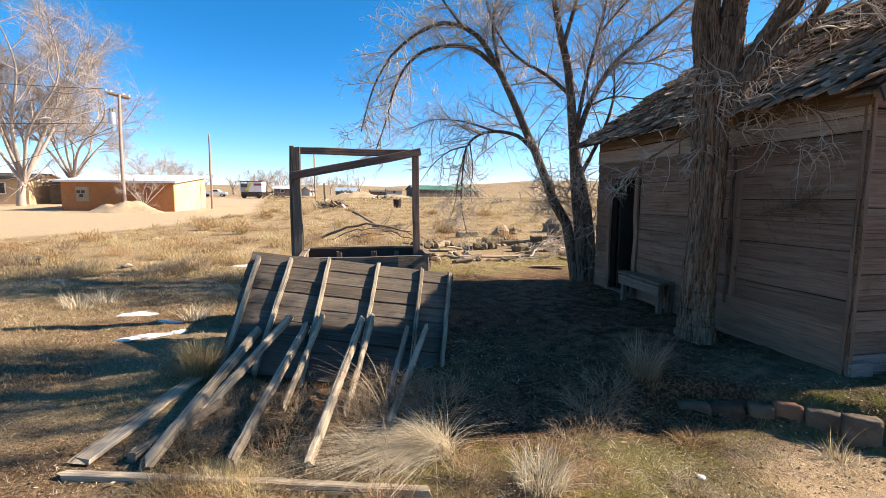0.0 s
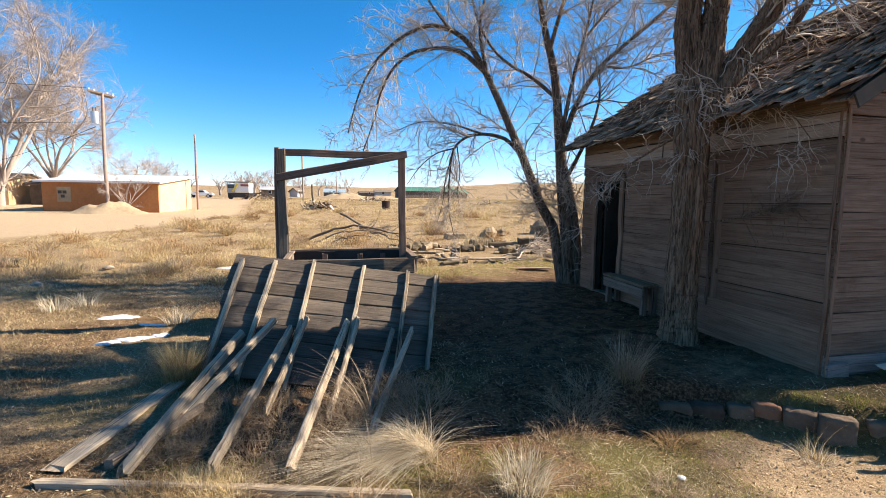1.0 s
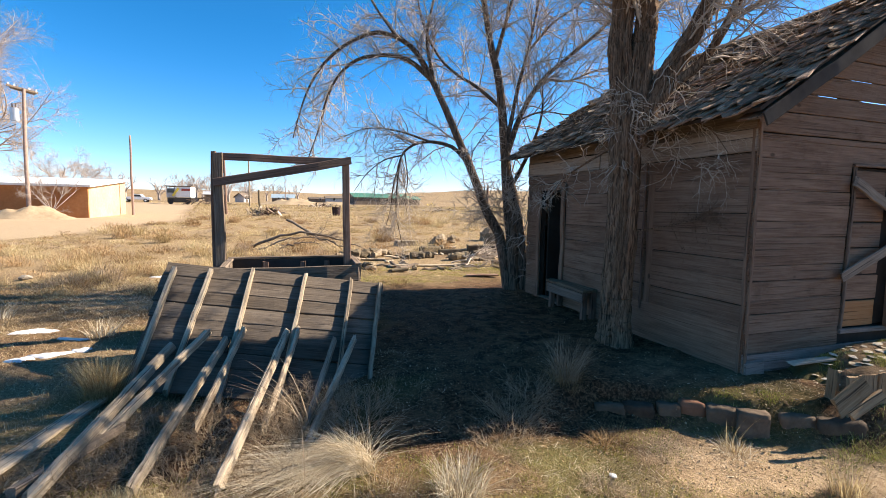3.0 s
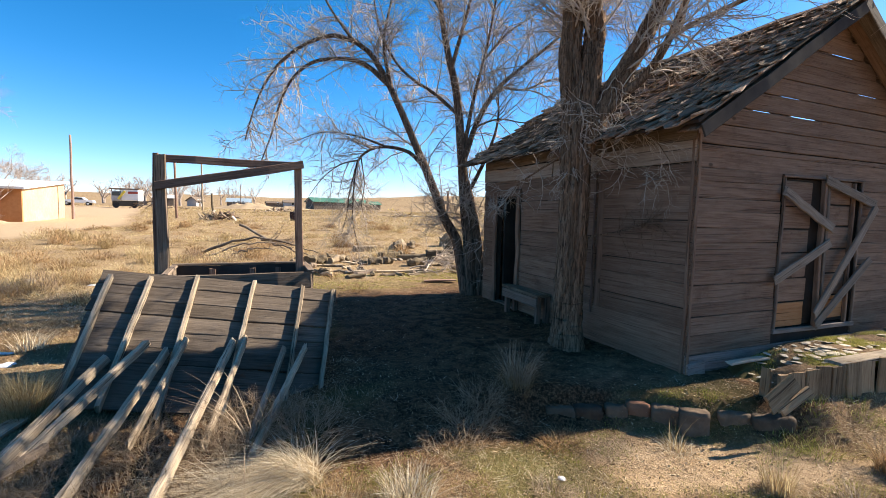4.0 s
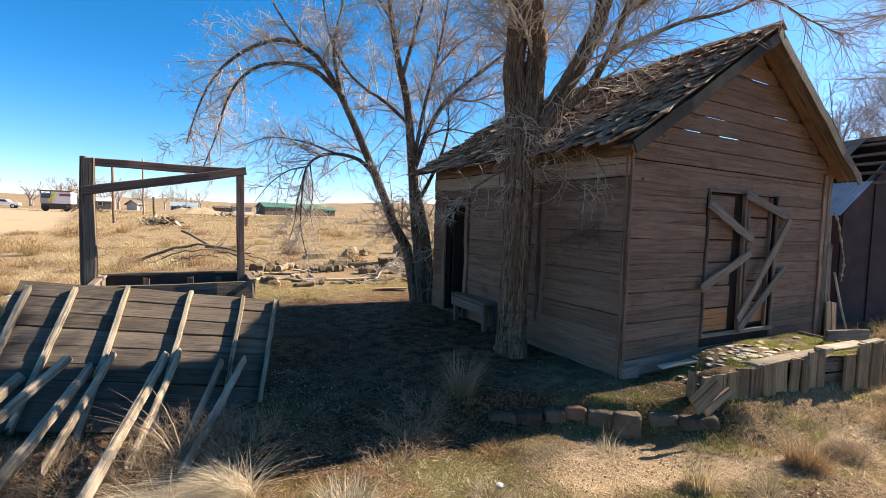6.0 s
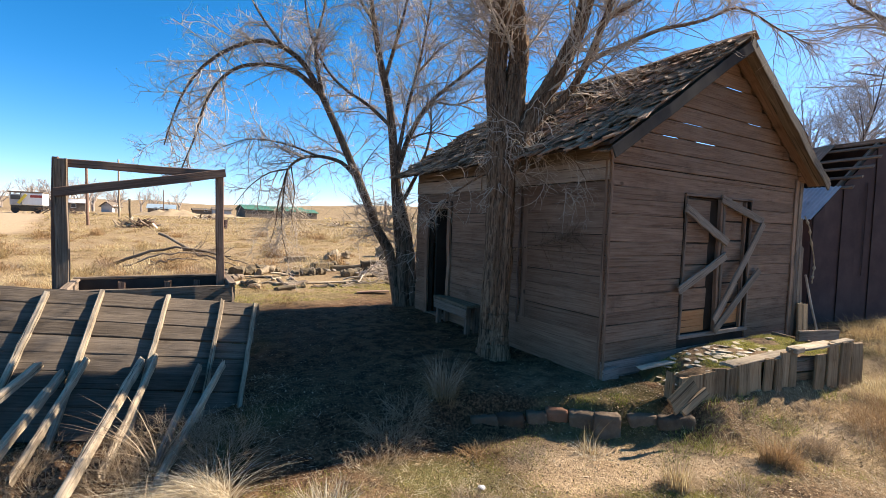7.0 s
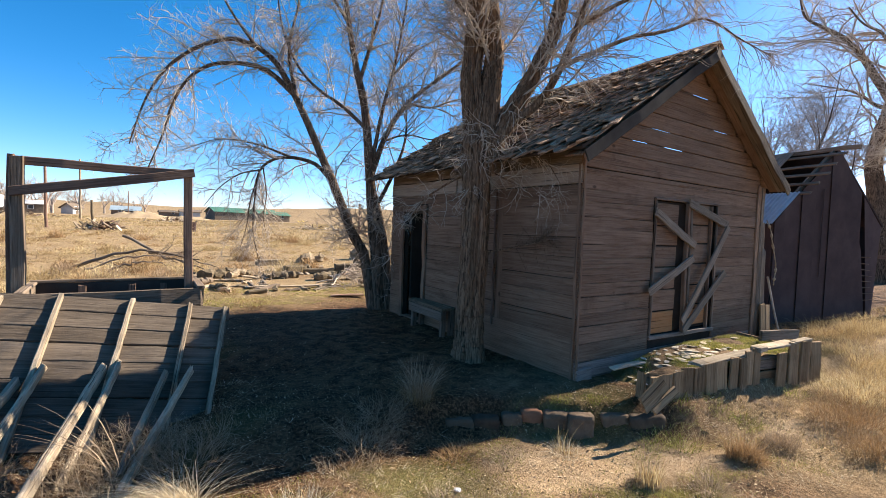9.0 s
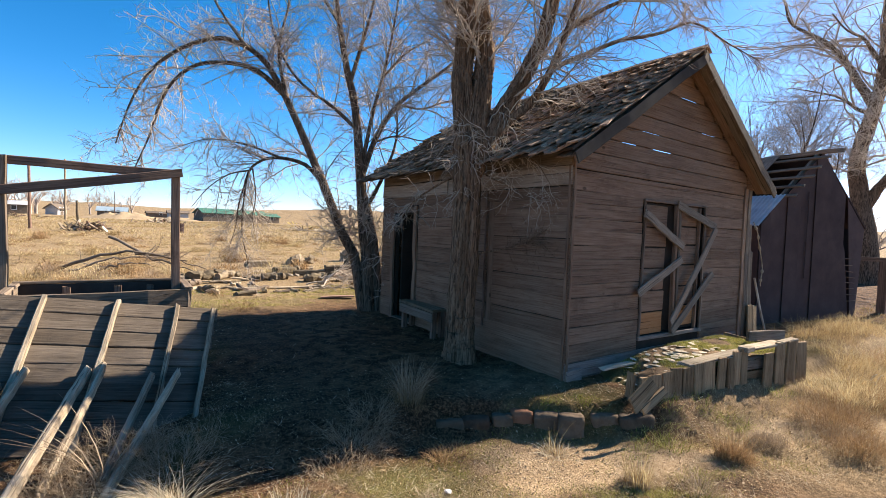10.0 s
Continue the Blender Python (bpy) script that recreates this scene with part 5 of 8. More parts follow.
# leaning elm at the far corner with arching limbs
make_tree("leaning_elm", "bare elm with several stems, one arching low over the yard", (3.62, 7.28, 0), [
    ([(3.70, 7.26, -0.05), (3.67, 7.27, 0.9), (3.57, 7.32, 1.85), (3.49, 7.35, 2.8), (3.38, 7.40, 3.83), (3.19, 7.5, 4.73), (3.03, 7.57, 5.73), (2.9, 7.63, 7.2)], 0.1419, 0.0301),
    ([(3.62, 7.27, 0.0), (3.46, 7.36, 1.0), (3.21, 7.49, 1.54), (2.98, 7.59, 2.19), (2.75, 7.71, 2.76), (2.48, 7.83, 3.42), (2.20, 7.97, 4.04), (1.93, 8.1, 4.51), (1.59, 8.25, 4.78)], 0.1075, 0.043),
    ([(1.66, 8.22, 4.74), (1.25, 8.42, 4.84), (0.80, 8.63, 4.67), (0.39, 8.82, 4.35), (0.11, 8.96, 3.94), (-0.08, 9.05, 3.47), (-0.24, 9.12, 2.88)], 0.04988, 0.01032),
    ([(2.24, 7.95, 3.95), (1.82, 8.15, 4.33), (1.39, 8.35, 4.42), (0.92, 8.57, 4.34), (0.58, 8.73, 4.03), (0.36, 8.84, 3.55), (0.24, 8.89, 3.06), (0.01, 9.0, 2.41)], 0.0516, 0.01032),
    ([(2.86, 7.65, 2.45), (2.60, 7.77, 2.71), (2.24, 7.95, 2.81), (1.93, 8.09, 2.75), (1.72, 8.19, 2.52), (1.66, 8.22, 2.06), (1.64, 8.23, 1.45), (1.75, 8.18, 0.86)], 0.04472, 0.00688),
    ([(3.54, 7.33, 2.6), (3.74, 7.23, 3.28), (4.06, 7.08, 3.89), (4.52, 6.86, 4.35), (5.05, 6.61, 4.85), (5.6, 6.3, 5.6)], 0.0602, 0.0172),
    ([(3.44, 7.38, 3.40), (3.03, 7.57, 3.79), (2.66, 7.75, 4.05), (2.34, 7.9, 4.39), (2.06, 8.03, 5.01), (1.92, 8.1, 5.9)], 0.0387, 0.0129),
    ([(3.52, 7.34, 2.69), (3.68, 7.26, 3.75), (3.86, 7.17, 4.6), (4.02, 7.1, 5.65), (4.12, 7.05, 7.0)], 0.043, 0.0129),
    ([(3.28, 7.45, 4.23), (3.46, 7.37, 4.97), (3.64, 7.28, 5.81), (3.74, 7.23, 7.0)], 0.043, 0.0172),
    ([(2.30, 7.92, 3.8), (2.15, 8.0, 4.7), (2.3, 8.0, 5.6), (2.4, 7.9, 6.6)], 0.0387, 0.0129),
    ([(3.90, 7.22, -0.05), (3.83, 7.22, 0.8), (3.72, 7.24, 1.6), (3.58, 7.30, 2.2)], 0.1204, 0.0602),
    ([(1.72, 8.19, 2.55), (1.40, 8.25, 2.45), (1.10, 8.35, 2.2), (0.85, 8.4, 1.85)], 0.0172, 0.00516),
    ([(2.24, 7.95, 2.80), (1.7, 8.2, 3.0), (1.1, 8.4, 3.05), (0.5, 8.6, 2.8)], 0.0258, 0.00516),
    ([(1.6, 8.25, 4.78), (1.2, 8.3, 5.3), (0.9, 8.4, 5.9), (0.6, 8.5, 6.4)], 0.0258, 0.00688),
    ([(3.1, 7.55, 5.3), (2.7, 7.7, 5.9), (2.3, 7.9, 6.6)], 0.0301, 0.01032),
    ([(4.1, 7.05, 3.95), (4.5, 6.9, 3.9), (5.0, 6.7, 4.1), (5.6, 6.4, 4.2)], 0.0258, 0.00688),
    ([(3.60, 7.30, 1.9), (3.92, 7.12, 2.7), (4.08, 7.05, 3.3), (4.05, 7.02, 3.9)], 0.043, 0.0129),
    ([(3.70, 7.26, 3.2), (4.1, 7.05, 3.35), (4.6, 6.85, 3.3), (5.1, 6.6, 3.45)], 0.0215, 0.00602),
    ([(3.82, 7.2, 4.4), (4.2, 7.0, 4.9), (4.7, 6.8, 5.3), (5.1, 6.6, 6.0)], 0.0258, 0.00688),
    ([(1.70, 8.20, 2.42), (1.58, 8.24, 1.95), (1.54, 8.26, 1.55), (1.44, 8.28, 1.15)], 0.017, 0.005),
    ([(1.78, 8.16, 2.60), (1.84, 8.14, 2.1), (1.80, 8.16, 1.7), (1.88, 8.12, 1.3)], 0.014, 0.004),
], [
    dict(count=340, u0=0.12, lens=(0.4, 1.5), r=0.013, n=8, grav=-0.01, jit=0.13, sides=5, angle=(25, 70)),
    dict(count=3600, u0=0.12, lens=(0.2, 0.7), r=0.0064, n=7, grav=-0.012, jit=0.30, sides=4, angle=(30, 80)),
    dict(count=15000, u0=0.1, lens=(0.08, 0.32), r=0.0034, n=4, grav=-0.015, jit=0.34, angle=(30, 80)),
    dict(pick=[4], count=8, u0=0.45, lens=(0.25, 0.6), r=0.009, n=8, grav=-0.10, jit=0.22, sides=4),
    dict(count=36, u0=0.1, lens=(0.12, 0.35), r=0.004, n=6, grav=-0.08, jit=0.28),
    dict(pick=[2, 3, 4], count=22, u0=0.3, lens=(0.3, 0.8), r=0.009, n=8, grav=-0.07, jit=0.22, sides=4),
    dict(count=110, u0=0.1, lens=(0.12, 0.35), r=0.004, n=6, grav=-0.05, jit=0.28),
    dict(pick=[0, 10], count=46, u0=0.1, lens=(0.2, 0.7), r=0.006, n=7, grav=-0.05, jit=0.22, angle=(50, 100)),
    dict(count=240, u0=0.1, lens=(0.1, 0.35), r=0.0035, n=5, grav=-0.05, jit=0.25),
], 23, M_BARK2, M_TWIG)


def field_tree(name, label, x, y, h, spread, seed, bark, twig, count=1.0, r=None, stems=4, lean=0.0, group="", low=0.28):
    """A free-standing bare tree with a forking trunk."""
    rng = np.random.default_rng(seed)
    z0 = gz(x, y)
    far = y > 100
    r = r or h * 0.022
    limbs = []
    fork = h * low
    limbs.append(([(x, y, z0 - 0.1), (x + lean * 0.3, y, z0 + fork * 0.5), (x + lean, y, z0 + fork)], r * 1.2, r * 0.9))
    for k in range(stems):
        a = 2 * math.pi * (k + rng.uniform(0, 0.6)) / stems
        s = spread * rng.uniform(0.35, 1.0)
        top = h * rng.uniform(0.72, 1.0)
        limbs.append(([(x + lean, y, z0 + fork * rng.uniform(0.75, 0.98)), (x + lean + 0.3 * s * math.cos(a), y + 0.3 * s * math.sin(a), z0 + fork + 0.3 * (top - fork)),
                       (x + lean + 0.65 * s * math.cos(a + 0.3), y + 0.65 * s * math.sin(a + 0.3), z0 + fork + 0.65 * (top - fork)),
                       (x + lean + s * math.cos(a), y + s * math.sin(a), z0 + top)], r * rng.uniform(0.5, 0.75), r * 0.08))
    k = h / 10
    return make_tree(name, label, (x, y, z0), limbs, [
        dict(count=int(60 * count), u0=0.3, lens=(0.14 * h, 0.34 * h), r=r * 0.22, n=7, grav=0.03, jit=0.13, sides=4),
        dict(count=int(520 * count), u0=0.15, lens=(0.06 * h, 0.17 * h), r=r * 0.09, n=5, grav=0.0, jit=0.16),
        dict(count=int((800 if far else 4200) * count), u0=0.1, lens=(0.03 * h, 0.09 * h), r=max(r * 0.045, 0.007) * (1.8 if far else 1), n=3 if far else 4, grav=-0.02, jit=0.2),
    ], seed, bark, twig, group, sides=(9, 4, 3, 3), split=h > 6.9 and y < 60)


# big trees past the shed
make_tree("big_elm", "large bare elm behind the tin shed", (22.40, 4.58, 0.1), [
    ([(22.40, 4.20, -0.30), (22.40, 4.30, 0.9), (22.40, 4.50, 2.41), (22.40, 4.67, 3.46), (22.40, 4.82, 4.52), (22.40, 4.72, 5.55), (22.40, 4.46, 6.54), (22.40, 4.30, 7.52), (22.40, 4.26, 8.33), (22.40, 4.24, 9.73), (22.40, 4.26, 11.5)], 0.40, 0.12),
    ([(22.40, 4.40, 6.70), (22.38, 4.89, 7.67), (22.32, 5.29, 8.50), (22.25, 5.85, 9.37), (22.18, 6.42, 9.92), (22.1, 7.12, 10.59), (22.05, 7.36, 11.48)], 0.17, 0.03),
    ([(22.42, 4.57, 2.95), (22.46, 4.30, 3.55), (22.50, 3.98, 4.08), (22.55, 3.55, 4.80), (22.60, 3.10, 5.9), (22.65, 2.6, 7.4)], 0.23, 0.06),
    ([(22.40, 4.47, 6.50), (22.36, 4.90, 6.75), (22.28, 5.39, 7.25), (22.15, 6.11, 7.60), (22.0, 6.97, 7.93)], 0.09, 0.015),
    ([(22.40, 4.27, 8.23), (22.35, 4.59, 8.82), (22.28, 4.85, 9.31), (22.15, 5.36, 9.79), (22.0, 5.74, 10.45)], 0.09, 0.02),
    ([(22.40, 4.25, 9.3), (22.98, 3.62, 10.2), (23.14, 2.66, 11.2), (23.30, 1.86, 12.5)], 0.08, 0.015),
], [
    dict(count=90, u0=0.25, lens=(1.1, 3.5), r=0.04, n=8, grav=0.0, jit=0.14, sides=4),
    dict(count=650, u0=0.15, lens=(0.6, 1.9), r=0.015, n=6, grav=-0.02, jit=0.16),
    dict(count=3800, u0=0.1, lens=(0.3, 0.95), r=0.008, n=5, grav=-0.03, jit=0.18),
], 37, M_BARK2, M_TWIG)
field_tree("slender_tree", "slender bare tree with many upright stems", 17.5, 5.6, 7.0, 1.8, 41, M_BARK2, M_TWIG, 1.2, 0.08, 6)
field_tree("slender_tree", "slender bare tree with many upright stems", 19.5, 5.2, 6.6, 1.6, 42, M_BARK2, M_TWIG, 0.9, 0.07, 5)

for k, (x, y, h) in enumerate([(38, 9.5, 4.2), (44, 11.5, 5.0), (52, 13.2, 5.5), (36, 7.4, 2.6), (60, 12.0, 4.5)]):
    field_tree("low_tree", "low rounded bare tree past the fence", x, y, h, 2.6, 440 + k, M_PALEBARK, M_TWIG, 0.3, 0.10, 6)

# trees of the yard across the track
field_tree("pale_cottonwood", "tall bare cottonwood with pale bark beside the brick house", -26.4, 42.7, 17.0, 8.5, 51, M_PALEBARK, M_PALEBARK, 2.2, 0.27, 8, 0.3, low=0.13)
field_tree("pale_cottonwood", "tall bare cottonwood with pale bark beside the brick house", -33.5, 44.0, 15.0, 7.5, 52, M_PALEBARK, M_PALEBARK, 1.6, 0.26, 7, low=0.15)
field_tree("pale_cottonwood", "spreading bare cottonwood behind the orange building", -25.8, 48.5, 12.5, 7.5, 53, M_PALEBARK, M_PALEBARK, 2.2, 0.2, 7, 0.3, low=0.2)
field_tree("low_tree", "low rounded bare tree behind the orange building", -20.0, 52.0, 5.6, 5.0, 54, M_PALEBARK, M_PALEBARK, 1.6, 0.10, 8)
field_tree("yard_shrub", "bare shrub in front of the orange building", -14.3, 34.5, 3.6, 2.6, 55, M_PALEBARK, M_PALEBARK, 1.0, 0.045, 9, low=0.12)
frng = random.Random(60)
for k in range(22):
    x = frng.uniform(-52, -10)
    y = 150 + frng.uniform(-20, 45)
    field_tree("distant_tree", "far bare tree in a thin row behind the yards", x, y, frng.uniform(6, 10.5), 4.5, 300 + k, M_PALEBARK, M_PALEBARK, 0.34, 0.3, 5, 0, "distant tree row")
for k in range(7):
    field_tree("distant_tree", "far bare tree in a thin row behind the yards", frng.uniform(-22, 8), 215 + frng.uniform(-15, 30), frng.uniform(6, 10), 4.5, 340 + k, M_PALEBARK, M_PALEBARK, 0.45, 0.3, 5, 0, "distant tree row")


# ---------------------------------------------------------------- buildings and things across the field
def build_orange():
    cx, cy = -12.75, 35.6
    v = Vector((-12.95 + 12.75, 43.0 - 35.6, 0)).normalized()
    u = Vector((-v.y, v.x, 0))
    L, D = 6.9, 8.2
    z = gz(cx, cy) - 0.1
    b = thing("flat_roofed_building", "low orange stucco building with a white metal roof", "building", at=(cx, cy, z))
    M = Matrix(((u.x, v.x, 0, 0), (u.y, v.y, 0, 0), (0, 0, 1, 0), (0, 0, 0, 1)))

    def add(ob):
        ob.parent = b
        ob.matrix_basis = M @ ob.matrix_basis
        return ob
    H, H2 = 2.12, 2.85
    add(box("wall_front", (0, 0, 0), (L, 0.2, H), M_STUCCO, bevel=0))
    # sunlight is put into this end wall's colour, paler than the front
    add(poly_slab("wall_side", [(0, 0.2, 0), (0, D, 0), (0, D, H2), (0, 0.2, H)], -0.2, M_STUCCO_PALE, label="pale stucco, sunlight put into its colour"))
    add(poly_slab("wall_side", [(L, 0.2, 0), (L, D, 0), (L, D, H2), (L, 0.2, H)], 0.2, M_STUCCO))
    add(box("wall_back", (0.2, D - 0.2, 0), (L - 0.2, D, H2), M_STUCCO, bevel=0))
    add(poly_slab("roof", [(-0.25, -0.35, H + 0.12), (L + 0.3, -0.35, H + 0.12), (L + 0.3, D + 0.3, H2 + 0.16), (-0.25, D + 0.3, H2 + 0.16)], 0.14, M_WHITEROOF, label="white metal roof, gently sloping"))
    add(box("fascia", (-0.2, -0.30, H - 0.04), (L + 0.25, -0.26, H + 0.02), M_BROWNWALL, bevel=0))
    w = add(box("window", (5.25, -0.03, 0.80), (6.05, 0.05, 1.80), M_DIRT, bevel=0.02, label="small window with a pale sheet over it"))
    for x, zz in ((5.48, 1.35), (5.75, 1.35), (5.60, 1.08)):
        ob = box("dark_mark", (x, -0.05, zz), (x + 0.22, -0.03, zz + 0.2), M_GLASS, None, 0)
        ob.matrix_basis = w.matrix_basis.inverted() @ M @ ob.matrix_basis
        ob.parent = w


build_orange()


def house(name, label, x, y, rot, size, wall, roof, eave=2.5, rise=1.2, windows=((0.25, 0.5),), door=None):
    """A plain small house: walls, gable roof, framed windows on its front."""
    L, D = size
    h = thing(name, label, "house", at=(x, y, gz(x, y) - 0.1))
    h.matrix_basis = pose(x, y, gz(x, y) - 0.1, 0, 0, rot)
    box("wall", (-L / 2, -D / 2, 0), (L / 2, D / 2, eave), wall, h, 0)
    poly_slab("gable", [(-L / 2, -D / 2, eave), (-L / 2, D / 2, eave), (-L / 2, 0, eave + rise)], -0.15, wall, h)
    poly_slab("gable", [(L / 2, -D / 2, eave), (L / 2, D / 2, eave), (L / 2, 0, eave + rise)], 0.15, wall, h)
    o = 0.4
    e2 = eave - rise * o / (D / 2)
    poly_slab("roof", [(-L / 2 - o, -D / 2 - o, e2), (L / 2 + o, -D / 2 - o, e2), (L / 2 + o, 0, eave + rise), (-L / 2 - o, 0, eave + rise)], -0.12, roof, h)
    poly_slab("roof", [(-L / 2 - o, D / 2 + o, e2), (L / 2 + o, D / 2 + o, e2), (L / 2 + o, 0, eave + rise), (-L / 2 - o, 0, eave + rise)], 0.12, roof, h)
    for cx_, w_ in windows:
        wx = -L / 2 + cx_ * L
        win = box("window", (wx - w_, -D / 2 - 0.06, 0.95), (wx + w_, -D / 2 + 0.02, 2.0), M_WHITE, h, 0.02)
        part("pane", box_mesh("pane", (w_ * 1.7, 0.03, 0.88), M_GLASS, 0), win, Matrix.Translation((0, -0.045, 0)))
    if door is not None:
        wx = -L / 2 + door * L
        box("door", (wx - 0.5, -D / 2 - 0.05, 0), (wx + 0.5, -D / 2 + 0.02, 2.05), M_BROWNWALL, h, 0.02)
    return h


house("brick_house", "tan brick house with a dark porch roof under the trees", -33.0, 50.0, 4, (8.6, 6.0), M_STUCCO_PALE, M_BROWNWALL, 2.3, 0.5, ((0.75, 0.5),), None)
house("porch_shed", "small tan outbuilding with a dark open front", -26.4, 50.2, 5, (2.6, 3.0), M_BROWNWALL, M_BROWNWALL, 1.9, 0.3, (), None)
house("green_roofed_house", "long brown building with a green metal roof", 28.0, 153.0, 12, (19.0, 7.5), M_BROWNWALL, M_GREENROOF, 2.4, 1.3, (), 0.35)
house("green_roofed_annex", "low brown annex under a green metal roof", 39.5, 156.5, 12, (5.0, 6.0), M_BROWNWALL, M_GREENROOF, 2.0, 1.0, ((0.5, 0.5),), None)
house("grey_cottage", "small grey cottage with a dark gable roof", -13.0, 148.0, 60, (3.0, 2.8), M_GREYPAINT, M_BROWNWALL, 1.7, 1.0, ((0.3, 0.4), (0.7, 0.4)), 0.5)
house("grey_shed", "low dark grey shed in the rough", -19.5, 140.0, 5, (4.5, 4.0), M_BROWNWALL, M_GREYPAINT, 2.2, 0.8, ((0.5, 0.5),), 0.3)
house("blue_roofed_house", "low house with a pale blue metal roof", -2.0, 190.0, -4, (8.0, 5.0), M_BROWNWALL, M_BLUEROOF, 1.7, 1.3, ((0.3, 0.5), (0.7, 0.5)), 0.5)
house("pale_shed", "low pale shed far across the field", 16.5, 185.0, 0, (6.0, 5.0), M_GREYPAINT, M_BROWNWALL, 2.0, 0.8, ((0.5, 0.5),), None)
house("long_low_shed", "long low tan shed far across the field", 13.0, 215.0, 4, (9.0, 5.0), M_BROWNWALL, M_BROWNWALL, 1.6, 0.7, ((0.5, 0.5),), None)


def build_trailer():
    x, y = -19.0, 96.0
    z = gz(x, y)
    t = thing("house_trailer", "old white trailer with a red stripe on a dark undercarriage", "trailer", at=(x, y, z))
    t.matrix_basis = pose(x, y, z, 0, 0, -8)
    box("body", (-0.6, -1.2, 1.25), (2.1, 1.2, 3.2), M_WHITE, t, 0.12)
    box("front_end", (-2.1, -1.1, 1.2), (-0.6, 1.1, 2.9), M_GREYPAINT, t, 0.10, "grey front end")
    box("windscreen", (-1.95, -1.14, 2.1), (-0.75, -1.09, 2.75), M_GLASS, t, 0.02)
    box("roof", (-2.3, -1.3, 3.2), (2.2, 1.3, 3.38), M_BROWNWALL, t, 0.06)
    for k in (-2.0, -0.75):
        box("roof_post", (k, -1.25, 2.85), (k + 0.12, -1.13, 3.2), M_BROWNWALL, t, 0)
    box("stripe", (0.5, -1.23, 2.45), (2.0, -1.205, 2.85), M_RED, t, 0, "red stripe")
    box("undercarriage", (-2.0, -1.0, 0.35), (2.0, 1.0, 1.24), M_GLASS, t, 0.05)
    board("boom", (-0.9, -1.5, 1.5), (0.1, -1.5, 2.9), 0.35, 0.12, M_YELLOW, t, (0, -1, 0), label="yellow painted arm")
    for k in (-1.4, 1.4):
        bm = bmesh.new()
        bmesh.ops.create_cone(bm, cap_ends=True, segments=20, radius1=0.45, radius2=0.45, depth=0.25, matrix=pose(k, -1.05, 0.45, 90, 0, 0))
        part("wheel", bm_mesh("wheel", bm, M_RUBBER), t)


build_trailer()


def build_pickup():
    x, y = -30.0, 110.8
    z = gz(x, y)
    c = thing("pickup_truck", "white pickup truck parked beyond the orange building", "truck", at=(x, y, z))
    c.matrix_basis = pose(x, y, z, 0, 0, 2)
    bm = bmesh.new()
    prof = [(-2.6, 0.55), (2.5, 0.55), (2.62, 0.75), (2.55, 1.02), (1.35, 1.12), (0.85, 1.62), (-0.45, 1.66), (-0.62, 1.12), (-2.6, 1.08)]
    f = bm.faces.new([bm.verts.new((a, -0.9, b)) for a, b in prof])
    r = bmesh.ops.extrude_face_region(bm, geom=[f])
    bmesh.ops.translate(bm, verts=[v for v in r["geom"] if isinstance(v, bmesh.types.BMVert)], vec=(0, 1.8, 0))
    bmesh.ops.recalc_face_normals(bm, faces=bm.faces[:])
    bmesh.ops.bevel(bm, geom=bm.edges[:], offset=0.06, segments=2, affect="EDGES")
    part("body", bm_mesh("body", bm, M_WHITE), c)
    poly_slab("side_window", [(-0.42, -0.915, 1.15), (0.98, -0.915, 1.15), (0.74, -0.915, 1.53), (-0.34, -0.915, 1.56)], 0.02, M_GLASS, c)
    box("bumper", (2.58, -0.85, 0.5), (2.72, 0.85, 0.7), M_STEEL, c, 0.03)
    for k in (-1.65, 1.7):
        for yy in (-0.8, 0.8):
            bm = bmesh.new()
            bmesh.ops.create_cone(bm, cap_ends=True, segments=24, radius1=0.37, radius2=0.37, depth=0.24, matrix=pose(0, 0, 0, 90, 0, 0))
            bmesh.ops.bevel(bm, geom=bm.edges[:], offset=0.02, segments=1, affect="EDGES")
            w = part("wheel", bm_mesh("wheel", bm, M_RUBBER), c, Matrix.Translation((k, yy, 0.37)))
            bm = bmesh.new()
            bmesh.ops.create_cone(bm, cap_ends=True, segments=16, radius1=0.2, radius2=0.17, depth=0.04, matrix=pose(0, -0.13 if yy < 0 else 0.13, 0, 90, 0, 0))
            part("rim", bm_mesh("rim", bm, M_STEEL), w)


build_pickup()


def round_post(name, label, cat, base, top, r0, r1, mat, group="", seed=0):
    rng = np.random.default_rng(seed)
    n = 10
    p = np.linspace(0, 1, n)[:, None] * (np.array(top, float) - np.array(base, float))[None]
    p[1:-1] += rng.normal(0, 0.012, (n - 2, 3))
    r = r0 + (r1 - r0) * np.linspace(0, 1, n)
    pts = np.vstack([p, p[-1:] + np.array([[0, 0, 0.004]])])
    rad = np.append(r, 0.001)
    V, F = tubes(pts[None], rad[None], 12)
    ob = new(name, fast_mesh(name, V, F, mat, True))
    ob.location = base
    return tagged(ob, label, cat, group)


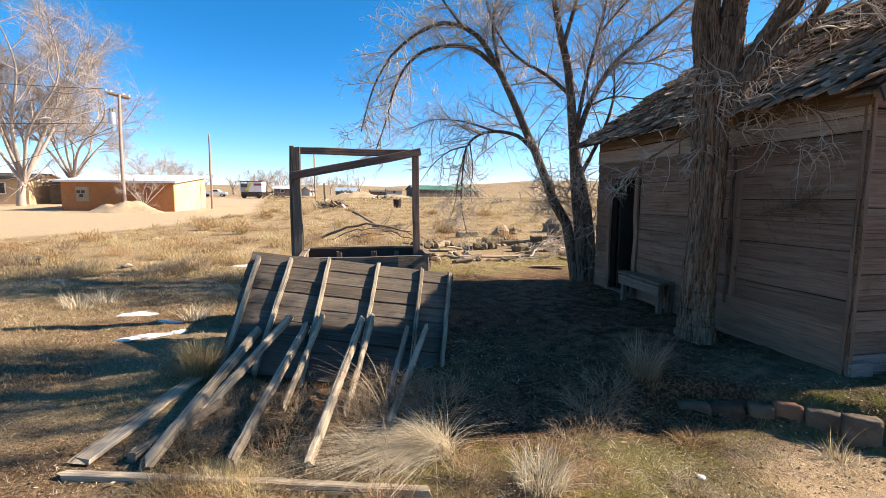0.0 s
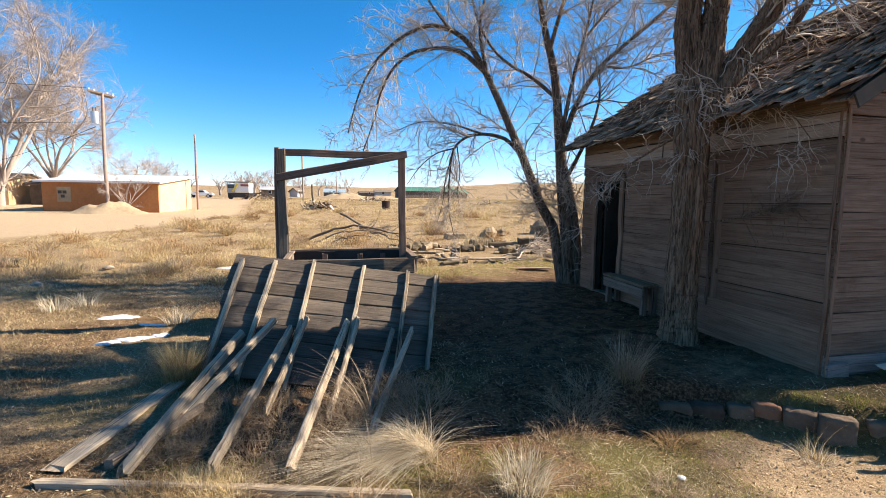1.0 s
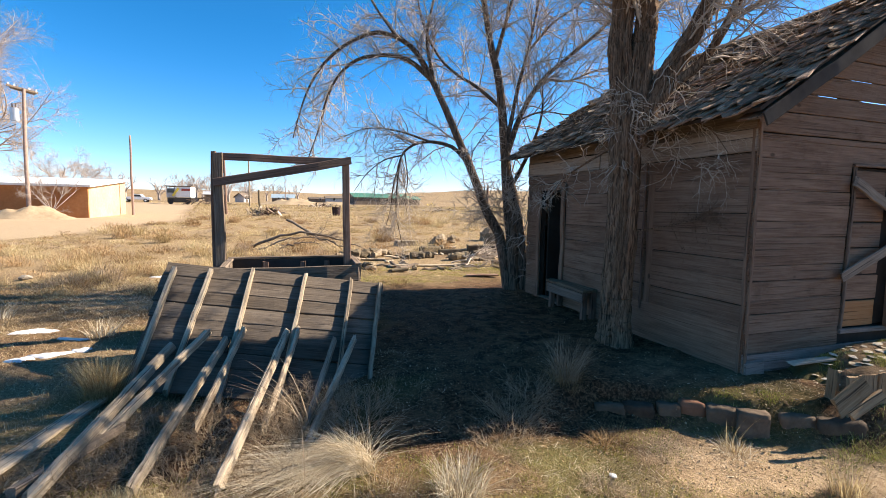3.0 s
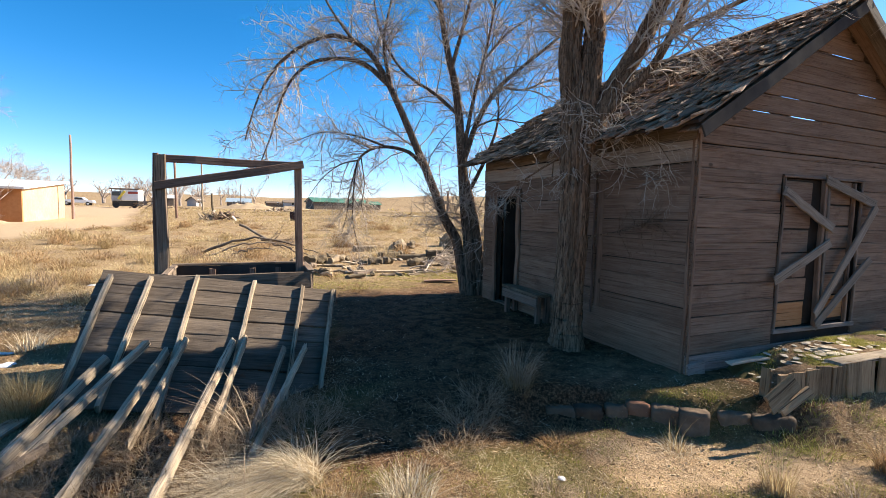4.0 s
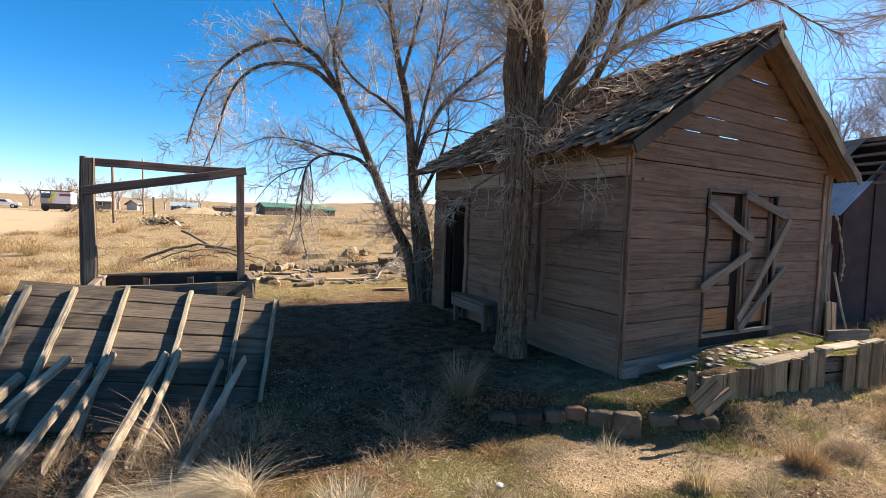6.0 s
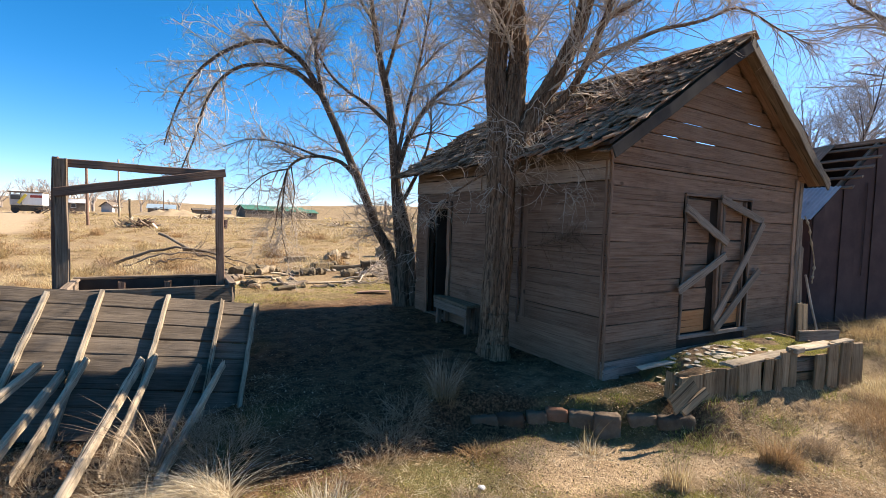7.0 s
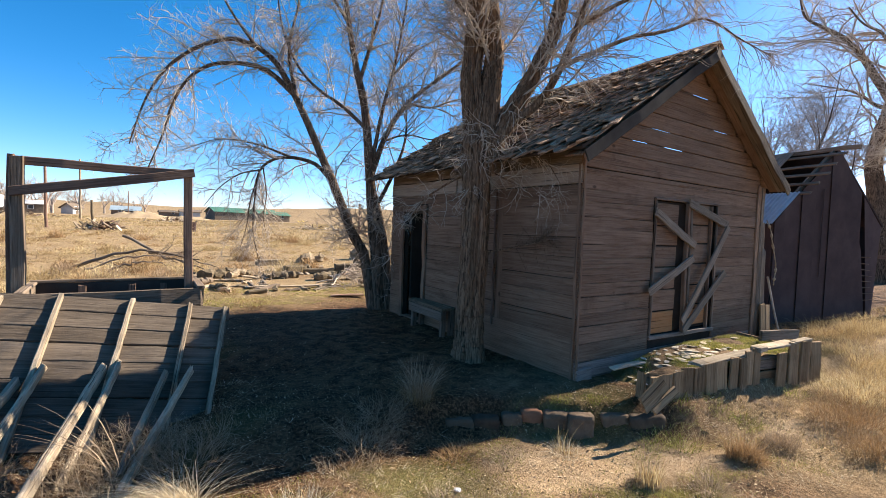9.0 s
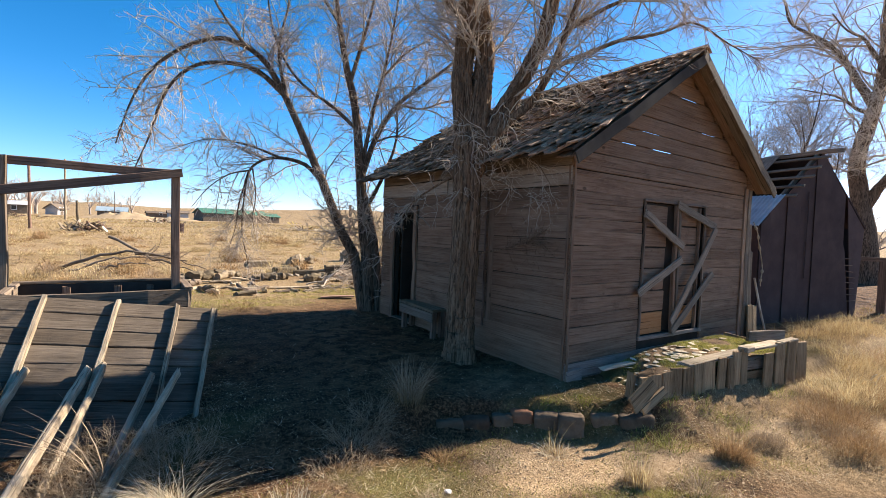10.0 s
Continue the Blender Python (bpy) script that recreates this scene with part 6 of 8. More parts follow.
def build_power_pole():
    b = (-15.47, 34.6, gz(-15.47, 34.6) - 0.2)
    t = thing("power_pole", "tall wooden power pole with a crossarm and a grey transformer", "power pole", at=b)
    t.scale = (0.796, 0.796, 0.796)
    H = 10.0
    V, F = tubes(spline([(0, 0, 0), (-0.02, 0, H * 0.5), (0.10, 0, H)], 14)[None], np.linspace(0.16, 0.11, 14)[None], 12)
    part("pole", fast_mesh("pole", V, F, M_POLE, True), t)
    board("crossarm", (-0.72, -0.5, H + 0.10), (0.78, 0.5, H - 0.16), 0.14, 0.16, M_GREYWOOD, t)
    board("crossarm", (-0.62, -0.3, H - 0.02), (0.6, 0.5, H - 0.26), 0.12, 0.14, M_GREYWOOD, t)
    for k in (-0.66, -0.38, 0.36, 0.7):
        bm = bmesh.new()
        bmesh.ops.create_cone(bm, cap_ends=True, segments=10, radius1=0.06, radius2=0.04, depth=0.2, matrix=pose(k, 0.6 * k, H + 0.10 - 0.17 * k))
        part("insulator", bm_mesh("insulator", bm, M_WHITE), t)
    bm = bmesh.new()
    bmesh.ops.create_cone(bm, cap_ends=True, segments=20, radius1=0.28, radius2=0.28, depth=1.0, matrix=pose(-0.46, -0.2, H - 2.0))
    bmesh.ops.bevel(bm, geom=[e for e in bm.edges if e.is_boundary or e.calc_face_angle(0) > 1], offset=0.05, segments=2, affect="EDGES")
    tr = part("transformer", bm_mesh("transformer", bm, M_STEEL), t, None, "grey steel transformer can")
    for k in (-0.58, -0.36):
        bm = bmesh.new()
        bmesh.ops.create_cone(bm, cap_ends=True, segments=8, radius1=0.05, radius2=0.04, depth=0.4, matrix=pose(k, -0.2, H - 1.35))
        part("bushing", bm_mesh("bushing", bm, M_BROWNWALL), tr)


build_power_pole()
round_post("utility_pole", "thin wooden utility pole at the corner of the orange building", "utility pole", (-12.05, 42.3, gz(-12, 42.3) - 0.2), (-12.08, 42.3, 6.8), 0.10, 0.07, M_POLE)
round_post("utility_pole", "dark thin pole standing in the field", "utility pole", (-5.8, 46.8, 0.5), (-5.9, 46.8, 5.6), 0.11, 0.09, M_POSTWOOD, "poles in the field", 2)
round_post("utility_pole", "pale wooden pole far across the field", "utility pole", (-6.6, 85.9, 1.1), (-6.7, 85.9, 10.0), 0.16, 0.11, M_LOG, "poles in the field", 3)
round_post("utility_pole", "thin pole among the far yards", "utility pole", (-1.0, 120, 1.6), (-1.0, 120, 7.5), 0.10, 0.08, M_POSTWOOD, "poles in the field", 4)
round_post("field_post", "short old post beside a scrap pile", "post", (-2.9, 47.2, 0.4), (-3.0, 47.2, 3.0), 0.11, 0.09, M_DARKLOG, "posts in the field", 5)
round_post("field_post", "slim dark post in the dry field", "post", (13.8, 31.4, 0.35), (13.8, 31.4, 3.3), 0.09, 0.08, M_POSTWOOD, "posts in the field", 6)


def wire(a, b, sag, name="power_line"):
    cu = bpy.data.curves.new(name, "CURVE")
    cu.dimensions = "3D"
    cu.bevel_depth = 0.014
    cu.materials.append(M_RUBBER)
    sp = cu.splines.new("POLY")
    sp.points.add(15)
    for k, p in enumerate(sp.points):
        s = k / 15
        q = Vector(a).lerp(Vector(b), s)
        p.co = (q.x, q.y, q.z - 4 * sag * s * (1 - s), 1)
    tagged(new(name, cu), "thin dark power line running from the pole", "power line", "power lines")


wire((-16.1, 34.2, 8.5), (-52, 34, 12), 1.0)
wire((-15.9, 34.4, 6.4), (-45, 34, 7.5), 0.8)
wire((-15.8, 34.4, 6.1), (-33, 46, 3.2), 0.4)


# heap of dirt and scrap piles
def heap(name, label, cat, x, y, rx, ry, h, mat, seed):
    n, m = 36, 14
    V = []
    for j in range(m):
        s = j / (m - 1)
        for i in range(n):
            a = 2 * math.pi * i / n
            V.append((x + rx * s * math.cos(a), y + ry * s * math.sin(a), s))
    V = np.array(V)
    nz = vnoise(V[:, 0] * 1.7, V[:, 1] * 1.7, seed, 4)
    prof = np.cos(np.clip(V[:, 2], 0, 1) * math.pi / 2) ** 1.5
    V[:, 2] = ground_z(V[:, 0], V[:, 1]) - 0.12 + h * prof * (0.55 + 0.9 * nz)
    F = []
    for j in range(m - 1):
        for i in range(n):
            F.append((j * n + i, j * n + (i + 1) % n, (j + 1) * n + (i + 1) % n, (j + 1) * n + i))
    V[:, 0] -= x
    V[:, 1] -= y
    ob = new(name, fast_mesh(name, V, F, mat, True))
    ob.location = (x, y, 0)
    return tagged(ob, label, cat)


heap("dirt_mound", "low heap of tan dirt in front of the orange building", "dirt pile", -14.9, 33.4, 2.9, 1.5, 0.85, M_DIRT, 71)
heap("dirt_mound", "long low bank of straw-coloured dirt across the field", "dirt pile", 0.5, 110.0, 9.0, 3.0, 1.5, M_DIRT, 72)
heap("dirt_mound", "low bank of dry dirt near the far houses", "dirt pile", 10.5, 118.0, 6.0, 2.5, 1.0, M_DIRT, 73)


def scrap_pile(name, label, x, y, w, count, seed, mats):
    rng = random.Random(seed)
    t = thing(name, label, "scrap pile", at=(x, y, gz(x, y)))
    for k in range(count):
        px, py = rng.gauss(0, w * 0.4), rng.gauss(0, w * 0.25)
        L = rng.uniform(0.25, 0.9)
        a = rng.uniform(0, 6.28)
        up = rng.uniform(0.0, 0.5)
        z = max(0.03, 0.5 - 0.3 * abs(px) / w) * rng.random()
        p0 = Vector((px, py, z))
        board("scrap_piece", p0, p0 + Vector((math.cos(a) * L, math.sin(a) * L, up)), rng.uniform(0.06, 0.22), rng.uniform(0.03, 0.10), rng.choice(mats), t, (0.2, -0.6, 1), wob=0.02, rag=0.05)


scrap_pile("scrap_pile", "low pile of grey scrap and timber at the post", -2.1, 43.6, 1.6, 60, 81, [M_GREYWOOD, M_SHARD, M_POSTWOOD, M_DARKLOG, M_LOG])
scrap_pile("scrap_pile", "scattered scrap and timber near the far yards", 5.5, 88.0, 4.5, 70, 82, [M_GREYWOOD, M_POSTWOOD, M_SHARD, M_DARKLOG])
scrap_pile("scrap_pile", "scattered pale and purple-grey scrap in the dry field", 20.8, 64.0, 2.5, 26, 83, [M_GREYWOOD, M_SHARD, M_DARKLOG])
scrap_pile("scrap_pile", "collapsed grey timber near the far yards", -13.0, 92.0, 3.2, 34, 84, [M_GREYWOOD, M_POSTWOOD, M_LOG])
scrap_pile("scrap_pile", "collapsed timber beside the green-roofed house", 45.0, 148.0, 3.5, 26, 85, [M_LOG, M_POSTWOOD, M_YELLOW])


def build_drum():
    bm = bmesh.new()
    bmesh.ops.create_cone(bm, cap_ends=True, segments=20, radius1=0.36, radius2=0.42, depth=0.85, matrix=pose(0, 0, 0.42))
    bmesh.ops.inset_region(bm, faces=[f for f in bm.faces if f.normal.z > 0.9], thickness=0.04, depth=-0.06)
    bmesh.ops.bevel(bm, geom=[e for e in bm.edges if e.calc_length() < 0.16], offset=0.01, segments=1, affect="EDGES")
    ob = new("rusty_drum", bm_mesh("rusty_drum", bm, M_RUST))
    ob.location = (4.1, 45.6, gz(4.1, 45.6))
    tagged(ob, "dark rusty open drum standing in the dry field", "drum")


build_drum()


# ---------------------------------------------------------------- logs, stumps and brush behind the well
def log_mesh(name, L, r, mat, seed, bark=None):
    """A cut log along x with rough ends."""
    rng = np.random.default_rng(seed)
    n, sd_ = 8, 14
    x = np.linspace(0, L, n)
    p = np.column_stack([x, 0.03 * rng.normal(size=n), 0.02 * rng.normal(size=n)])
    V, F = tubes(p[None], (r * (1 + 0.08 * rng.normal(size=n)))[None], sd_)
    V = V + rng.normal(0, r * 0.04, V.shape)
    V = np.vstack([V, p[:1], p[-1:]])
    caps = [(len(V) - 2, (k + 1) % sd_, k, k) for k in range(sd_)] + [(len(V) - 1, (n - 1) * sd_ + k, (n - 1) * sd_ + (k + 1) % sd_, (n - 1) * sd_ + (k + 1) % sd_) for k in range(sd_)]
    me = bpy.data.meshes.new(name)
    faces = [tuple(int(i) for i in f) for f in F] + [tuple(int(i) for i in f[:3]) for f in caps]
    me.from_pydata([tuple(v) for v in V], [], faces)
    me.materials.append(mat)
    return me


def log(name, label, cat, x, y, L, r, rot, mat, seed, tilt=0.0, group=""):
    m = pose(x, y, gz(x, y) + r * 0.8, 0, -tilt, rot)
    return tagged(part(name, log_mesh(name, L, r, mat, seed), None, m), label, cat, group)


def stump(x, y, r, h, mat, seed, label):
    m = pose(x, y, gz(x, y) - 0.05, 0, -90, 0)
    return tagged(part("tree_stump", log_mesh("tree_stump", h, r, mat, seed), None, m), label, "stump", "cut stumps")


stump(5.1, 16.3, 0.32, 0.18, M_LOG, 1, "low pale sawn stump in the grass")
stump(7.0, 15.4, 0.32, 0.34, M_DARKLOG, 2, "short dark sawn stump in the grass")
stump(7.7, 17.3, 0.38, 0.46, M_LOG, 3, "gnarled grey stump with a pale top")
stump(5.75, 16.6, 0.18, 0.24, M_LOG, 4, "small pale sawn stump in the grass")


def timber(x, y, L, w, h, rot, mat, label, tilt=0.0):
    """A squared old timber with split, worn edges."""
    a = radians(rot)
    z = gz(x, y) + h / 2 - 0.02
    tagged(board("old_tie", (x, y, z), (x + L * math.cos(a), y + L * math.sin(a), z + tilt), w, h, mat, None, wob=0.007, rag=0.05, cham=0.03, seg=0.15), label, "timber", "old timbers")


timber(4.95, 12.9, 1.95, 0.24, 0.32, -14, M_DARKLOG, "long dark squared timber lying by the stumps")
timber(5.0, 12.45, 1.3, 0.2, 0.18, -8, M_DARKLOG, "dark squared timber sunk in the weeds")
timber(3.55, 13.1, 0.6, 0.26, 0.26, 15, M_DARKLOG, "short dark block of timber in the weeds")
timber(4.0, 13.2, 1.0, 0.16, 0.15, -22, M_DARKLOG, "dark timber slanting off a block", 0.06)
timber(4.7, 14.9, 0.75, 0.3, 0.3, 70, M_DARKLOG, "dark block of timber on the dry ground")
timber(3.3, 15.6, 0.8, 0.3, 0.24, 4, M_LOG, "pale-topped timber in the dry grass")
log("fallen_log", "short rotten log on the dry ground", "log", 1.3, 12.4, 0.55, 0.13, 25, M_DARKLOG, 21, group="fallen logs")
log("fallen_log", "grey rotten log on the dry ground", "log", 1.9, 12.5, 0.7, 0.10, 40, M_LOG, 22, group="fallen logs")
log("fallen_log", "dark rotten log on the dry ground", "log", 2.9, 11.9, 0.7, 0.10, 10, M_DARKLOG, 23, group="fallen logs")
log("fallen_log", "short dark log on the dry ground", "log", 3.9, 11.4, 0.5, 0.12, 8, M_DARKLOG, 24, group="fallen logs")
timber(4.5, 11.9, 0.9, 0.12, 0.1, -30, M_LOG, "thin grey timber on the dry ground")
tagged(board("long_plank", (2.0, 10.45, gz(2.0, 10.4) + 0.03), (4.1, 10.25, gz(4.1, 10.2) + 0.03), 0.16, 0.035, M_RIB, None, wob=0.01, rag=0.05), "long pale plank lying on the grass", "plank")
tagged(board("old_board", (3.35, 8.75, gz(3.3, 8.7) + 0.03), (4.0, 8.55, gz(4, 8.5) + 0.05), 0.14, 0.03, M_OLDPLY, None, rag=0.03), "reddish broken board lying by the tree", "board")
tagged(board("old_board", (1.4, 12.0, gz(1.4, 12.0) + 0.03), (2.1, 11.7, gz(2.1, 11.7) + 0.04), 0.12, 0.03, M_RIB, None, rag=0.03), "pale weathered board on the dry ground", "board")
log("rusty_log", "dark weathered log among dry weeds", "log", -7.6, 10.3, 0.9, 0.10, 5, M_DARKLOG, 13)


def brush_pile(name, label, x, y, spans, seed, twigs, mat):
    rng = np.random.default_rng(seed)
    t = thing(name, label, "brush pile", at=(x, y, gz(x, y)))
    P, R = [], []
    for (a, b, sag, r) in spans:
        q = spline([a, ((a[0] + b[0]) / 2, (a[1] + b[1]) / 2, (a[2] + b[2]) / 2 + sag), b], 12)
        q[1:-1] += rng.normal(0, 0.025, (10, 3))
        P.append(q)
        R.append(np.linspace(r, r * 0.35, 12))
    P, R = np.stack(P), np.stack(R)
    for q, r in zip(P, R):
        V, F = tubes(q[None], r[None], 7)
        part("branch", fast_mesh("branch", V, F, mat, True), t)
    P2, R2 = sprout(rng, P, R, twigs, 0.2, (0.2, 0.8), (25, 70), 6, 0.0, 0.15, 0.012)
    P3, R3 = sprout(rng, P2, R2, twigs * 4, 0.1, (0.1, 0.35), (25, 60), 5, 0.0, 0.18, 0.005)
    V, F = tubes(P2, R2, 4)
    V3, F3 = tubes(P3, R3, 3)
    part("crown", fast_mesh("crown", np.vstack([V, V3]), np.vstack([F, F3 + len(V)]), mat, True), t)


brush_pile("brush_pile", "tangle of bare fallen branches in the dry grass", 0.2, 13.8, [((-1.9, 1.0, 0.05), (1.2, 0.2, 0.35), 0.35, 0.05), ((-0.6, 1.4, 0.95), (1.3, -0.1, 0.1), -0.1, 0.045), ((-1.4, 0.4, 0.1), (0.6, 0.3, 0.45), 0.15, 0.03),
           ((0.0, 0.8, 0.5), (1.6, 0.1, 0.15), 0.1, 0.035), ((-0.9, 0.2, 0.05), (0.3, -0.2, 0.3), 0.12, 0.03)], 91, 36, M_BRANCH)
brush_pile("brush_pile", "heap of grey sticks near the leaning tree", 4.2, 10.2, [((-0.9, -0.5, 0.03), (0.6, -0.6, 0.05), 0.03, 0.015), ((-0.6, 0.3, 0.05), (0.7, 0.1, 0.3), 0.1, 0.02), ((-0.4, -0.2, 0.05), (0.5, 0.5, 0.35), 0.1, 0.02), ((-0.2, 0.5, 0.2), (0.6, -0.3, 0.1), 0.1, 0.018), ((0.1, 0.2, 0.4), (0.9, -0.4, 0.02), 0.0, 0.02)], 92, 60, M_TWIG)


brush_pile("brush_pile", "heap of grey brush beside the old trailer", -14.9, 90.0, [((-2.8, 0.3, 0.1), (0.5, 0.2, 1.2), 0.4, 0.08), ((-1.5, 0.2, 0.1), (2.2, 0.3, 0.9), 0.8, 0.08), ((-0.5, -0.3, 0.1), (2.8, 0.1, 0.3), 0.9, 0.07), ((-2.2, 0.1, 0.9), (1.2, -0.2, 0.2), 0.3, 0.06),
           ((-1.8, -0.2, 0.2), (0.9, 0.4, 1.5), 0.3, 0.07), ((0.2, 0.2, 1.3), (2.6, -0.1, 0.2), 0.2, 0.06)], 95, 110, M_BARK2)


# snow left in the shade
def snow_patch(x, y, rx, ry, seed):
    n = 40
    a = np.linspace(0, 2 * np.pi, n, endpoint=False)
    V = []
    for s in (0.0, 0.4, 0.75, 1.0):
        k = s * (0.25 + 1.5 * vnoise(np.cos(a) * 2.6 + seed * 3, np.sin(a) * 2.6, seed, 3))
        px, py = x + rx * k * np.cos(a), y + ry * k * np.sin(a)
        V.append(np.column_stack([px, py, ground_z(px, py) + 0.016 * (1 - s ** 4) + 0.006 - 0.03 * (s == 1.0)]))
    V = np.concatenate(V)
    F = [(j * n + i, j * n + (i + 1) % n, (j + 1) * n + (i + 1) % n, (j + 1) * n + i) for j in range(3) for i in range(n)]
    V -= np.array([x, y, 0])
    ob = new("snow_patch", fast_mesh("snow_patch", V, F, M_SNOW, True))
    ob.location = (x, y, 0)
    tagged(ob, "small leftover patch of melting snow on the dirt", "snow", "snow patches")


for k, (x, y, rx, ry) in enumerate([(-3.18, 5.92, 0.24, 0.12), (-2.66, 4.93, 0.20, 0.07), (-2.40, 5.0, 0.11, 0.06), (-2.86, 4.84, 0.13, 0.08), (-2.7, 9.8, 0.25, 0.16), (-2.62, 5.42, 0.16, 0.05)]):
    snow_patch(x, y, rx, ry, 11 + k)
rr = random.Random(5)
scatter_chips("field_rock", "pale rock in the dry weeds", "rock", [(-4.9, 9.7, gz(-4.9, 9.7) + 0.05), (-3.9, 10.1, gz(-3.9, 10.1) + 0.06), (-5.3, 8.2, gz(-5.3, 8.2) + 0.03)] + [(rr.uniform(0.8, 5.0), rr.uniform(9.0, 13.2), 0) for _ in range(6)], 0.075, M_ROCK, 0.5, 15, "rocks in the weeds")
for o in scene.objects:
    if o.name.startswith("field_rock") and o.location.z == 0:
        o.location.z = gz(o.location.x, o.location.y) + 0.03
rr = random.Random(16)
spots = []
for _ in range(70):
    x, y = rr.uniform(0.9, 6.2), rr.uniform(9.6, 14.6)
    if not (3.6 < x and y < 7.4):
        spots.append((x, y, gz(x, y) + 0.02))
for k, (x, y, z) in enumerate(spots):
    mt = (M_LOG, M_DARKLOG, M_RIB, M_DARKLOG, M_GREYWOOD)[k % 5]
    L, a = rr.uniform(0.18, 0.6), rr.uniform(0, math.pi)
    if k % 3:
        tagged(board("wood_chunk", (x, y, z), (x + L * math.cos(a), y + L * math.sin(a), z + rr.uniform(-0.01, 0.07)), rr.uniform(0.06, 0.16), rr.uniform(0.03, 0.09), mt, None, (rr.uniform(-0.4, 0.4), rr.uniform(-0.6, 0.2), 1), wob=0.012, rag=0.05, cham=0.02, seg=0.1),
               "broken chunk of old wood on the dry ground", "wood", "wood chunks")
    else:
        log("wood_chunk", "short rotten piece of log on the dry ground", "wood", x, y, L * 0.8, rr.uniform(0.04, 0.09), math.degrees(a), mt, 900 + k, group="wood chunks")
rr = random.Random(6)
pts = []
for _ in range(24):
    x, y = rr.uniform(-2.5, 5.2), rr.uniform(0.9, 3.4)
    pts.append((x, y, gz(x, y) + 0.004))
scatter_chips("pebble", "small pebble on the trodden dirt", "pebble", pts, 0.008, M_ROCK, 0.6, 25, "pebbles")
scatter_chips("white_scrap", "small white scrap lying in the grass", "scrap", [(1.76, 1.89, gz(1.76, 1.89) + 0.02)], 0.028, M_SNOW, 0.3, 35, "white scraps")
for k, (x, y) in enumerate([(7.50, 0.92), (7.46, 0.85)]):
    tagged(board("garden_stake", (x, y, gz(x, y) + 0.0), (x + 0.02, y - 0.05, gz(x, y) + 0.13), 0.035, 0.015, M_WHITE, None, (0, -1, 0)), "short white stake standing in the dry grass", "stake", "white stakes")


# ---------------------------------------------------------------- grass and weeds
def blades(rng, base, h, az, lean, width, segs, tint):
    """Curved tapering blades: returns verts, triangles and a tint for each vertex."""
    N = len(h)
    dirv = np.column_stack([np.cos(az), np.sin(az), np.zeros(N)])
    tw = az + np.pi / 2 + rng.normal(0, 0.7, N)
    side = np.column_stack([np.cos(tw), np.sin(tw), np.zeros(N)])
    V, T = [], []
    for s in range(segs + 1):
        t = s / segs
        c = base + np.array([0, 0, 1.0]) * (h * (t - 0.35 * np.clip(lean, 0, 1.6) * t * t))[:, None] + dirv * (h * lean * t ** 1.7)[:, None]
        if s < segs:
            w = (width * (1 - 0.75 * t) / 2)[:, None]
            V += [c - side * w, c + side * w]
            T += [tint, tint]
        else:
            V.append(c)
            T.append(tint)
    k = 2 * segs + 1
    V = np.stack(V, axis=1).reshape(-1, 3)
    T = np.stack(T, axis=1).reshape(-1)
    F = []
    o = np.arange(N) * k
    for s in range(segs - 1):
        a = o + 2 * s
        F += [np.column_stack([a, a + 1, a + 3]), np.column_stack([a, a + 3, a + 2])]
    a = o + 2 * (segs - 1)
    F.append(np.column_stack([a, a + 1, a + 2]))
    return V, np.concatenate(F), np.clip(T, 0, 1)


def dome_blades(rng, x, y, R, H, n, width, tint, segs=2):
    """Fine crooked sprigs that fill a low dome: base points and blades for one scrub bush."""
    d = rng.normal(0, 1, (n, 3))
    d[:, 2] = np.abs(d[:, 2])
    d /= np.linalg.norm(d, axis=1, keepdims=True)
    u = (rng.uniform(0, 1, n) ** 0.45)[:, None]
    lump = (0.7 + 0.6 * vnoise(d[:, 0] * 2 + x, d[:, 1] * 2 + y, 7, 2))[:, None]
    base = d * u * lump * np.array([R, R, H]) * 0.85
    base[:, 2] += ground_z(x + base[:, 0], y + base[:, 1]) - 0.02
    az = np.arctan2(d[:, 1], d[:, 0]) + rng.normal(0, 0.9, n)
    lean = np.abs(rng.normal(0.9, 0.6, n))
    t = np.clip(tint + rng.normal(0, 0.2, n), 0, 1)
    return blades(rng, base, H * rng.uniform(0.2, 0.5, n), az, lean, width * rng.uniform(0.6, 1.3, n), segs, t)


def scrub_bush(x, y, R, H, n, width, mat, seed, label="rounded dry weed bush in the field", group="dry weed bushes", segs=2):
    rng = np.random.default_rng(seed)
    V, F, T = dome_blades(rng, x, y, R, H, n, width, rng.uniform(0.2, 0.8), segs)
    ob = new("dry_bush", fast_mesh("dry_bush", V, F, mat, False, {"tint": T}))
    ob.location = (x, y, 0)
    tagged(ob, label, "weed", group)


def scrub_cover(name, label, spots, mat, seed):
    """Countless low scrub domes: (x, y, radius, height) each."""
    rng = np.random.default_rng(seed)
    VV, FF, TT, off = [], [], [], 0
    for x, y, R, H in spots:
        d = math.hypot(x, y)
        V, F, T = dome_blades(rng, x, y, R, H, int(110 + 900 / d), 0.004 + 0.0006 * d, rng.uniform(0.15, 0.85), 1)
        VV.append(V + np.array([x, y, 0]))
        FF.append(F + off)
        TT.append(T)
        off += len(V)
    tagged(new(name, fast_mesh(name, np.concatenate(VV), np.concatenate(FF), mat, False, {"tint": np.concatenate(TT)})), label, "scrub", kind="stuff")


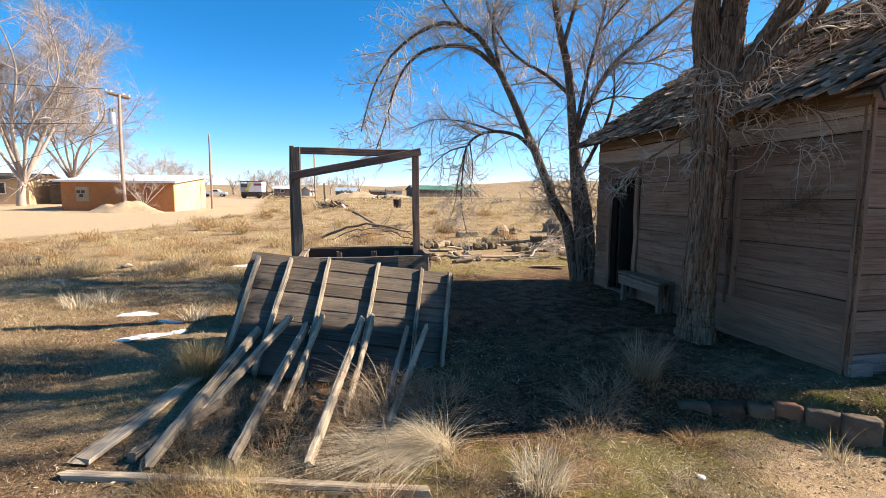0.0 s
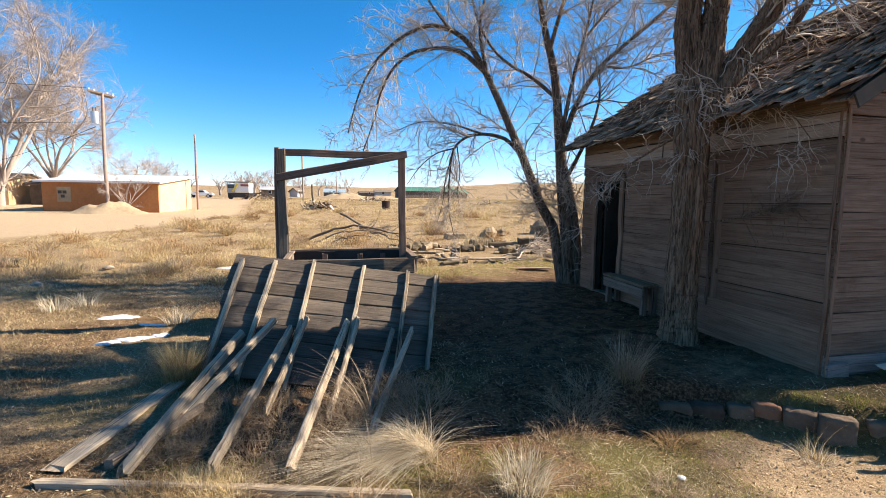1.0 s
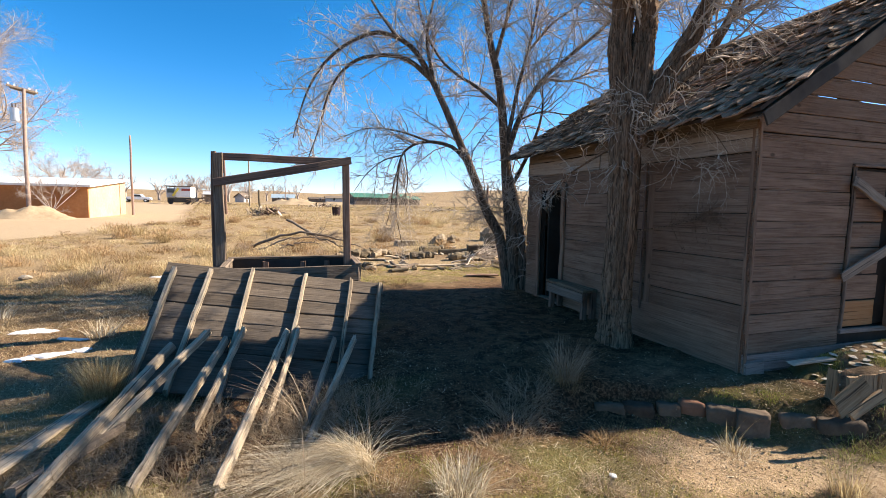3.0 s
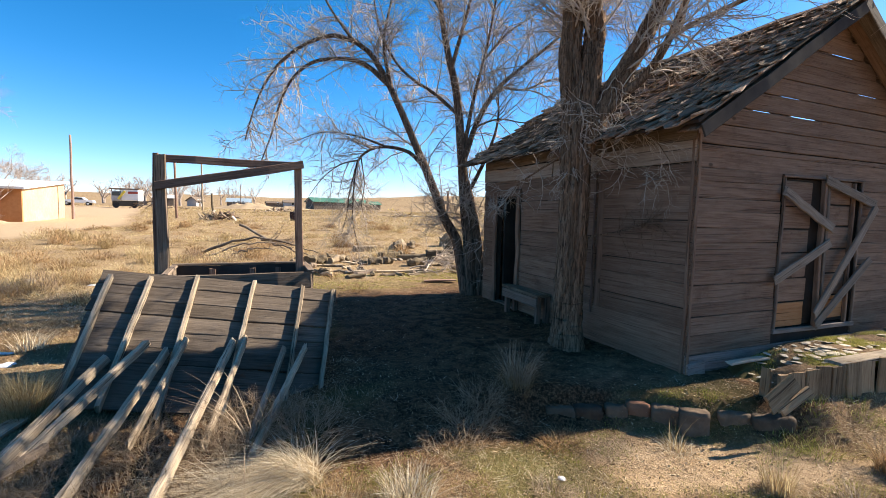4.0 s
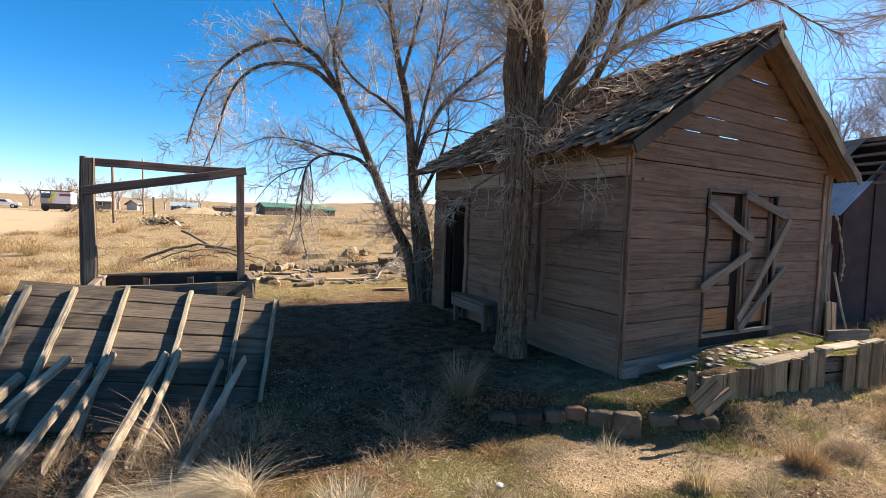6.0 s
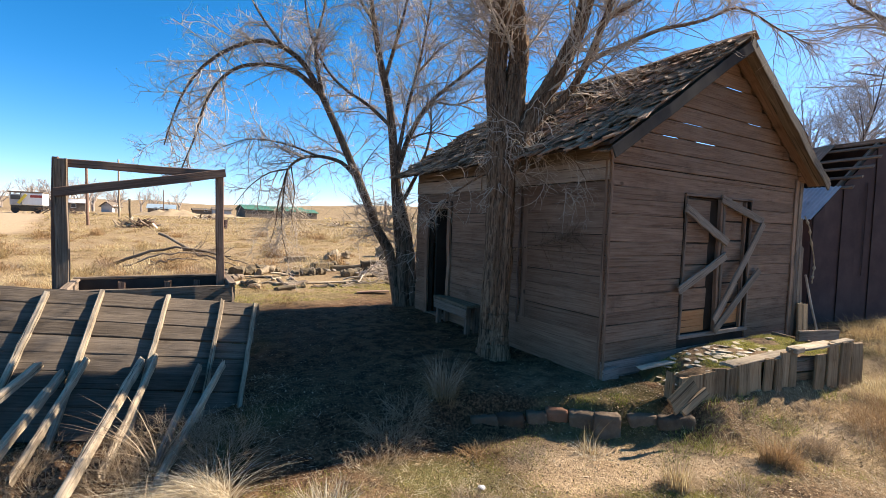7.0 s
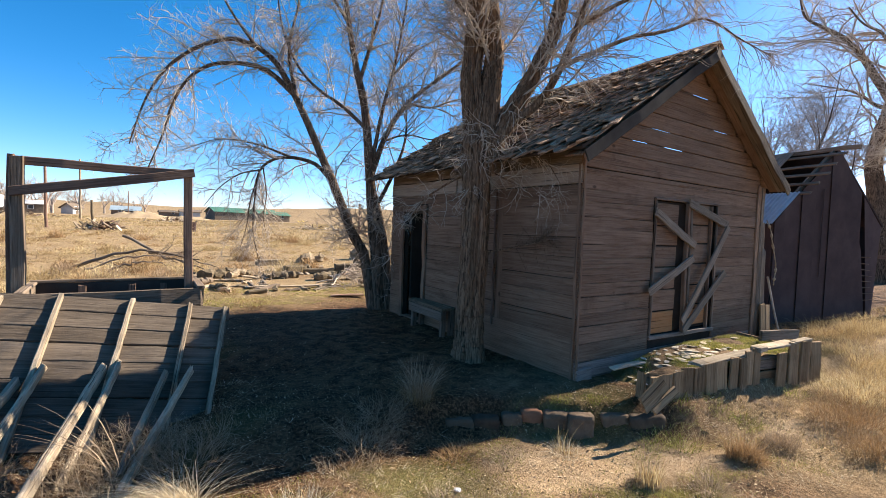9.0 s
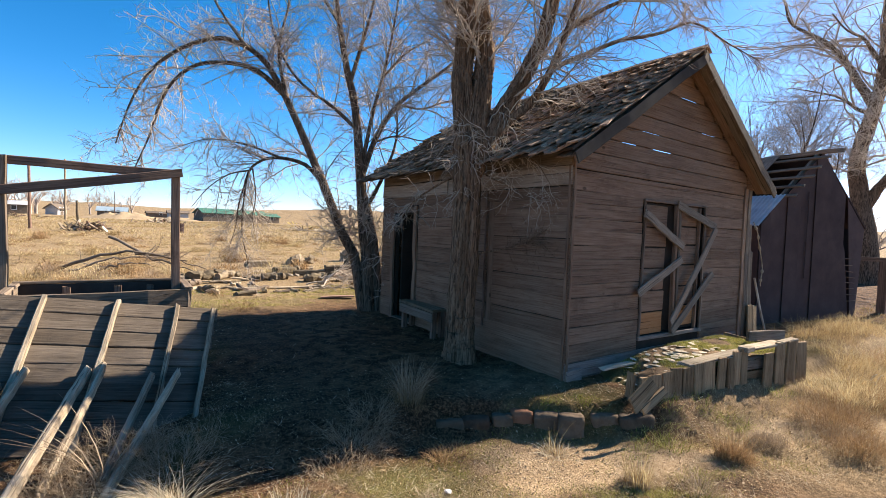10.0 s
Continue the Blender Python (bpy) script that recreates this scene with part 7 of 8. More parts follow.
def scrub_spots(n, seed, far):
    rng = np.random.default_rng(seed)
    out = []
    while len(out) < n:
        y = 8.0 + far * rng.random() ** 1.5
        x = rng.uniform(-0.95, 1.15) * (y + 3)
        if 3.2 < x and y < 9.5:
            continue
        if road_mask(np.array([x]), np.array([y]))[0] > 0.25 or vnoise(np.array([x * 0.3]), np.array([y * 0.3]), 404)[0] < rng.uniform(0.3, 0.6):
            continue
        if 1.0 < x < 7 and y < 17 and rng.random() < 0.75:
            continue
        s = rng.uniform(0.6, 1.3)
        out.append((x, y, 0.34 * s, 0.17 * s))
    return out


def tuft(name, label, x, y, n, h, r, lean, width, mat, seed, wind=None, cat="grass tuft", segs=5, z=None, group="grass tufts"):
    rng = np.random.default_rng(seed)
    a = rng.uniform(0, 2 * np.pi, n)
    rad = r * np.sqrt(rng.uniform(0, 1, n))
    base = np.column_stack([rad * np.cos(a), rad * np.sin(a), np.zeros(n)])
    base[:, 2] = ground_z(x + base[:, 0], y + base[:, 1]) - 0.01 if z is None else z
    az = a + rng.normal(0, 0.6, n)
    if wind is not None:
        keep = rng.random(n) < wind[1]
        az = np.where(keep, wind[0] + rng.normal(0, 0.35, n), az)
    hh = h * rng.uniform(0.45, 1.1, n)
    ln = np.abs(rng.normal(lean, lean * 0.45, n))
    V, F, T = blades(rng, base, hh, az, ln, np.full(n, width) * rng.uniform(0.6, 1.3, n), segs, rng.uniform(0, 1, n))
    ob = new(name, fast_mesh(name, V, F, mat, False, {"tint": T}))
    ob.location = (x, y, 0)
    return tagged(ob, label, cat, group)


tuft("bleached_tuft", "big tuft of long bleached grass flopped over the beams", 0.06, 2.30, 1900, 0.36, 0.12, 1.5, 0.0036, M_PALEGRASS, 1, (math.pi * 1.10, 0.93))
tuft("bleached_tuft", "tuft of bleached grass at the end of the beams", -0.30, 2.20, 300, 0.32, 0.14, 1.5, 0.004, M_PALEGRASS, 2, (math.pi * 1.1, 0.7))
tuft("dry_tuft", "short tuft of dry yellow grass on the lit dirt", 0.62, 1.86, 420, 0.24, 0.15, 0.6, 0.005, M_PALEGRASS, 3)
tuft("dry_tuft", "straw-coloured tuft beside the fallen panel", -1.78, 3.66, 800, 0.42, 0.12, 0.35, 0.003, M_GRASS, 4)
scrub_bush(-1.78, 3.66, 0.17, 0.34, 1300, 0.0028, M_GRASS, 730, "fluffy brown weed beside the fallen panel", "russet weeds", 3)
tuft("dry_tuft", "straw-coloured tuft beside the fallen panel", -1.72, 3.62, 220, 0.24, 0.16, 0.9, 0.004, M_RUSSET, 5)
tuft("dry_tuft", "dry grass tuft standing in the shade of the shack", 2.08, 2.98, 320, 0.46, 0.11, 0.5, 0.0034, M_GREYWEED, 6)
tuft("dry_tuft", "dry grass tuft standing in the shade of the shack", 2.06, 2.96, 300, 0.30, 0.14, 1.1, 0.003, M_RUSSET, 66)
tuft("dry_tuft", "small dry tuft below the terrace stones", 2.95, 1.94, 110, 0.13, 0.09, 0.7, 0.004, M_GRASS, 7)
tuft("dry_tuft", "small reddish weed in the trodden dirt", 2.05, 2.30, 90, 0.16, 0.12, 0.9, 0.005, M_RUSSET, 8)
tuft("dry_tuft", "upright dry stalks on the lit dirt", 3.05, 1.24, 160, 0.26, 0.09, 0.3, 0.005, M_GRASS, 9)
tuft("dry_tuft", "russet weed clump beside the path", 4.22, 1.08, 220, 0.26, 0.14, 0.45, 0.006, M_RUSSET, 10)
tuft("dry_tuft", "tall seed stalks beside the stones", 2.96, 1.98, 12, 0.34, 0.05, 0.35, 0.004, M_GRASS, 11)
for k, (x, y, n, h, mt) in enumerate([(1.55, 1.72, 240, 0.12, M_GREYWEED), (1.75, 1.60, 200, 0.12, M_GREYWEED), (1.95, 2.28, 120, 0.14, M_RUSSET), (2.2, 2.36, 90, 0.12, M_RUSSET), (2.9, 1.9, 160, 0.12, M_PALEGRASS), (3.5, 1.55, 90, 0.10, M_MOSS), (3.95, 1.45, 150, 0.11, M_MOSS), (4.15, 1.42, 120, 0.12, M_GRASS), (4.9, 1.35, 120, 0.12, M_MOSS), (5.5, 1.32, 200, 0.14, M_GREYWEED), (6.3, 1.2, 220, 0.16, M_GREYWEED), (3.4, 0.95, 240, 0.16, M_GREYWEED)]):
    tuft("low_weed", "low dry weed at the edge of the path", x, y, n, h, 0.12, 1.0, 0.004, mt, 340 + k, group="low weeds", cat="weed")
for k, (x, y, mt) in enumerate([(4.25, 1.66, M_MOSS), (4.5, 1.6, M_GREYWEED), (4.75, 1.56, M_MOSS), (5.05, 1.52, M_GRASS), (5.3, 1.46, M_GREYWEED), (5.75, 1.42, M_GRASS), (6.05, 1.36, M_MOSS), (6.4, 1.32, M_GRASS), (6.7, 1.28, M_GRASS), (3.75, 1.62, M_MOSS), (3.95, 1.6, M_MOSS), (5.9, 1.2, M_GREYWEED), (4.6, 1.3, M_GREYWEED), (6.2, 1.05, M_RUSSET)]):
    tuft("low_weed", "low dry weed at the foot of the planter", x, y, 130, 0.11, 0.13, 0.9, 0.0036, mt, 380 + k, group="low weeds", cat="weed")
tuft("dry_tuft", "small dry weed beside the stones", 1.35, 2.5, 140, 0.16, 0.2, 0.9, 0.005, M_GREYWEED, 12)
def twig_weed(name, label, x, y, n, h, seed, mat, r=0.0022, jit=0.25, group="grey weeds"):
    """A low dead weed: thin wandering stems that fork."""
    rng = np.random.default_rng(seed)
    a = rng.uniform(0, 2 * np.pi, n)
    rad = 0.16 * np.sqrt(rng.uniform(0, 1, n))
    st = np.column_stack([rad * np.cos(a), rad * np.sin(a), np.zeros(n)])
    st[:, 2] = ground_z(x + st[:, 0], y + st[:, 1]) - 0.01
    d = np.column_stack([np.cos(a), np.sin(a), rng.uniform(0.4, 1.6, n)])
    P = grow(rng, st, d, h * rng.uniform(0.6, 1.6, n), 7, -0.05, jit)
    R = np.full((n, 1), r) * np.linspace(1, 0.5, 7)[None]
    P2, R2 = sprout(rng, P, R, n * 4, 0.15, (0.3 * h, 0.8 * h), (25, 70), 5, 0.0, jit, r * 0.7)
    V, F = tubes(P, R, 3)
    V2, F2 = tubes(P2, R2, 3)
    V, F = np.vstack([V, V2]), np.vstack([F, F2 + len(V)])
    ob = new(name, fast_mesh(name, V, F, mat, True, {"tint": np.repeat(rng.random(len(V) // 3 + 1), 3)[:len(V)]}))
    ob.location = (x, y, 0)
    return tagged(ob, label, "weed", group)


for k, (x, y, h, n) in enumerate([(-1.30, 2.55, 0.16, 60), (-0.95, 2.35, 0.18, 80), (-0.5, 2.65, 0.20, 90), (-0.85, 2.75, 0.16, 70), (-1.25, 2.95, 0.16, 60), (-0.1, 3.0, 0.22, 80), (0.15, 2.75, 0.26, 80), (-0.55, 2.3, 0.18, 80), (-0.3, 2.75, 0.24, 80), (-1.0, 3.15, 0.16, 60), (1.35, 2.6, 0.18, 70), (1.6, 2.8, 0.18, 70), (-0.75, 2.1, 0.15, 70), (-1.45, 2.4, 0.14, 50), (1.1, 2.3, 0.14, 50)]):
    twig_weed("grey_weed", "low grey dead weed tangled between the beams", x, y, int(n * 1.5), h, 40 + k, M_GREYWEED, 0.0019)
for k, (x, y, h, n) in enumerate([(-1.25, 2.02, 0.15, 260), (-1.45, 1.95, 0.13, 200), (-1.05, 1.92, 0.14, 220), (-1.3, 1.85, 0.12, 120), (-0.75, 1.68, 0.14, 140), (-0.35, 1.75, 0.16, 120), (-1.7, 1.75, 0.10, 90), (0.2, 1.95, 0.16, 120)]):
    tuft("russet_tuft", "short russet dry weed by the sill beam", x, y, n, h, 0.2, 1.0, 0.003, M_GRASS if k % 2 else M_RUSSET, 240 + k, group="russet weeds")
    scrub_bush(x + 0.05, y + 0.02, 0.24, h * 1.1, n * 5, 0.0028, M_RUSSET if k % 2 else M_GRASS, 260 + k, "fluffy russet weed in front of the sill beam", "russet weeds", 3)
for k, (x, y, h, n, mt) in enumerate([(5.6, 0.75, 0.26, 600, M_RUSSET), (6.3, 0.8, 0.28, 600, M_RUSSET), (5.1, 0.5, 0.2, 300, M_RUSSET), (7.2, 0.9, 0.30, 600, M_GRASS), (6.6, 0.4, 0.28, 500, M_RUSSET), (8.3, 1.4, 0.32, 450, M_GRASS), (9.4, 2.1, 0.42, 450, M_GRASS), (8.9, 1.1, 0.32, 450, M_GRASS), (10.4, 1.9, 0.42, 450, M_GRASS), (11.4, 1.8, 0.4, 350, M_GRASS), (7.8, 0.5, 0.3, 450, M_GRASS), (4.6, 0.9, 0.15, 200, M_GRASS), (8.6, 2.3, 0.4, 250, M_RUSSET)]):
    tuft("golden_weed", "bushy golden dry weed beside the path", x, y, int(n * 0.7), h * 0.85, 0.34, 0.9, 0.0036, mt, 60 + k, group="golden weeds", segs=4)

for k, (x, y, R, h, mt) in enumerate([(5.7, 0.78, 0.42, 0.24, M_RUSSET), (6.4, 0.85, 0.45, 0.27, M_GRASS), (7.2, 0.95, 0.5, 0.28, M_GRASS), (6.7, 0.4, 0.45, 0.28, M_RUSSET), (5.2, 0.45, 0.3, 0.18, M_RUSSET),
                                      (8.2, 1.3, 0.5, 0.27, M_GRASS), (9.2, 1.8, 0.55, 0.32, M_GRASS), (9.0, 0.9, 0.5, 0.3, M_RUSSET), (10.4, 1.8, 0.6, 0.34, M_GRASS), (7.7, 0.4, 0.5, 0.3, M_GRASS), (4.75, 1.0, 0.2, 0.13, M_GREYWEED), (4.2, 1.05, 0.18, 0.16, M_RUSSET), (3.06, 1.25, 0.15, 0.10, M_GREYWEED)]):
    scrub_bush(x, y, R, h, 1500, 0.0035, mt, 700 + k, "bushy golden dry weed beside the path", "golden weeds", 3)
scrub_cover("tan_scrub", "low fluffy tan scrub over the open field", scrub_spots(520, 411, 34), M_GRASS, 421)
scrub_cover("brown_scrub", "low brown scrub over the open field", scrub_spots(300, 412, 34), M_RUSSET, 422)
scrub_cover("grey_scrub", "low grey scrub over the open field", scrub_spots(140, 413, 26), M_GREYWEED, 423)
rr = random.Random(14)
for k in range(60):
    x, y = rr.uniform(-12, 0.6), rr.uniform(8.3, 14.0)
    if road_mask(np.array([x]), np.array([y]))[0] > 0.3:
        continue
    scrub_bush(x, y, rr.uniform(0.25, 0.6), rr.uniform(0.22, 0.42), 620, 0.007, rr.choice([M_GRASS, M_RUSSET, M_GREYWEED, M_GRASS, M_RUSSET]), 100 + k)
for k, (x, y) in enumerate([(-3.9, 6.7), (-4.1, 6.4), (-2.4, 5.6)]):
    tuft("dry_tuft", "thin dry grass in the yard", x, y, 130, 0.26, 0.16, 0.6, 0.006, M_PALEGRASS, 160 + k)
for k in range(90):
    y = 13.0 + 26.0 * rr.random() ** 1.3
    x = rr.uniform(-0.62, 0.95) * y
    if road_mask(np.array([x]), np.array([y]))[0] > 0.3:
        continue
    scrub_bush(x, y, rr.uniform(0.35, 0.8), rr.uniform(0.25, 0.5), 420, 0.006 + 0.0005 * y, rr.choice([M_RUSSET, M_GRASS, M_GRASS, M_RUSSET]), 500 + k)
tuft("stalk_tuft", "long bleached stalk curving over the weeds", -0.25, 2.7, 14, 0.7, 0.05, 1.3, 0.009, M_GREYWEED, 170, (math.pi * 0.9, 0.7))


def field_stuff(name, label, n, xr, yr, h, width, per, mat, seed, accept, segs=1, cat="grass", lie=0.55, lift=None):
    """Countless blades over a stretch of ground, in small clumps."""
    rng = np.random.default_rng(seed)
    x, y = rng.uniform(*xr, n), rng.uniform(*yr, n)
    keep = rng.random(n) < accept(x, y)
    x, y = x[keep], y[keep]
    m = len(x)
    d = np.hypot(x, y)
    hv = np.repeat(h(x, y, d) * rng.uniform(0.6, 1.3, m), per)
    sp = np.repeat(0.25 * h(x, y, d) + 0.02, per)
    bx = np.repeat(x, per) + rng.normal(0, 1, m * per) * sp
    by = np.repeat(y, per) + rng.normal(0, 1, m * per) * sp
    base = np.column_stack([bx, by, ground_z(bx, by) - 0.01])
    if lift:
        base[:, 2] += lift(bx, by)
    k = m * per
    tint = np.clip(np.repeat(vnoise(x * 0.35, y * 0.35, seed, 3), per) * 0.9 + rng.normal(0.05, 0.22, k), 0, 1)
    V, F, T = blades(rng, base, hv * rng.uniform(0.5, 1.1, k), rng.uniform(0, 6.283, k), np.abs(rng.normal(lie, 0.3, k)), np.repeat(width(d), per) * rng.uniform(0.6, 1.3, k), segs, tint)
    tagged(new(name, fast_mesh(name, V, F, mat, False, {"tint": T})), label, cat, kind="stuff")


def wedge(x, y):
    """The stretch of land in front of the yard."""
    a = np.arctan2(x, y)
    return ((a > -0.70) & (a < 1.75)).astype(float)


field_stuff("field_grass", "dry golden grass covering the open field", 52000, (-26, 34), (8.5, 36), lambda x, y, d: 0.05 + 0.09 * vnoise(x * 0.4, y * 0.4, 90), lambda d: 0.004 + 0.0005 * d, 8, M_GRASS, 201,
            lambda x, y: wedge(x, y) * straw_mask(x, y) * (0.10 + 0.9 * sstep(0.42, 0.6, vnoise(x * 0.6, y * 0.6, 91))), lie=1.3)
field_stuff("far_grass", "dry golden grass of the far field", 42000, (-45, 75), (33, 120), lambda x, y, d: 0.20 + 0.25 * vnoise(x * 0.2, y * 0.2, 92), lambda d: 0.010 + 0.0005 * d, 5, M_GRASS, 202,
            lambda x, y: wedge(x, y) * straw_mask(x, y) * (0.2 + 0.8 * sstep(0.4, 0.6, vnoise(x * 0.25, y * 0.25, 93))))
field_stuff("yard_turf", "short sparse turf and dead grass of the yard", 90000, (-9, 7), (0.6, 9.5), lambda x, y, d: 0.022 + 0.04 * vnoise(x * 1.2, y * 1.2, 94), lambda d: 0.003 + 0.0005 * d, 5, M_SHORT, 203,
            lambda x, y: (1 - 0.93 * path_mask(x, y)) * (0.05 + 0.75 * sstep(0.48, 0.66, vnoise(x * 0.8, y * 0.8, 95))) * (1 - 0.8 * sstep(0.4, 1.2, x) * sstep(2.4, 3.0, y)) * (1 - ((x > 3.6) & (y > 2.4) & (y < 7.2))))
field_stuff("side_grass", "golden dry grass beside the shed", 14000, (4.8, 30), (-3, 2.6), lambda x, y, d: 0.035 + 0.10 * vnoise(x * 0.7, y * 0.7, 96), lambda d: 0.0035 + 0.0004 * d, 6, M_GRASS, 204,
            lambda x, y: straw_mask(x, y) * (terrace_line(x) - y > 0.25) + (x > 8) * 0.6)
field_stuff("flat_straw", "flattened dead straw lying over the yard", 22000, (-8, 6.5), (0.5, 9.5), lambda x, y, d: 0.05 + 0.04 * vnoise(x * 1.2, y * 1.2, 194), lambda d: 0.003 + 0.0004 * d, 5, M_PALEGRASS, 213,
            lambda x, y: (1 - 0.8 * path_mask(x, y)) * (0.1 + 0.9 * sstep(0.45, 0.62, vnoise(x * 1.1, y * 1.1, 195))) * (1 - 0.93 * sstep(0.4, 1.2, x) * sstep(2.4, 3.0, y)) * (1 - ((x > 3.6) & (y > 2.4) & (y < 7.2))), lie=1.6)
field_stuff("lit_turf", "patches of yellow-green turf at the edge of the path", 80000, (-1.6, 5.2), (0.4, 2.5), lambda x, y, d: 0.024 + 0.026 * vnoise(x * 2, y * 2, 197), lambda d: 0.0036 + 0 * d, 6, M_MOSS, 215,
            lambda x, y: (0.06 + 0.94 * sstep(0.43, 0.54, vnoise(x * 5.5, y * 5.5, 198, 4))) * sstep(0.26, 0.48, vnoise(x * 1.3, y * 1.3, 199)) * sstep(2.5, 2.2, y) * (1 - 0.93 * path_mask(x, y)) * (1 - 0.6 * sstep(3.6, 4.4, x)) * (terrace_line(x) - y > 0.05), lie=0.7)
field_stuff("lit_straw", "dead straw and chaff among the turf by the path", 24000, (-2.2, 7.0), (0.3, 2.4), lambda x, y, d: 0.028 + 0.035 * vnoise(x * 2, y * 2, 207), lambda d: 0.0024 + 0 * d, 5, M_PALEGRASS, 216,
            lambda x, y: (0.1 + 0.9 * sstep(0.48, 0.58, vnoise(x * 4.1, y * 4.1, 217, 4))) * sstep(0.60, 0.42, vnoise(x * 5.5, y * 5.5, 198, 4)) * (1 - 0.85 * path_mask(x, y)) * (terrace_line(x) - y > 0.05), lie=1.5)
field_stuff("yard_chaff", "dead grass and chaff matted over the lit yard", 42000, (-8, -0.4), (1.0, 9.5), lambda x, y, d: 0.035 + 0.055 * vnoise(x * 1.4, y * 1.4, 221), lambda d: 0.0032 + 0.0005 * d, 5, M_CHAFF, 222,
            lambda x, y: 0.12 + 0.88 * sstep(0.42, 0.60, vnoise(x * 1.6, y * 2.4, 223, 4)), lie=0.85)
field_stuff("yard_moss", "thin green turf between the straw of the yard", 9000, (-8, -0.6), (1.6, 9.5), lambda x, y, d: 0.02 + 0.03 * vnoise(x * 1.4, y * 1.4, 224), lambda d: 0.003 + 0.0005 * d, 6, M_MOSS, 225,
            lambda x, y: sstep(0.54, 0.68, vnoise(x * 0.8, y * 1.5, 226)), lie=0.8)
field_stuff("strip_moss", "green and yellow turf strip behind the shack", 5000, (0.6, 5.6), (8.2, 10.6), lambda x, y, d: 0.03 + 0.04 * vnoise(x * 1.5, y * 1.5, 231), lambda d: 0.008 + 0 * d, 6, M_MOSS, 232,
            lambda x, y: sstep(0.38, 0.55, vnoise(x * 1.0, y * 2.0, 233)), lie=0.7)
field_stuff("path_stubble", "thin stubble on the trodden dirt", 5000, (1.6, 6.5), (0.2, 2.2), lambda x, y, d: 0.03 + 0.03 * vnoise(x * 2, y * 2, 97), lambda d: 0.004 + 0 * d, 4, M_SHORT, 205,
            lambda x, y: 0.25 * sstep(0.5, 0.7, vnoise(x * 1.6, y * 1.6, 98)))


def leaf_litter():
    rng = np.random.default_rng(8)
    n = 120000
    x, y = rng.uniform(-7, 6.5, n), 0.7 + 8.3 * rng.random(n) ** 1.4
    ok = ~((x > 3.75) & (y > 2.5) & (y < 7.0))
    ok &= rng.random(n) < (0.25 + 0.75 * sstep(0.4, 0.65, vnoise(x * 0.9, y * 0.9, 99))) * (1 - 0.6 * path_mask(x, y)) * (1 - 0.8 * sstep(0.6, 1.4, x) * sstep(2.3, 2.7, y))
    x, y = x[ok], y[ok]
    n = len(x)
    s = rng.uniform(0.004, 0.016, n) * np.where(rng.random(n) < 0.06, 1.8, 1.0)
    a = rng.uniform(0, 6.283, n)
    c = np.column_stack([x, y, ground_z(x, y) + 0.006])
    u = np.column_stack([np.cos(a), np.sin(a), rng.normal(0, 0.3, n)]) * s[:, None]
    v = np.column_stack([-np.sin(a), np.cos(a), rng.normal(0, 0.3, n)]) * (s * rng.uniform(0.15, 0.5, n))[:, None]
    V = np.stack([c - u, c - v * 0.9, c + u, c + v], axis=1).reshape(-1, 3)
    i = np.arange(n)[:, None] * 4
    F = i + np.arange(4)[None, :]
    T = np.repeat(rng.random(n), 4)
    tagged(new("leaf_litter", fast_mesh("leaf_litter", V, F, M_LEAF, False, {"tint": T})), "scattered dead leaves and chaff on the dirt", "leaves", kind="stuff")


leaf_litter()
field_stuff("bed_moss", "mossy green turf on the raised bed", 9000, (4.1, 6.9), (1.6, 2.5), lambda x, y, d: 0.028 + 0.03 * vnoise(x * 3, y * 3, 301), lambda d: 0.005 + 0 * d, 6, M_MOSS, 302,
            lambda x, y: sstep(0.50, 0.60, vnoise(x * 2.2, y * 2.2, 303)) * (x > 4.55) * (y > np.interp(x, [4.05, 5.03, 6.07, 6.9], [1.9, 1.78, 1.68, 1.56])), lie=0.4, lift=lambda x, y: bed_z(x, y) - ground_z(x, y))
field_stuff("terrace_moss", "mossy turf on the soil behind the stones", 2000, (2.9, 4.2), (1.85, 2.7), lambda x, y, d: 0.025 + 0.03 * vnoise(x * 3, y * 3, 311), lambda d: 0.004 + 0 * d, 7, M_MOSS, 312,
            lambda x, y: np.maximum(sstep(1.0, 0.6, np.hypot((x - 3.24) / 0.24, (y - 2.31) / 0.09)), sstep(1.0, 0.6, np.hypot((x - 3.56) / 0.16, (y - 2.14) / 0.10))) * sstep(0.3, 0.5, vnoise(x * 6.1, y * 6.1, 313)), lie=0.5)


def clods():
    """Crumbs of earth over the bare dirt."""
    rng = np.random.default_rng(18)
    n = 26000
    x, y = rng.uniform(-3, 7, n), 0.5 + 3.7 * rng.random(n) ** 1.2
    ok = rng.random(n) < 0.15 + 0.85 * path_mask(x, y)
    ok &= ~((x > 3.75) & (y > 2.5))
    x, y = x[ok], y[ok]
    n = len(x)
    s = 0.002 + 0.008 * rng.random(n) ** 5
    c = np.column_stack([x, y, ground_z(x, y) + s * 0.3])
    o = np.array([(1, 0, 0), (0, 1, 0), (-1, 0, 0), (0, -1, 0), (0, 0, 1.0)])
    V = c[:, None, :] + o[None] * s[:, None, None] * rng.uniform(0.6, 1.3, (n, 5, 1))
    i = np.arange(n)[:, None, None] * 5
    F = (i + np.array([(0, 1, 4), (1, 2, 4), (2, 3, 4), (3, 0, 4)])[None]).reshape(-1, 3)
    tagged(new("dirt_crumbs", fast_mesh("dirt_crumbs", V.reshape(-1, 3), F, M_DIRT, False)), "small crumbs of dry earth on the path", "dirt", kind="stuff")


clods()


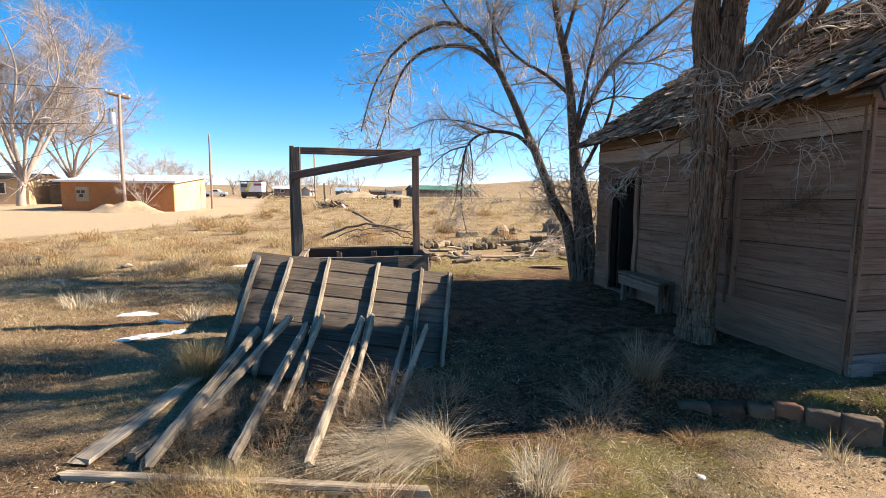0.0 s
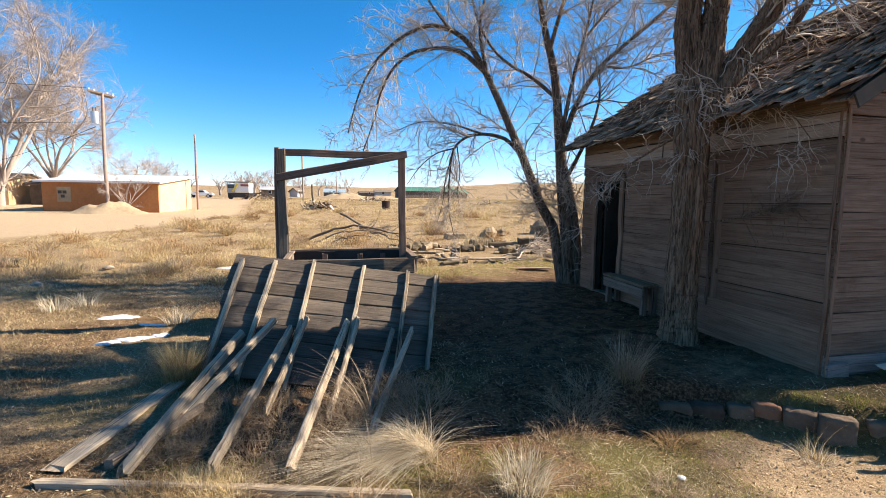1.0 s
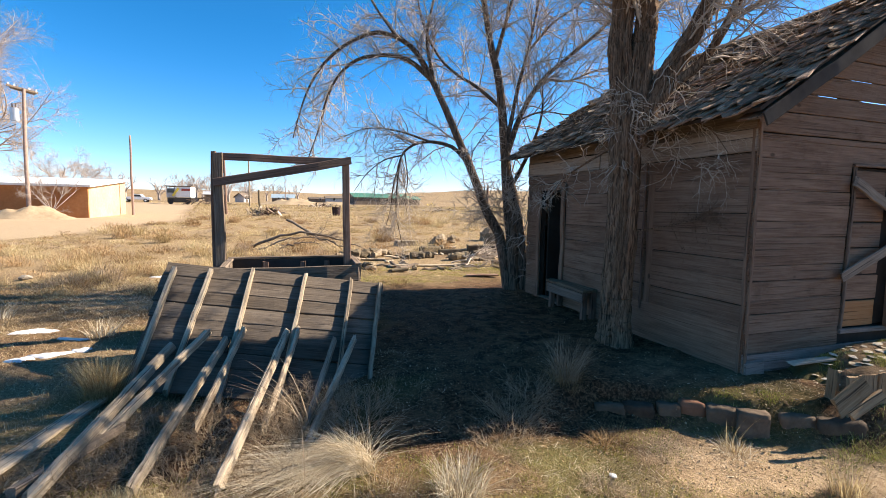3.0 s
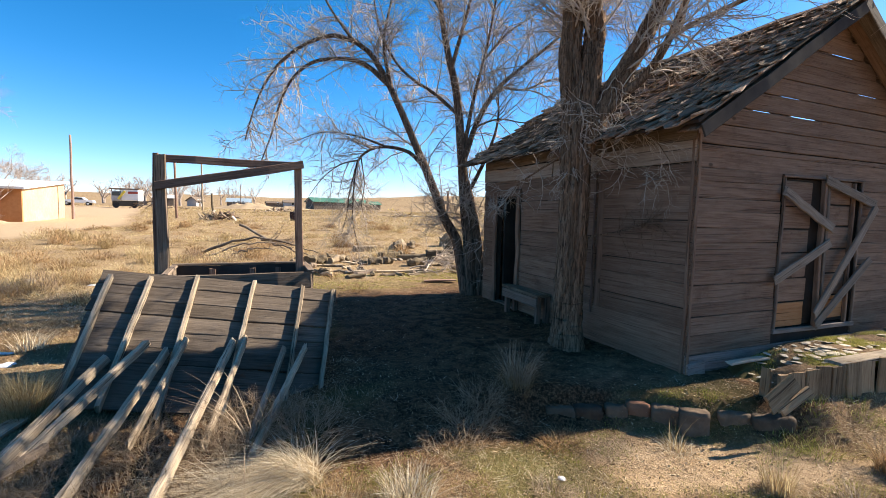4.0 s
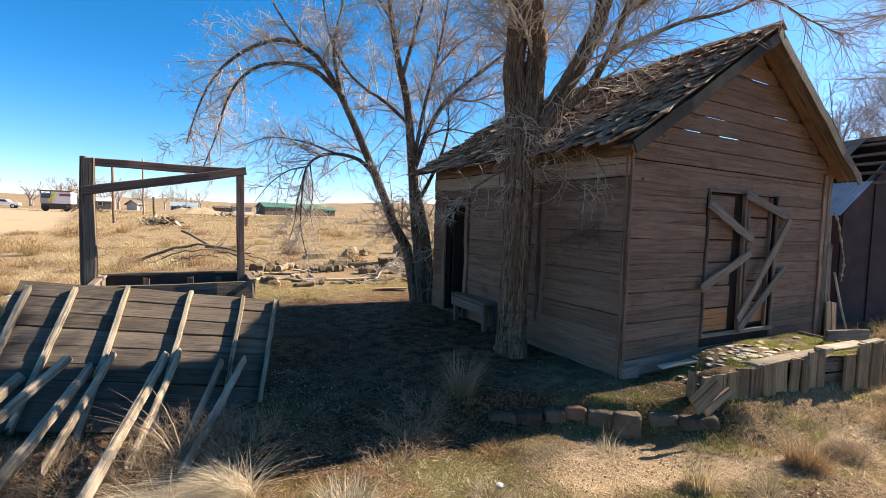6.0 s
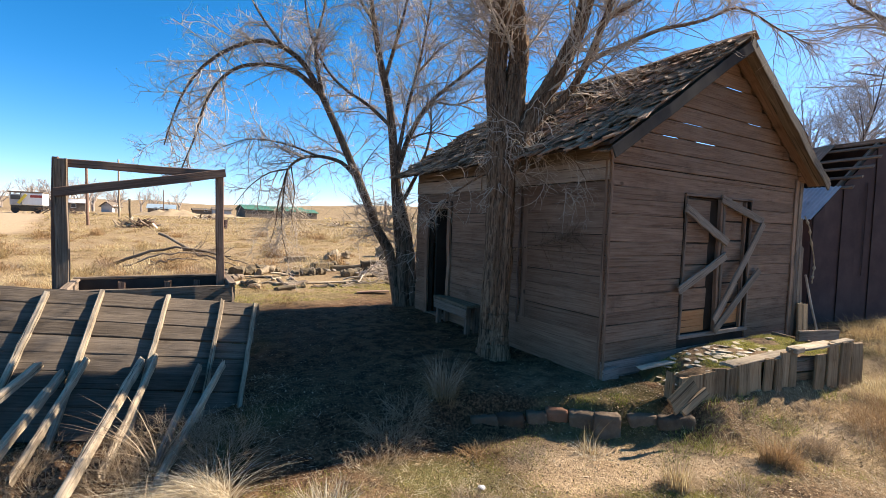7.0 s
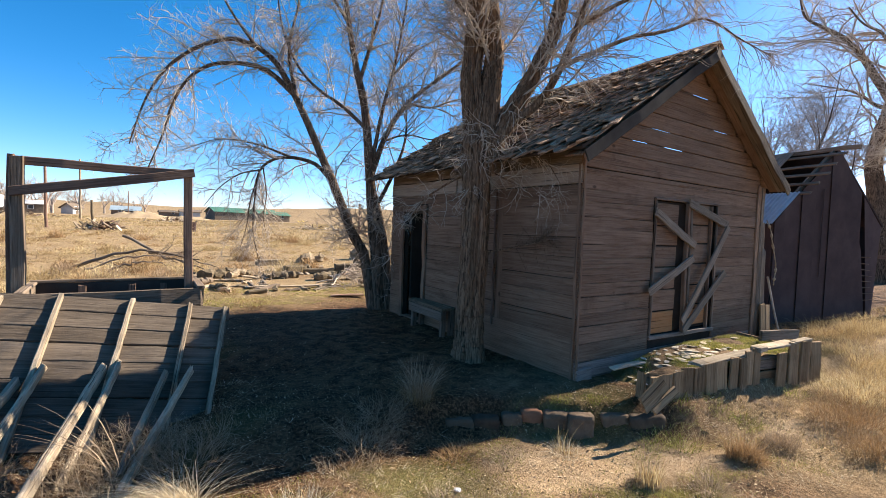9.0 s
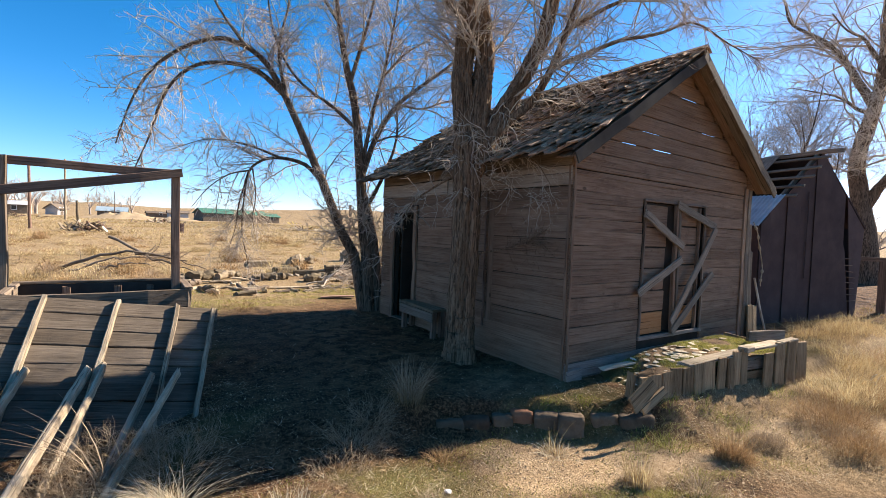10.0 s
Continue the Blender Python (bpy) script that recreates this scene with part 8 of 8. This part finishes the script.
# old rope hanging at the shack corner
def build_rope():
    q = spline([(7.99, 2.50, 1.92), (8.08, 2.47, 1.76), (8.12, 2.46, 1.60), (8.24, 2.46, 1.38), (8.34, 2.47, 1.18), (8.31, 2.47, 1.02), (8.33, 2.48, 0.90)], 40)
    r = 0.008 + 0.002 * np.sin(np.arange(40) * 1.9)
    for k in (3, 9, 15, 27, 33):
        r[k:k + 2] += 0.012
    V, F = tubes(q[None], r[None], 7)
    ob = new("hanging_rope", fast_mesh("hanging_rope", V, F, M_ROPE, True))
    tagged(ob, "knotted old rope hanging at the shack corner", "rope")


build_rope()


# ---------------------------------------------------------------- shingles of the shack roof
def build_shingles():
    rng = random.Random(17)
    d = Vector((EAVE_L - RIDGE_X, 0, EAVE_Z - RIDGE_Z))
    Ls = d.length
    d.normalize()
    n = Vector((-SLOPE, 0, 1)).normalized()
    meshes = []
    for k in range(8):
        bm = bmesh.new()
        w, L, t = 1.0, rng.uniform(0.29, 0.38), rng.uniform(0.008, 0.016)
        xs = [(-0.5, 0), (0.5, 0), (0.5 + rng.uniform(-0.04, 0.0), L + rng.uniform(-0.03, 0.02)), (rng.uniform(-0.2, 0.2), L + rng.uniform(-0.02, 0.025)), (-0.5 + rng.uniform(0, 0.04), L + rng.uniform(-0.03, 0.02))]
        f = bm.faces.new([bm.verts.new((y, x, 0.002 if y < 0.1 else rng.uniform(0.0, 0.035))) for x, y in xs][::-1])
        r = bmesh.ops.extrude_face_region(bm, geom=[f])
        bmesh.ops.translate(bm, verts=[v for v in r["geom"] if isinstance(v, bmesh.types.BMVert)], vec=(0, 0, t))
        bmesh.ops.recalc_face_normals(bm, faces=bm.faces[:])
        meshes.append(bm_mesh("shingle", bm, M_SHINGLE))
    inv = (Matrix.Translation((X0, Y0, 0)) @ roof_deck.matrix_basis).inverted()
    rest_v, rest_f, off = [], [], 0
    rows = int(Ls / 0.118)
    for r in range(rows, -1, -1):
        s0 = r * 0.118 - 0.19
        y = VERGE_F - 0.02
        while y < VERGE_B:
            w = rng.uniform(0.05, 0.15)
            if rng.random() < 0.05:
                y += w
                continue
            lift = 0.012 + rng.uniform(0, 0.008)
            p = Vector((RIDGE_X, 0, RIDGE_Z)) + d * (s0 + rng.uniform(-0.045, 0.045)) + n * lift
            tilt = rng.uniform(1.0, 6.0) + 9.0 * rng.random() ** 3
            sk = rng.gauss(0, 5)
            yv = Vector((0, 1, 0))
            base = Matrix(((d.x, 0, n.x, p.x), (d.y, 1, n.y, y + w / 2), (d.z, 0, n.z, p.z), (0, 0, 0, 1)))
            m = base @ pose(0, 0, 0, rng.gauss(0, 6), -tilt * 0.6, sk) @ Matrix.Diagonal((1, w - 0.006, 1, 1))
            me = meshes[rng.randrange(8)]
            if s0 < -0.02:
                m = m @ Matrix.Translation((max(0, -s0), 0, 0)) @ Matrix.Diagonal((0.6, 1, 1, 1))
            if y < 4.0 and r % 2 == 0 and r < 25:
                part("shingle", me, roof_deck, inv @ m)
            else:
                co = [m @ v.co for v in me.vertices]
                rest_v += [tuple(v) for v in co]
                rest_f += [tuple(i + off for i in f.vertices) for f in me.polygons]
                off += len(co)
            y += w
    me = bpy.data.meshes.new("shingles")
    me.from_pydata(rest_v, [], rest_f)
    me.materials.append(M_SHINGLE_REST)
    tagged(part("shingles", me, roof_deck, inv), kind="stuff")


def island_shingle():
    m, nt, b = material("old_shingle_field")
    tc = nt.nodes.new("ShaderNodeTexCoord")
    ge = nt.nodes.new("ShaderNodeNewGeometry")
    mp = node(nt, "ShaderNodeMapping", Scale=(1.5, 30, 1.5))
    nt.links.new(tc.outputs["Object"], mp.inputs[0])
    g = noise_of(nt, mp.outputs[0], 1.6, 8, 0.7, 0.3)
    col = ramp(nt, g, [(0.30, (0.06, 0.04, 0.027)), (0.52, (0.22, 0.155, 0.105)), (0.74, (0.54, 0.41, 0.29))])
    col = mixcol(nt, 1.0, col, ramp(nt, ge.outputs["Random Per Island"], [(0.0, 0.35), (0.6, 0.95), (0.9, 1.35), (1.0, 2.0)]), "MULTIPLY")
    nt.links.new(col, b.inputs["Base Color"])
    b.inputs["Roughness"].default_value = 0.9
    b.inputs["Specular IOR Level"].default_value = 0.05
    bump(nt, b, g, 0.7, 0.01)
    return m


M_SHINGLE_REST = island_shingle()
build_shingles()


# dead twigs caught on the roof
def roof_twigs():
    rng = np.random.default_rng(29)
    n = 420
    u, y = rng.uniform(0.15, 1.0, n), rng.uniform(VERGE_F + 0.3, VERGE_B - 0.3, n)
    u = np.where(rng.random(n) < 0.5, rng.uniform(0.6, 1.0, n), u)
    st = np.column_stack([RIDGE_X + (EAVE_L - RIDGE_X) * u, y, RIDGE_Z + (EAVE_Z - RIDGE_Z) * u + 0.045])
    d = np.column_stack([rng.normal(0, 1, n), rng.normal(0, 1, n), np.zeros(n)])
    d[:, 2] = SLOPE * d[:, 0] + rng.normal(0.05, 0.12, n)
    P = grow(rng, st, d, rng.uniform(0.12, 0.5, n), 6, 0.0, 0.10)
    R = rng.uniform(0.002, 0.005, (n, 1)) * np.linspace(1, 0.5, 6)[None]
    V, F = tubes(P, R, 3)
    V[:, 2] = np.maximum(V[:, 2], RIDGE_Z - SLOPE * np.abs(V[:, 0] - RIDGE_X) + 0.03)
    tagged(new("roof_twigs", fast_mesh("roof_twigs", V, F, M_TWIG, True)), "pale dead twigs scattered over the old shingles", "twigs", kind="stuff")


roof_twigs()
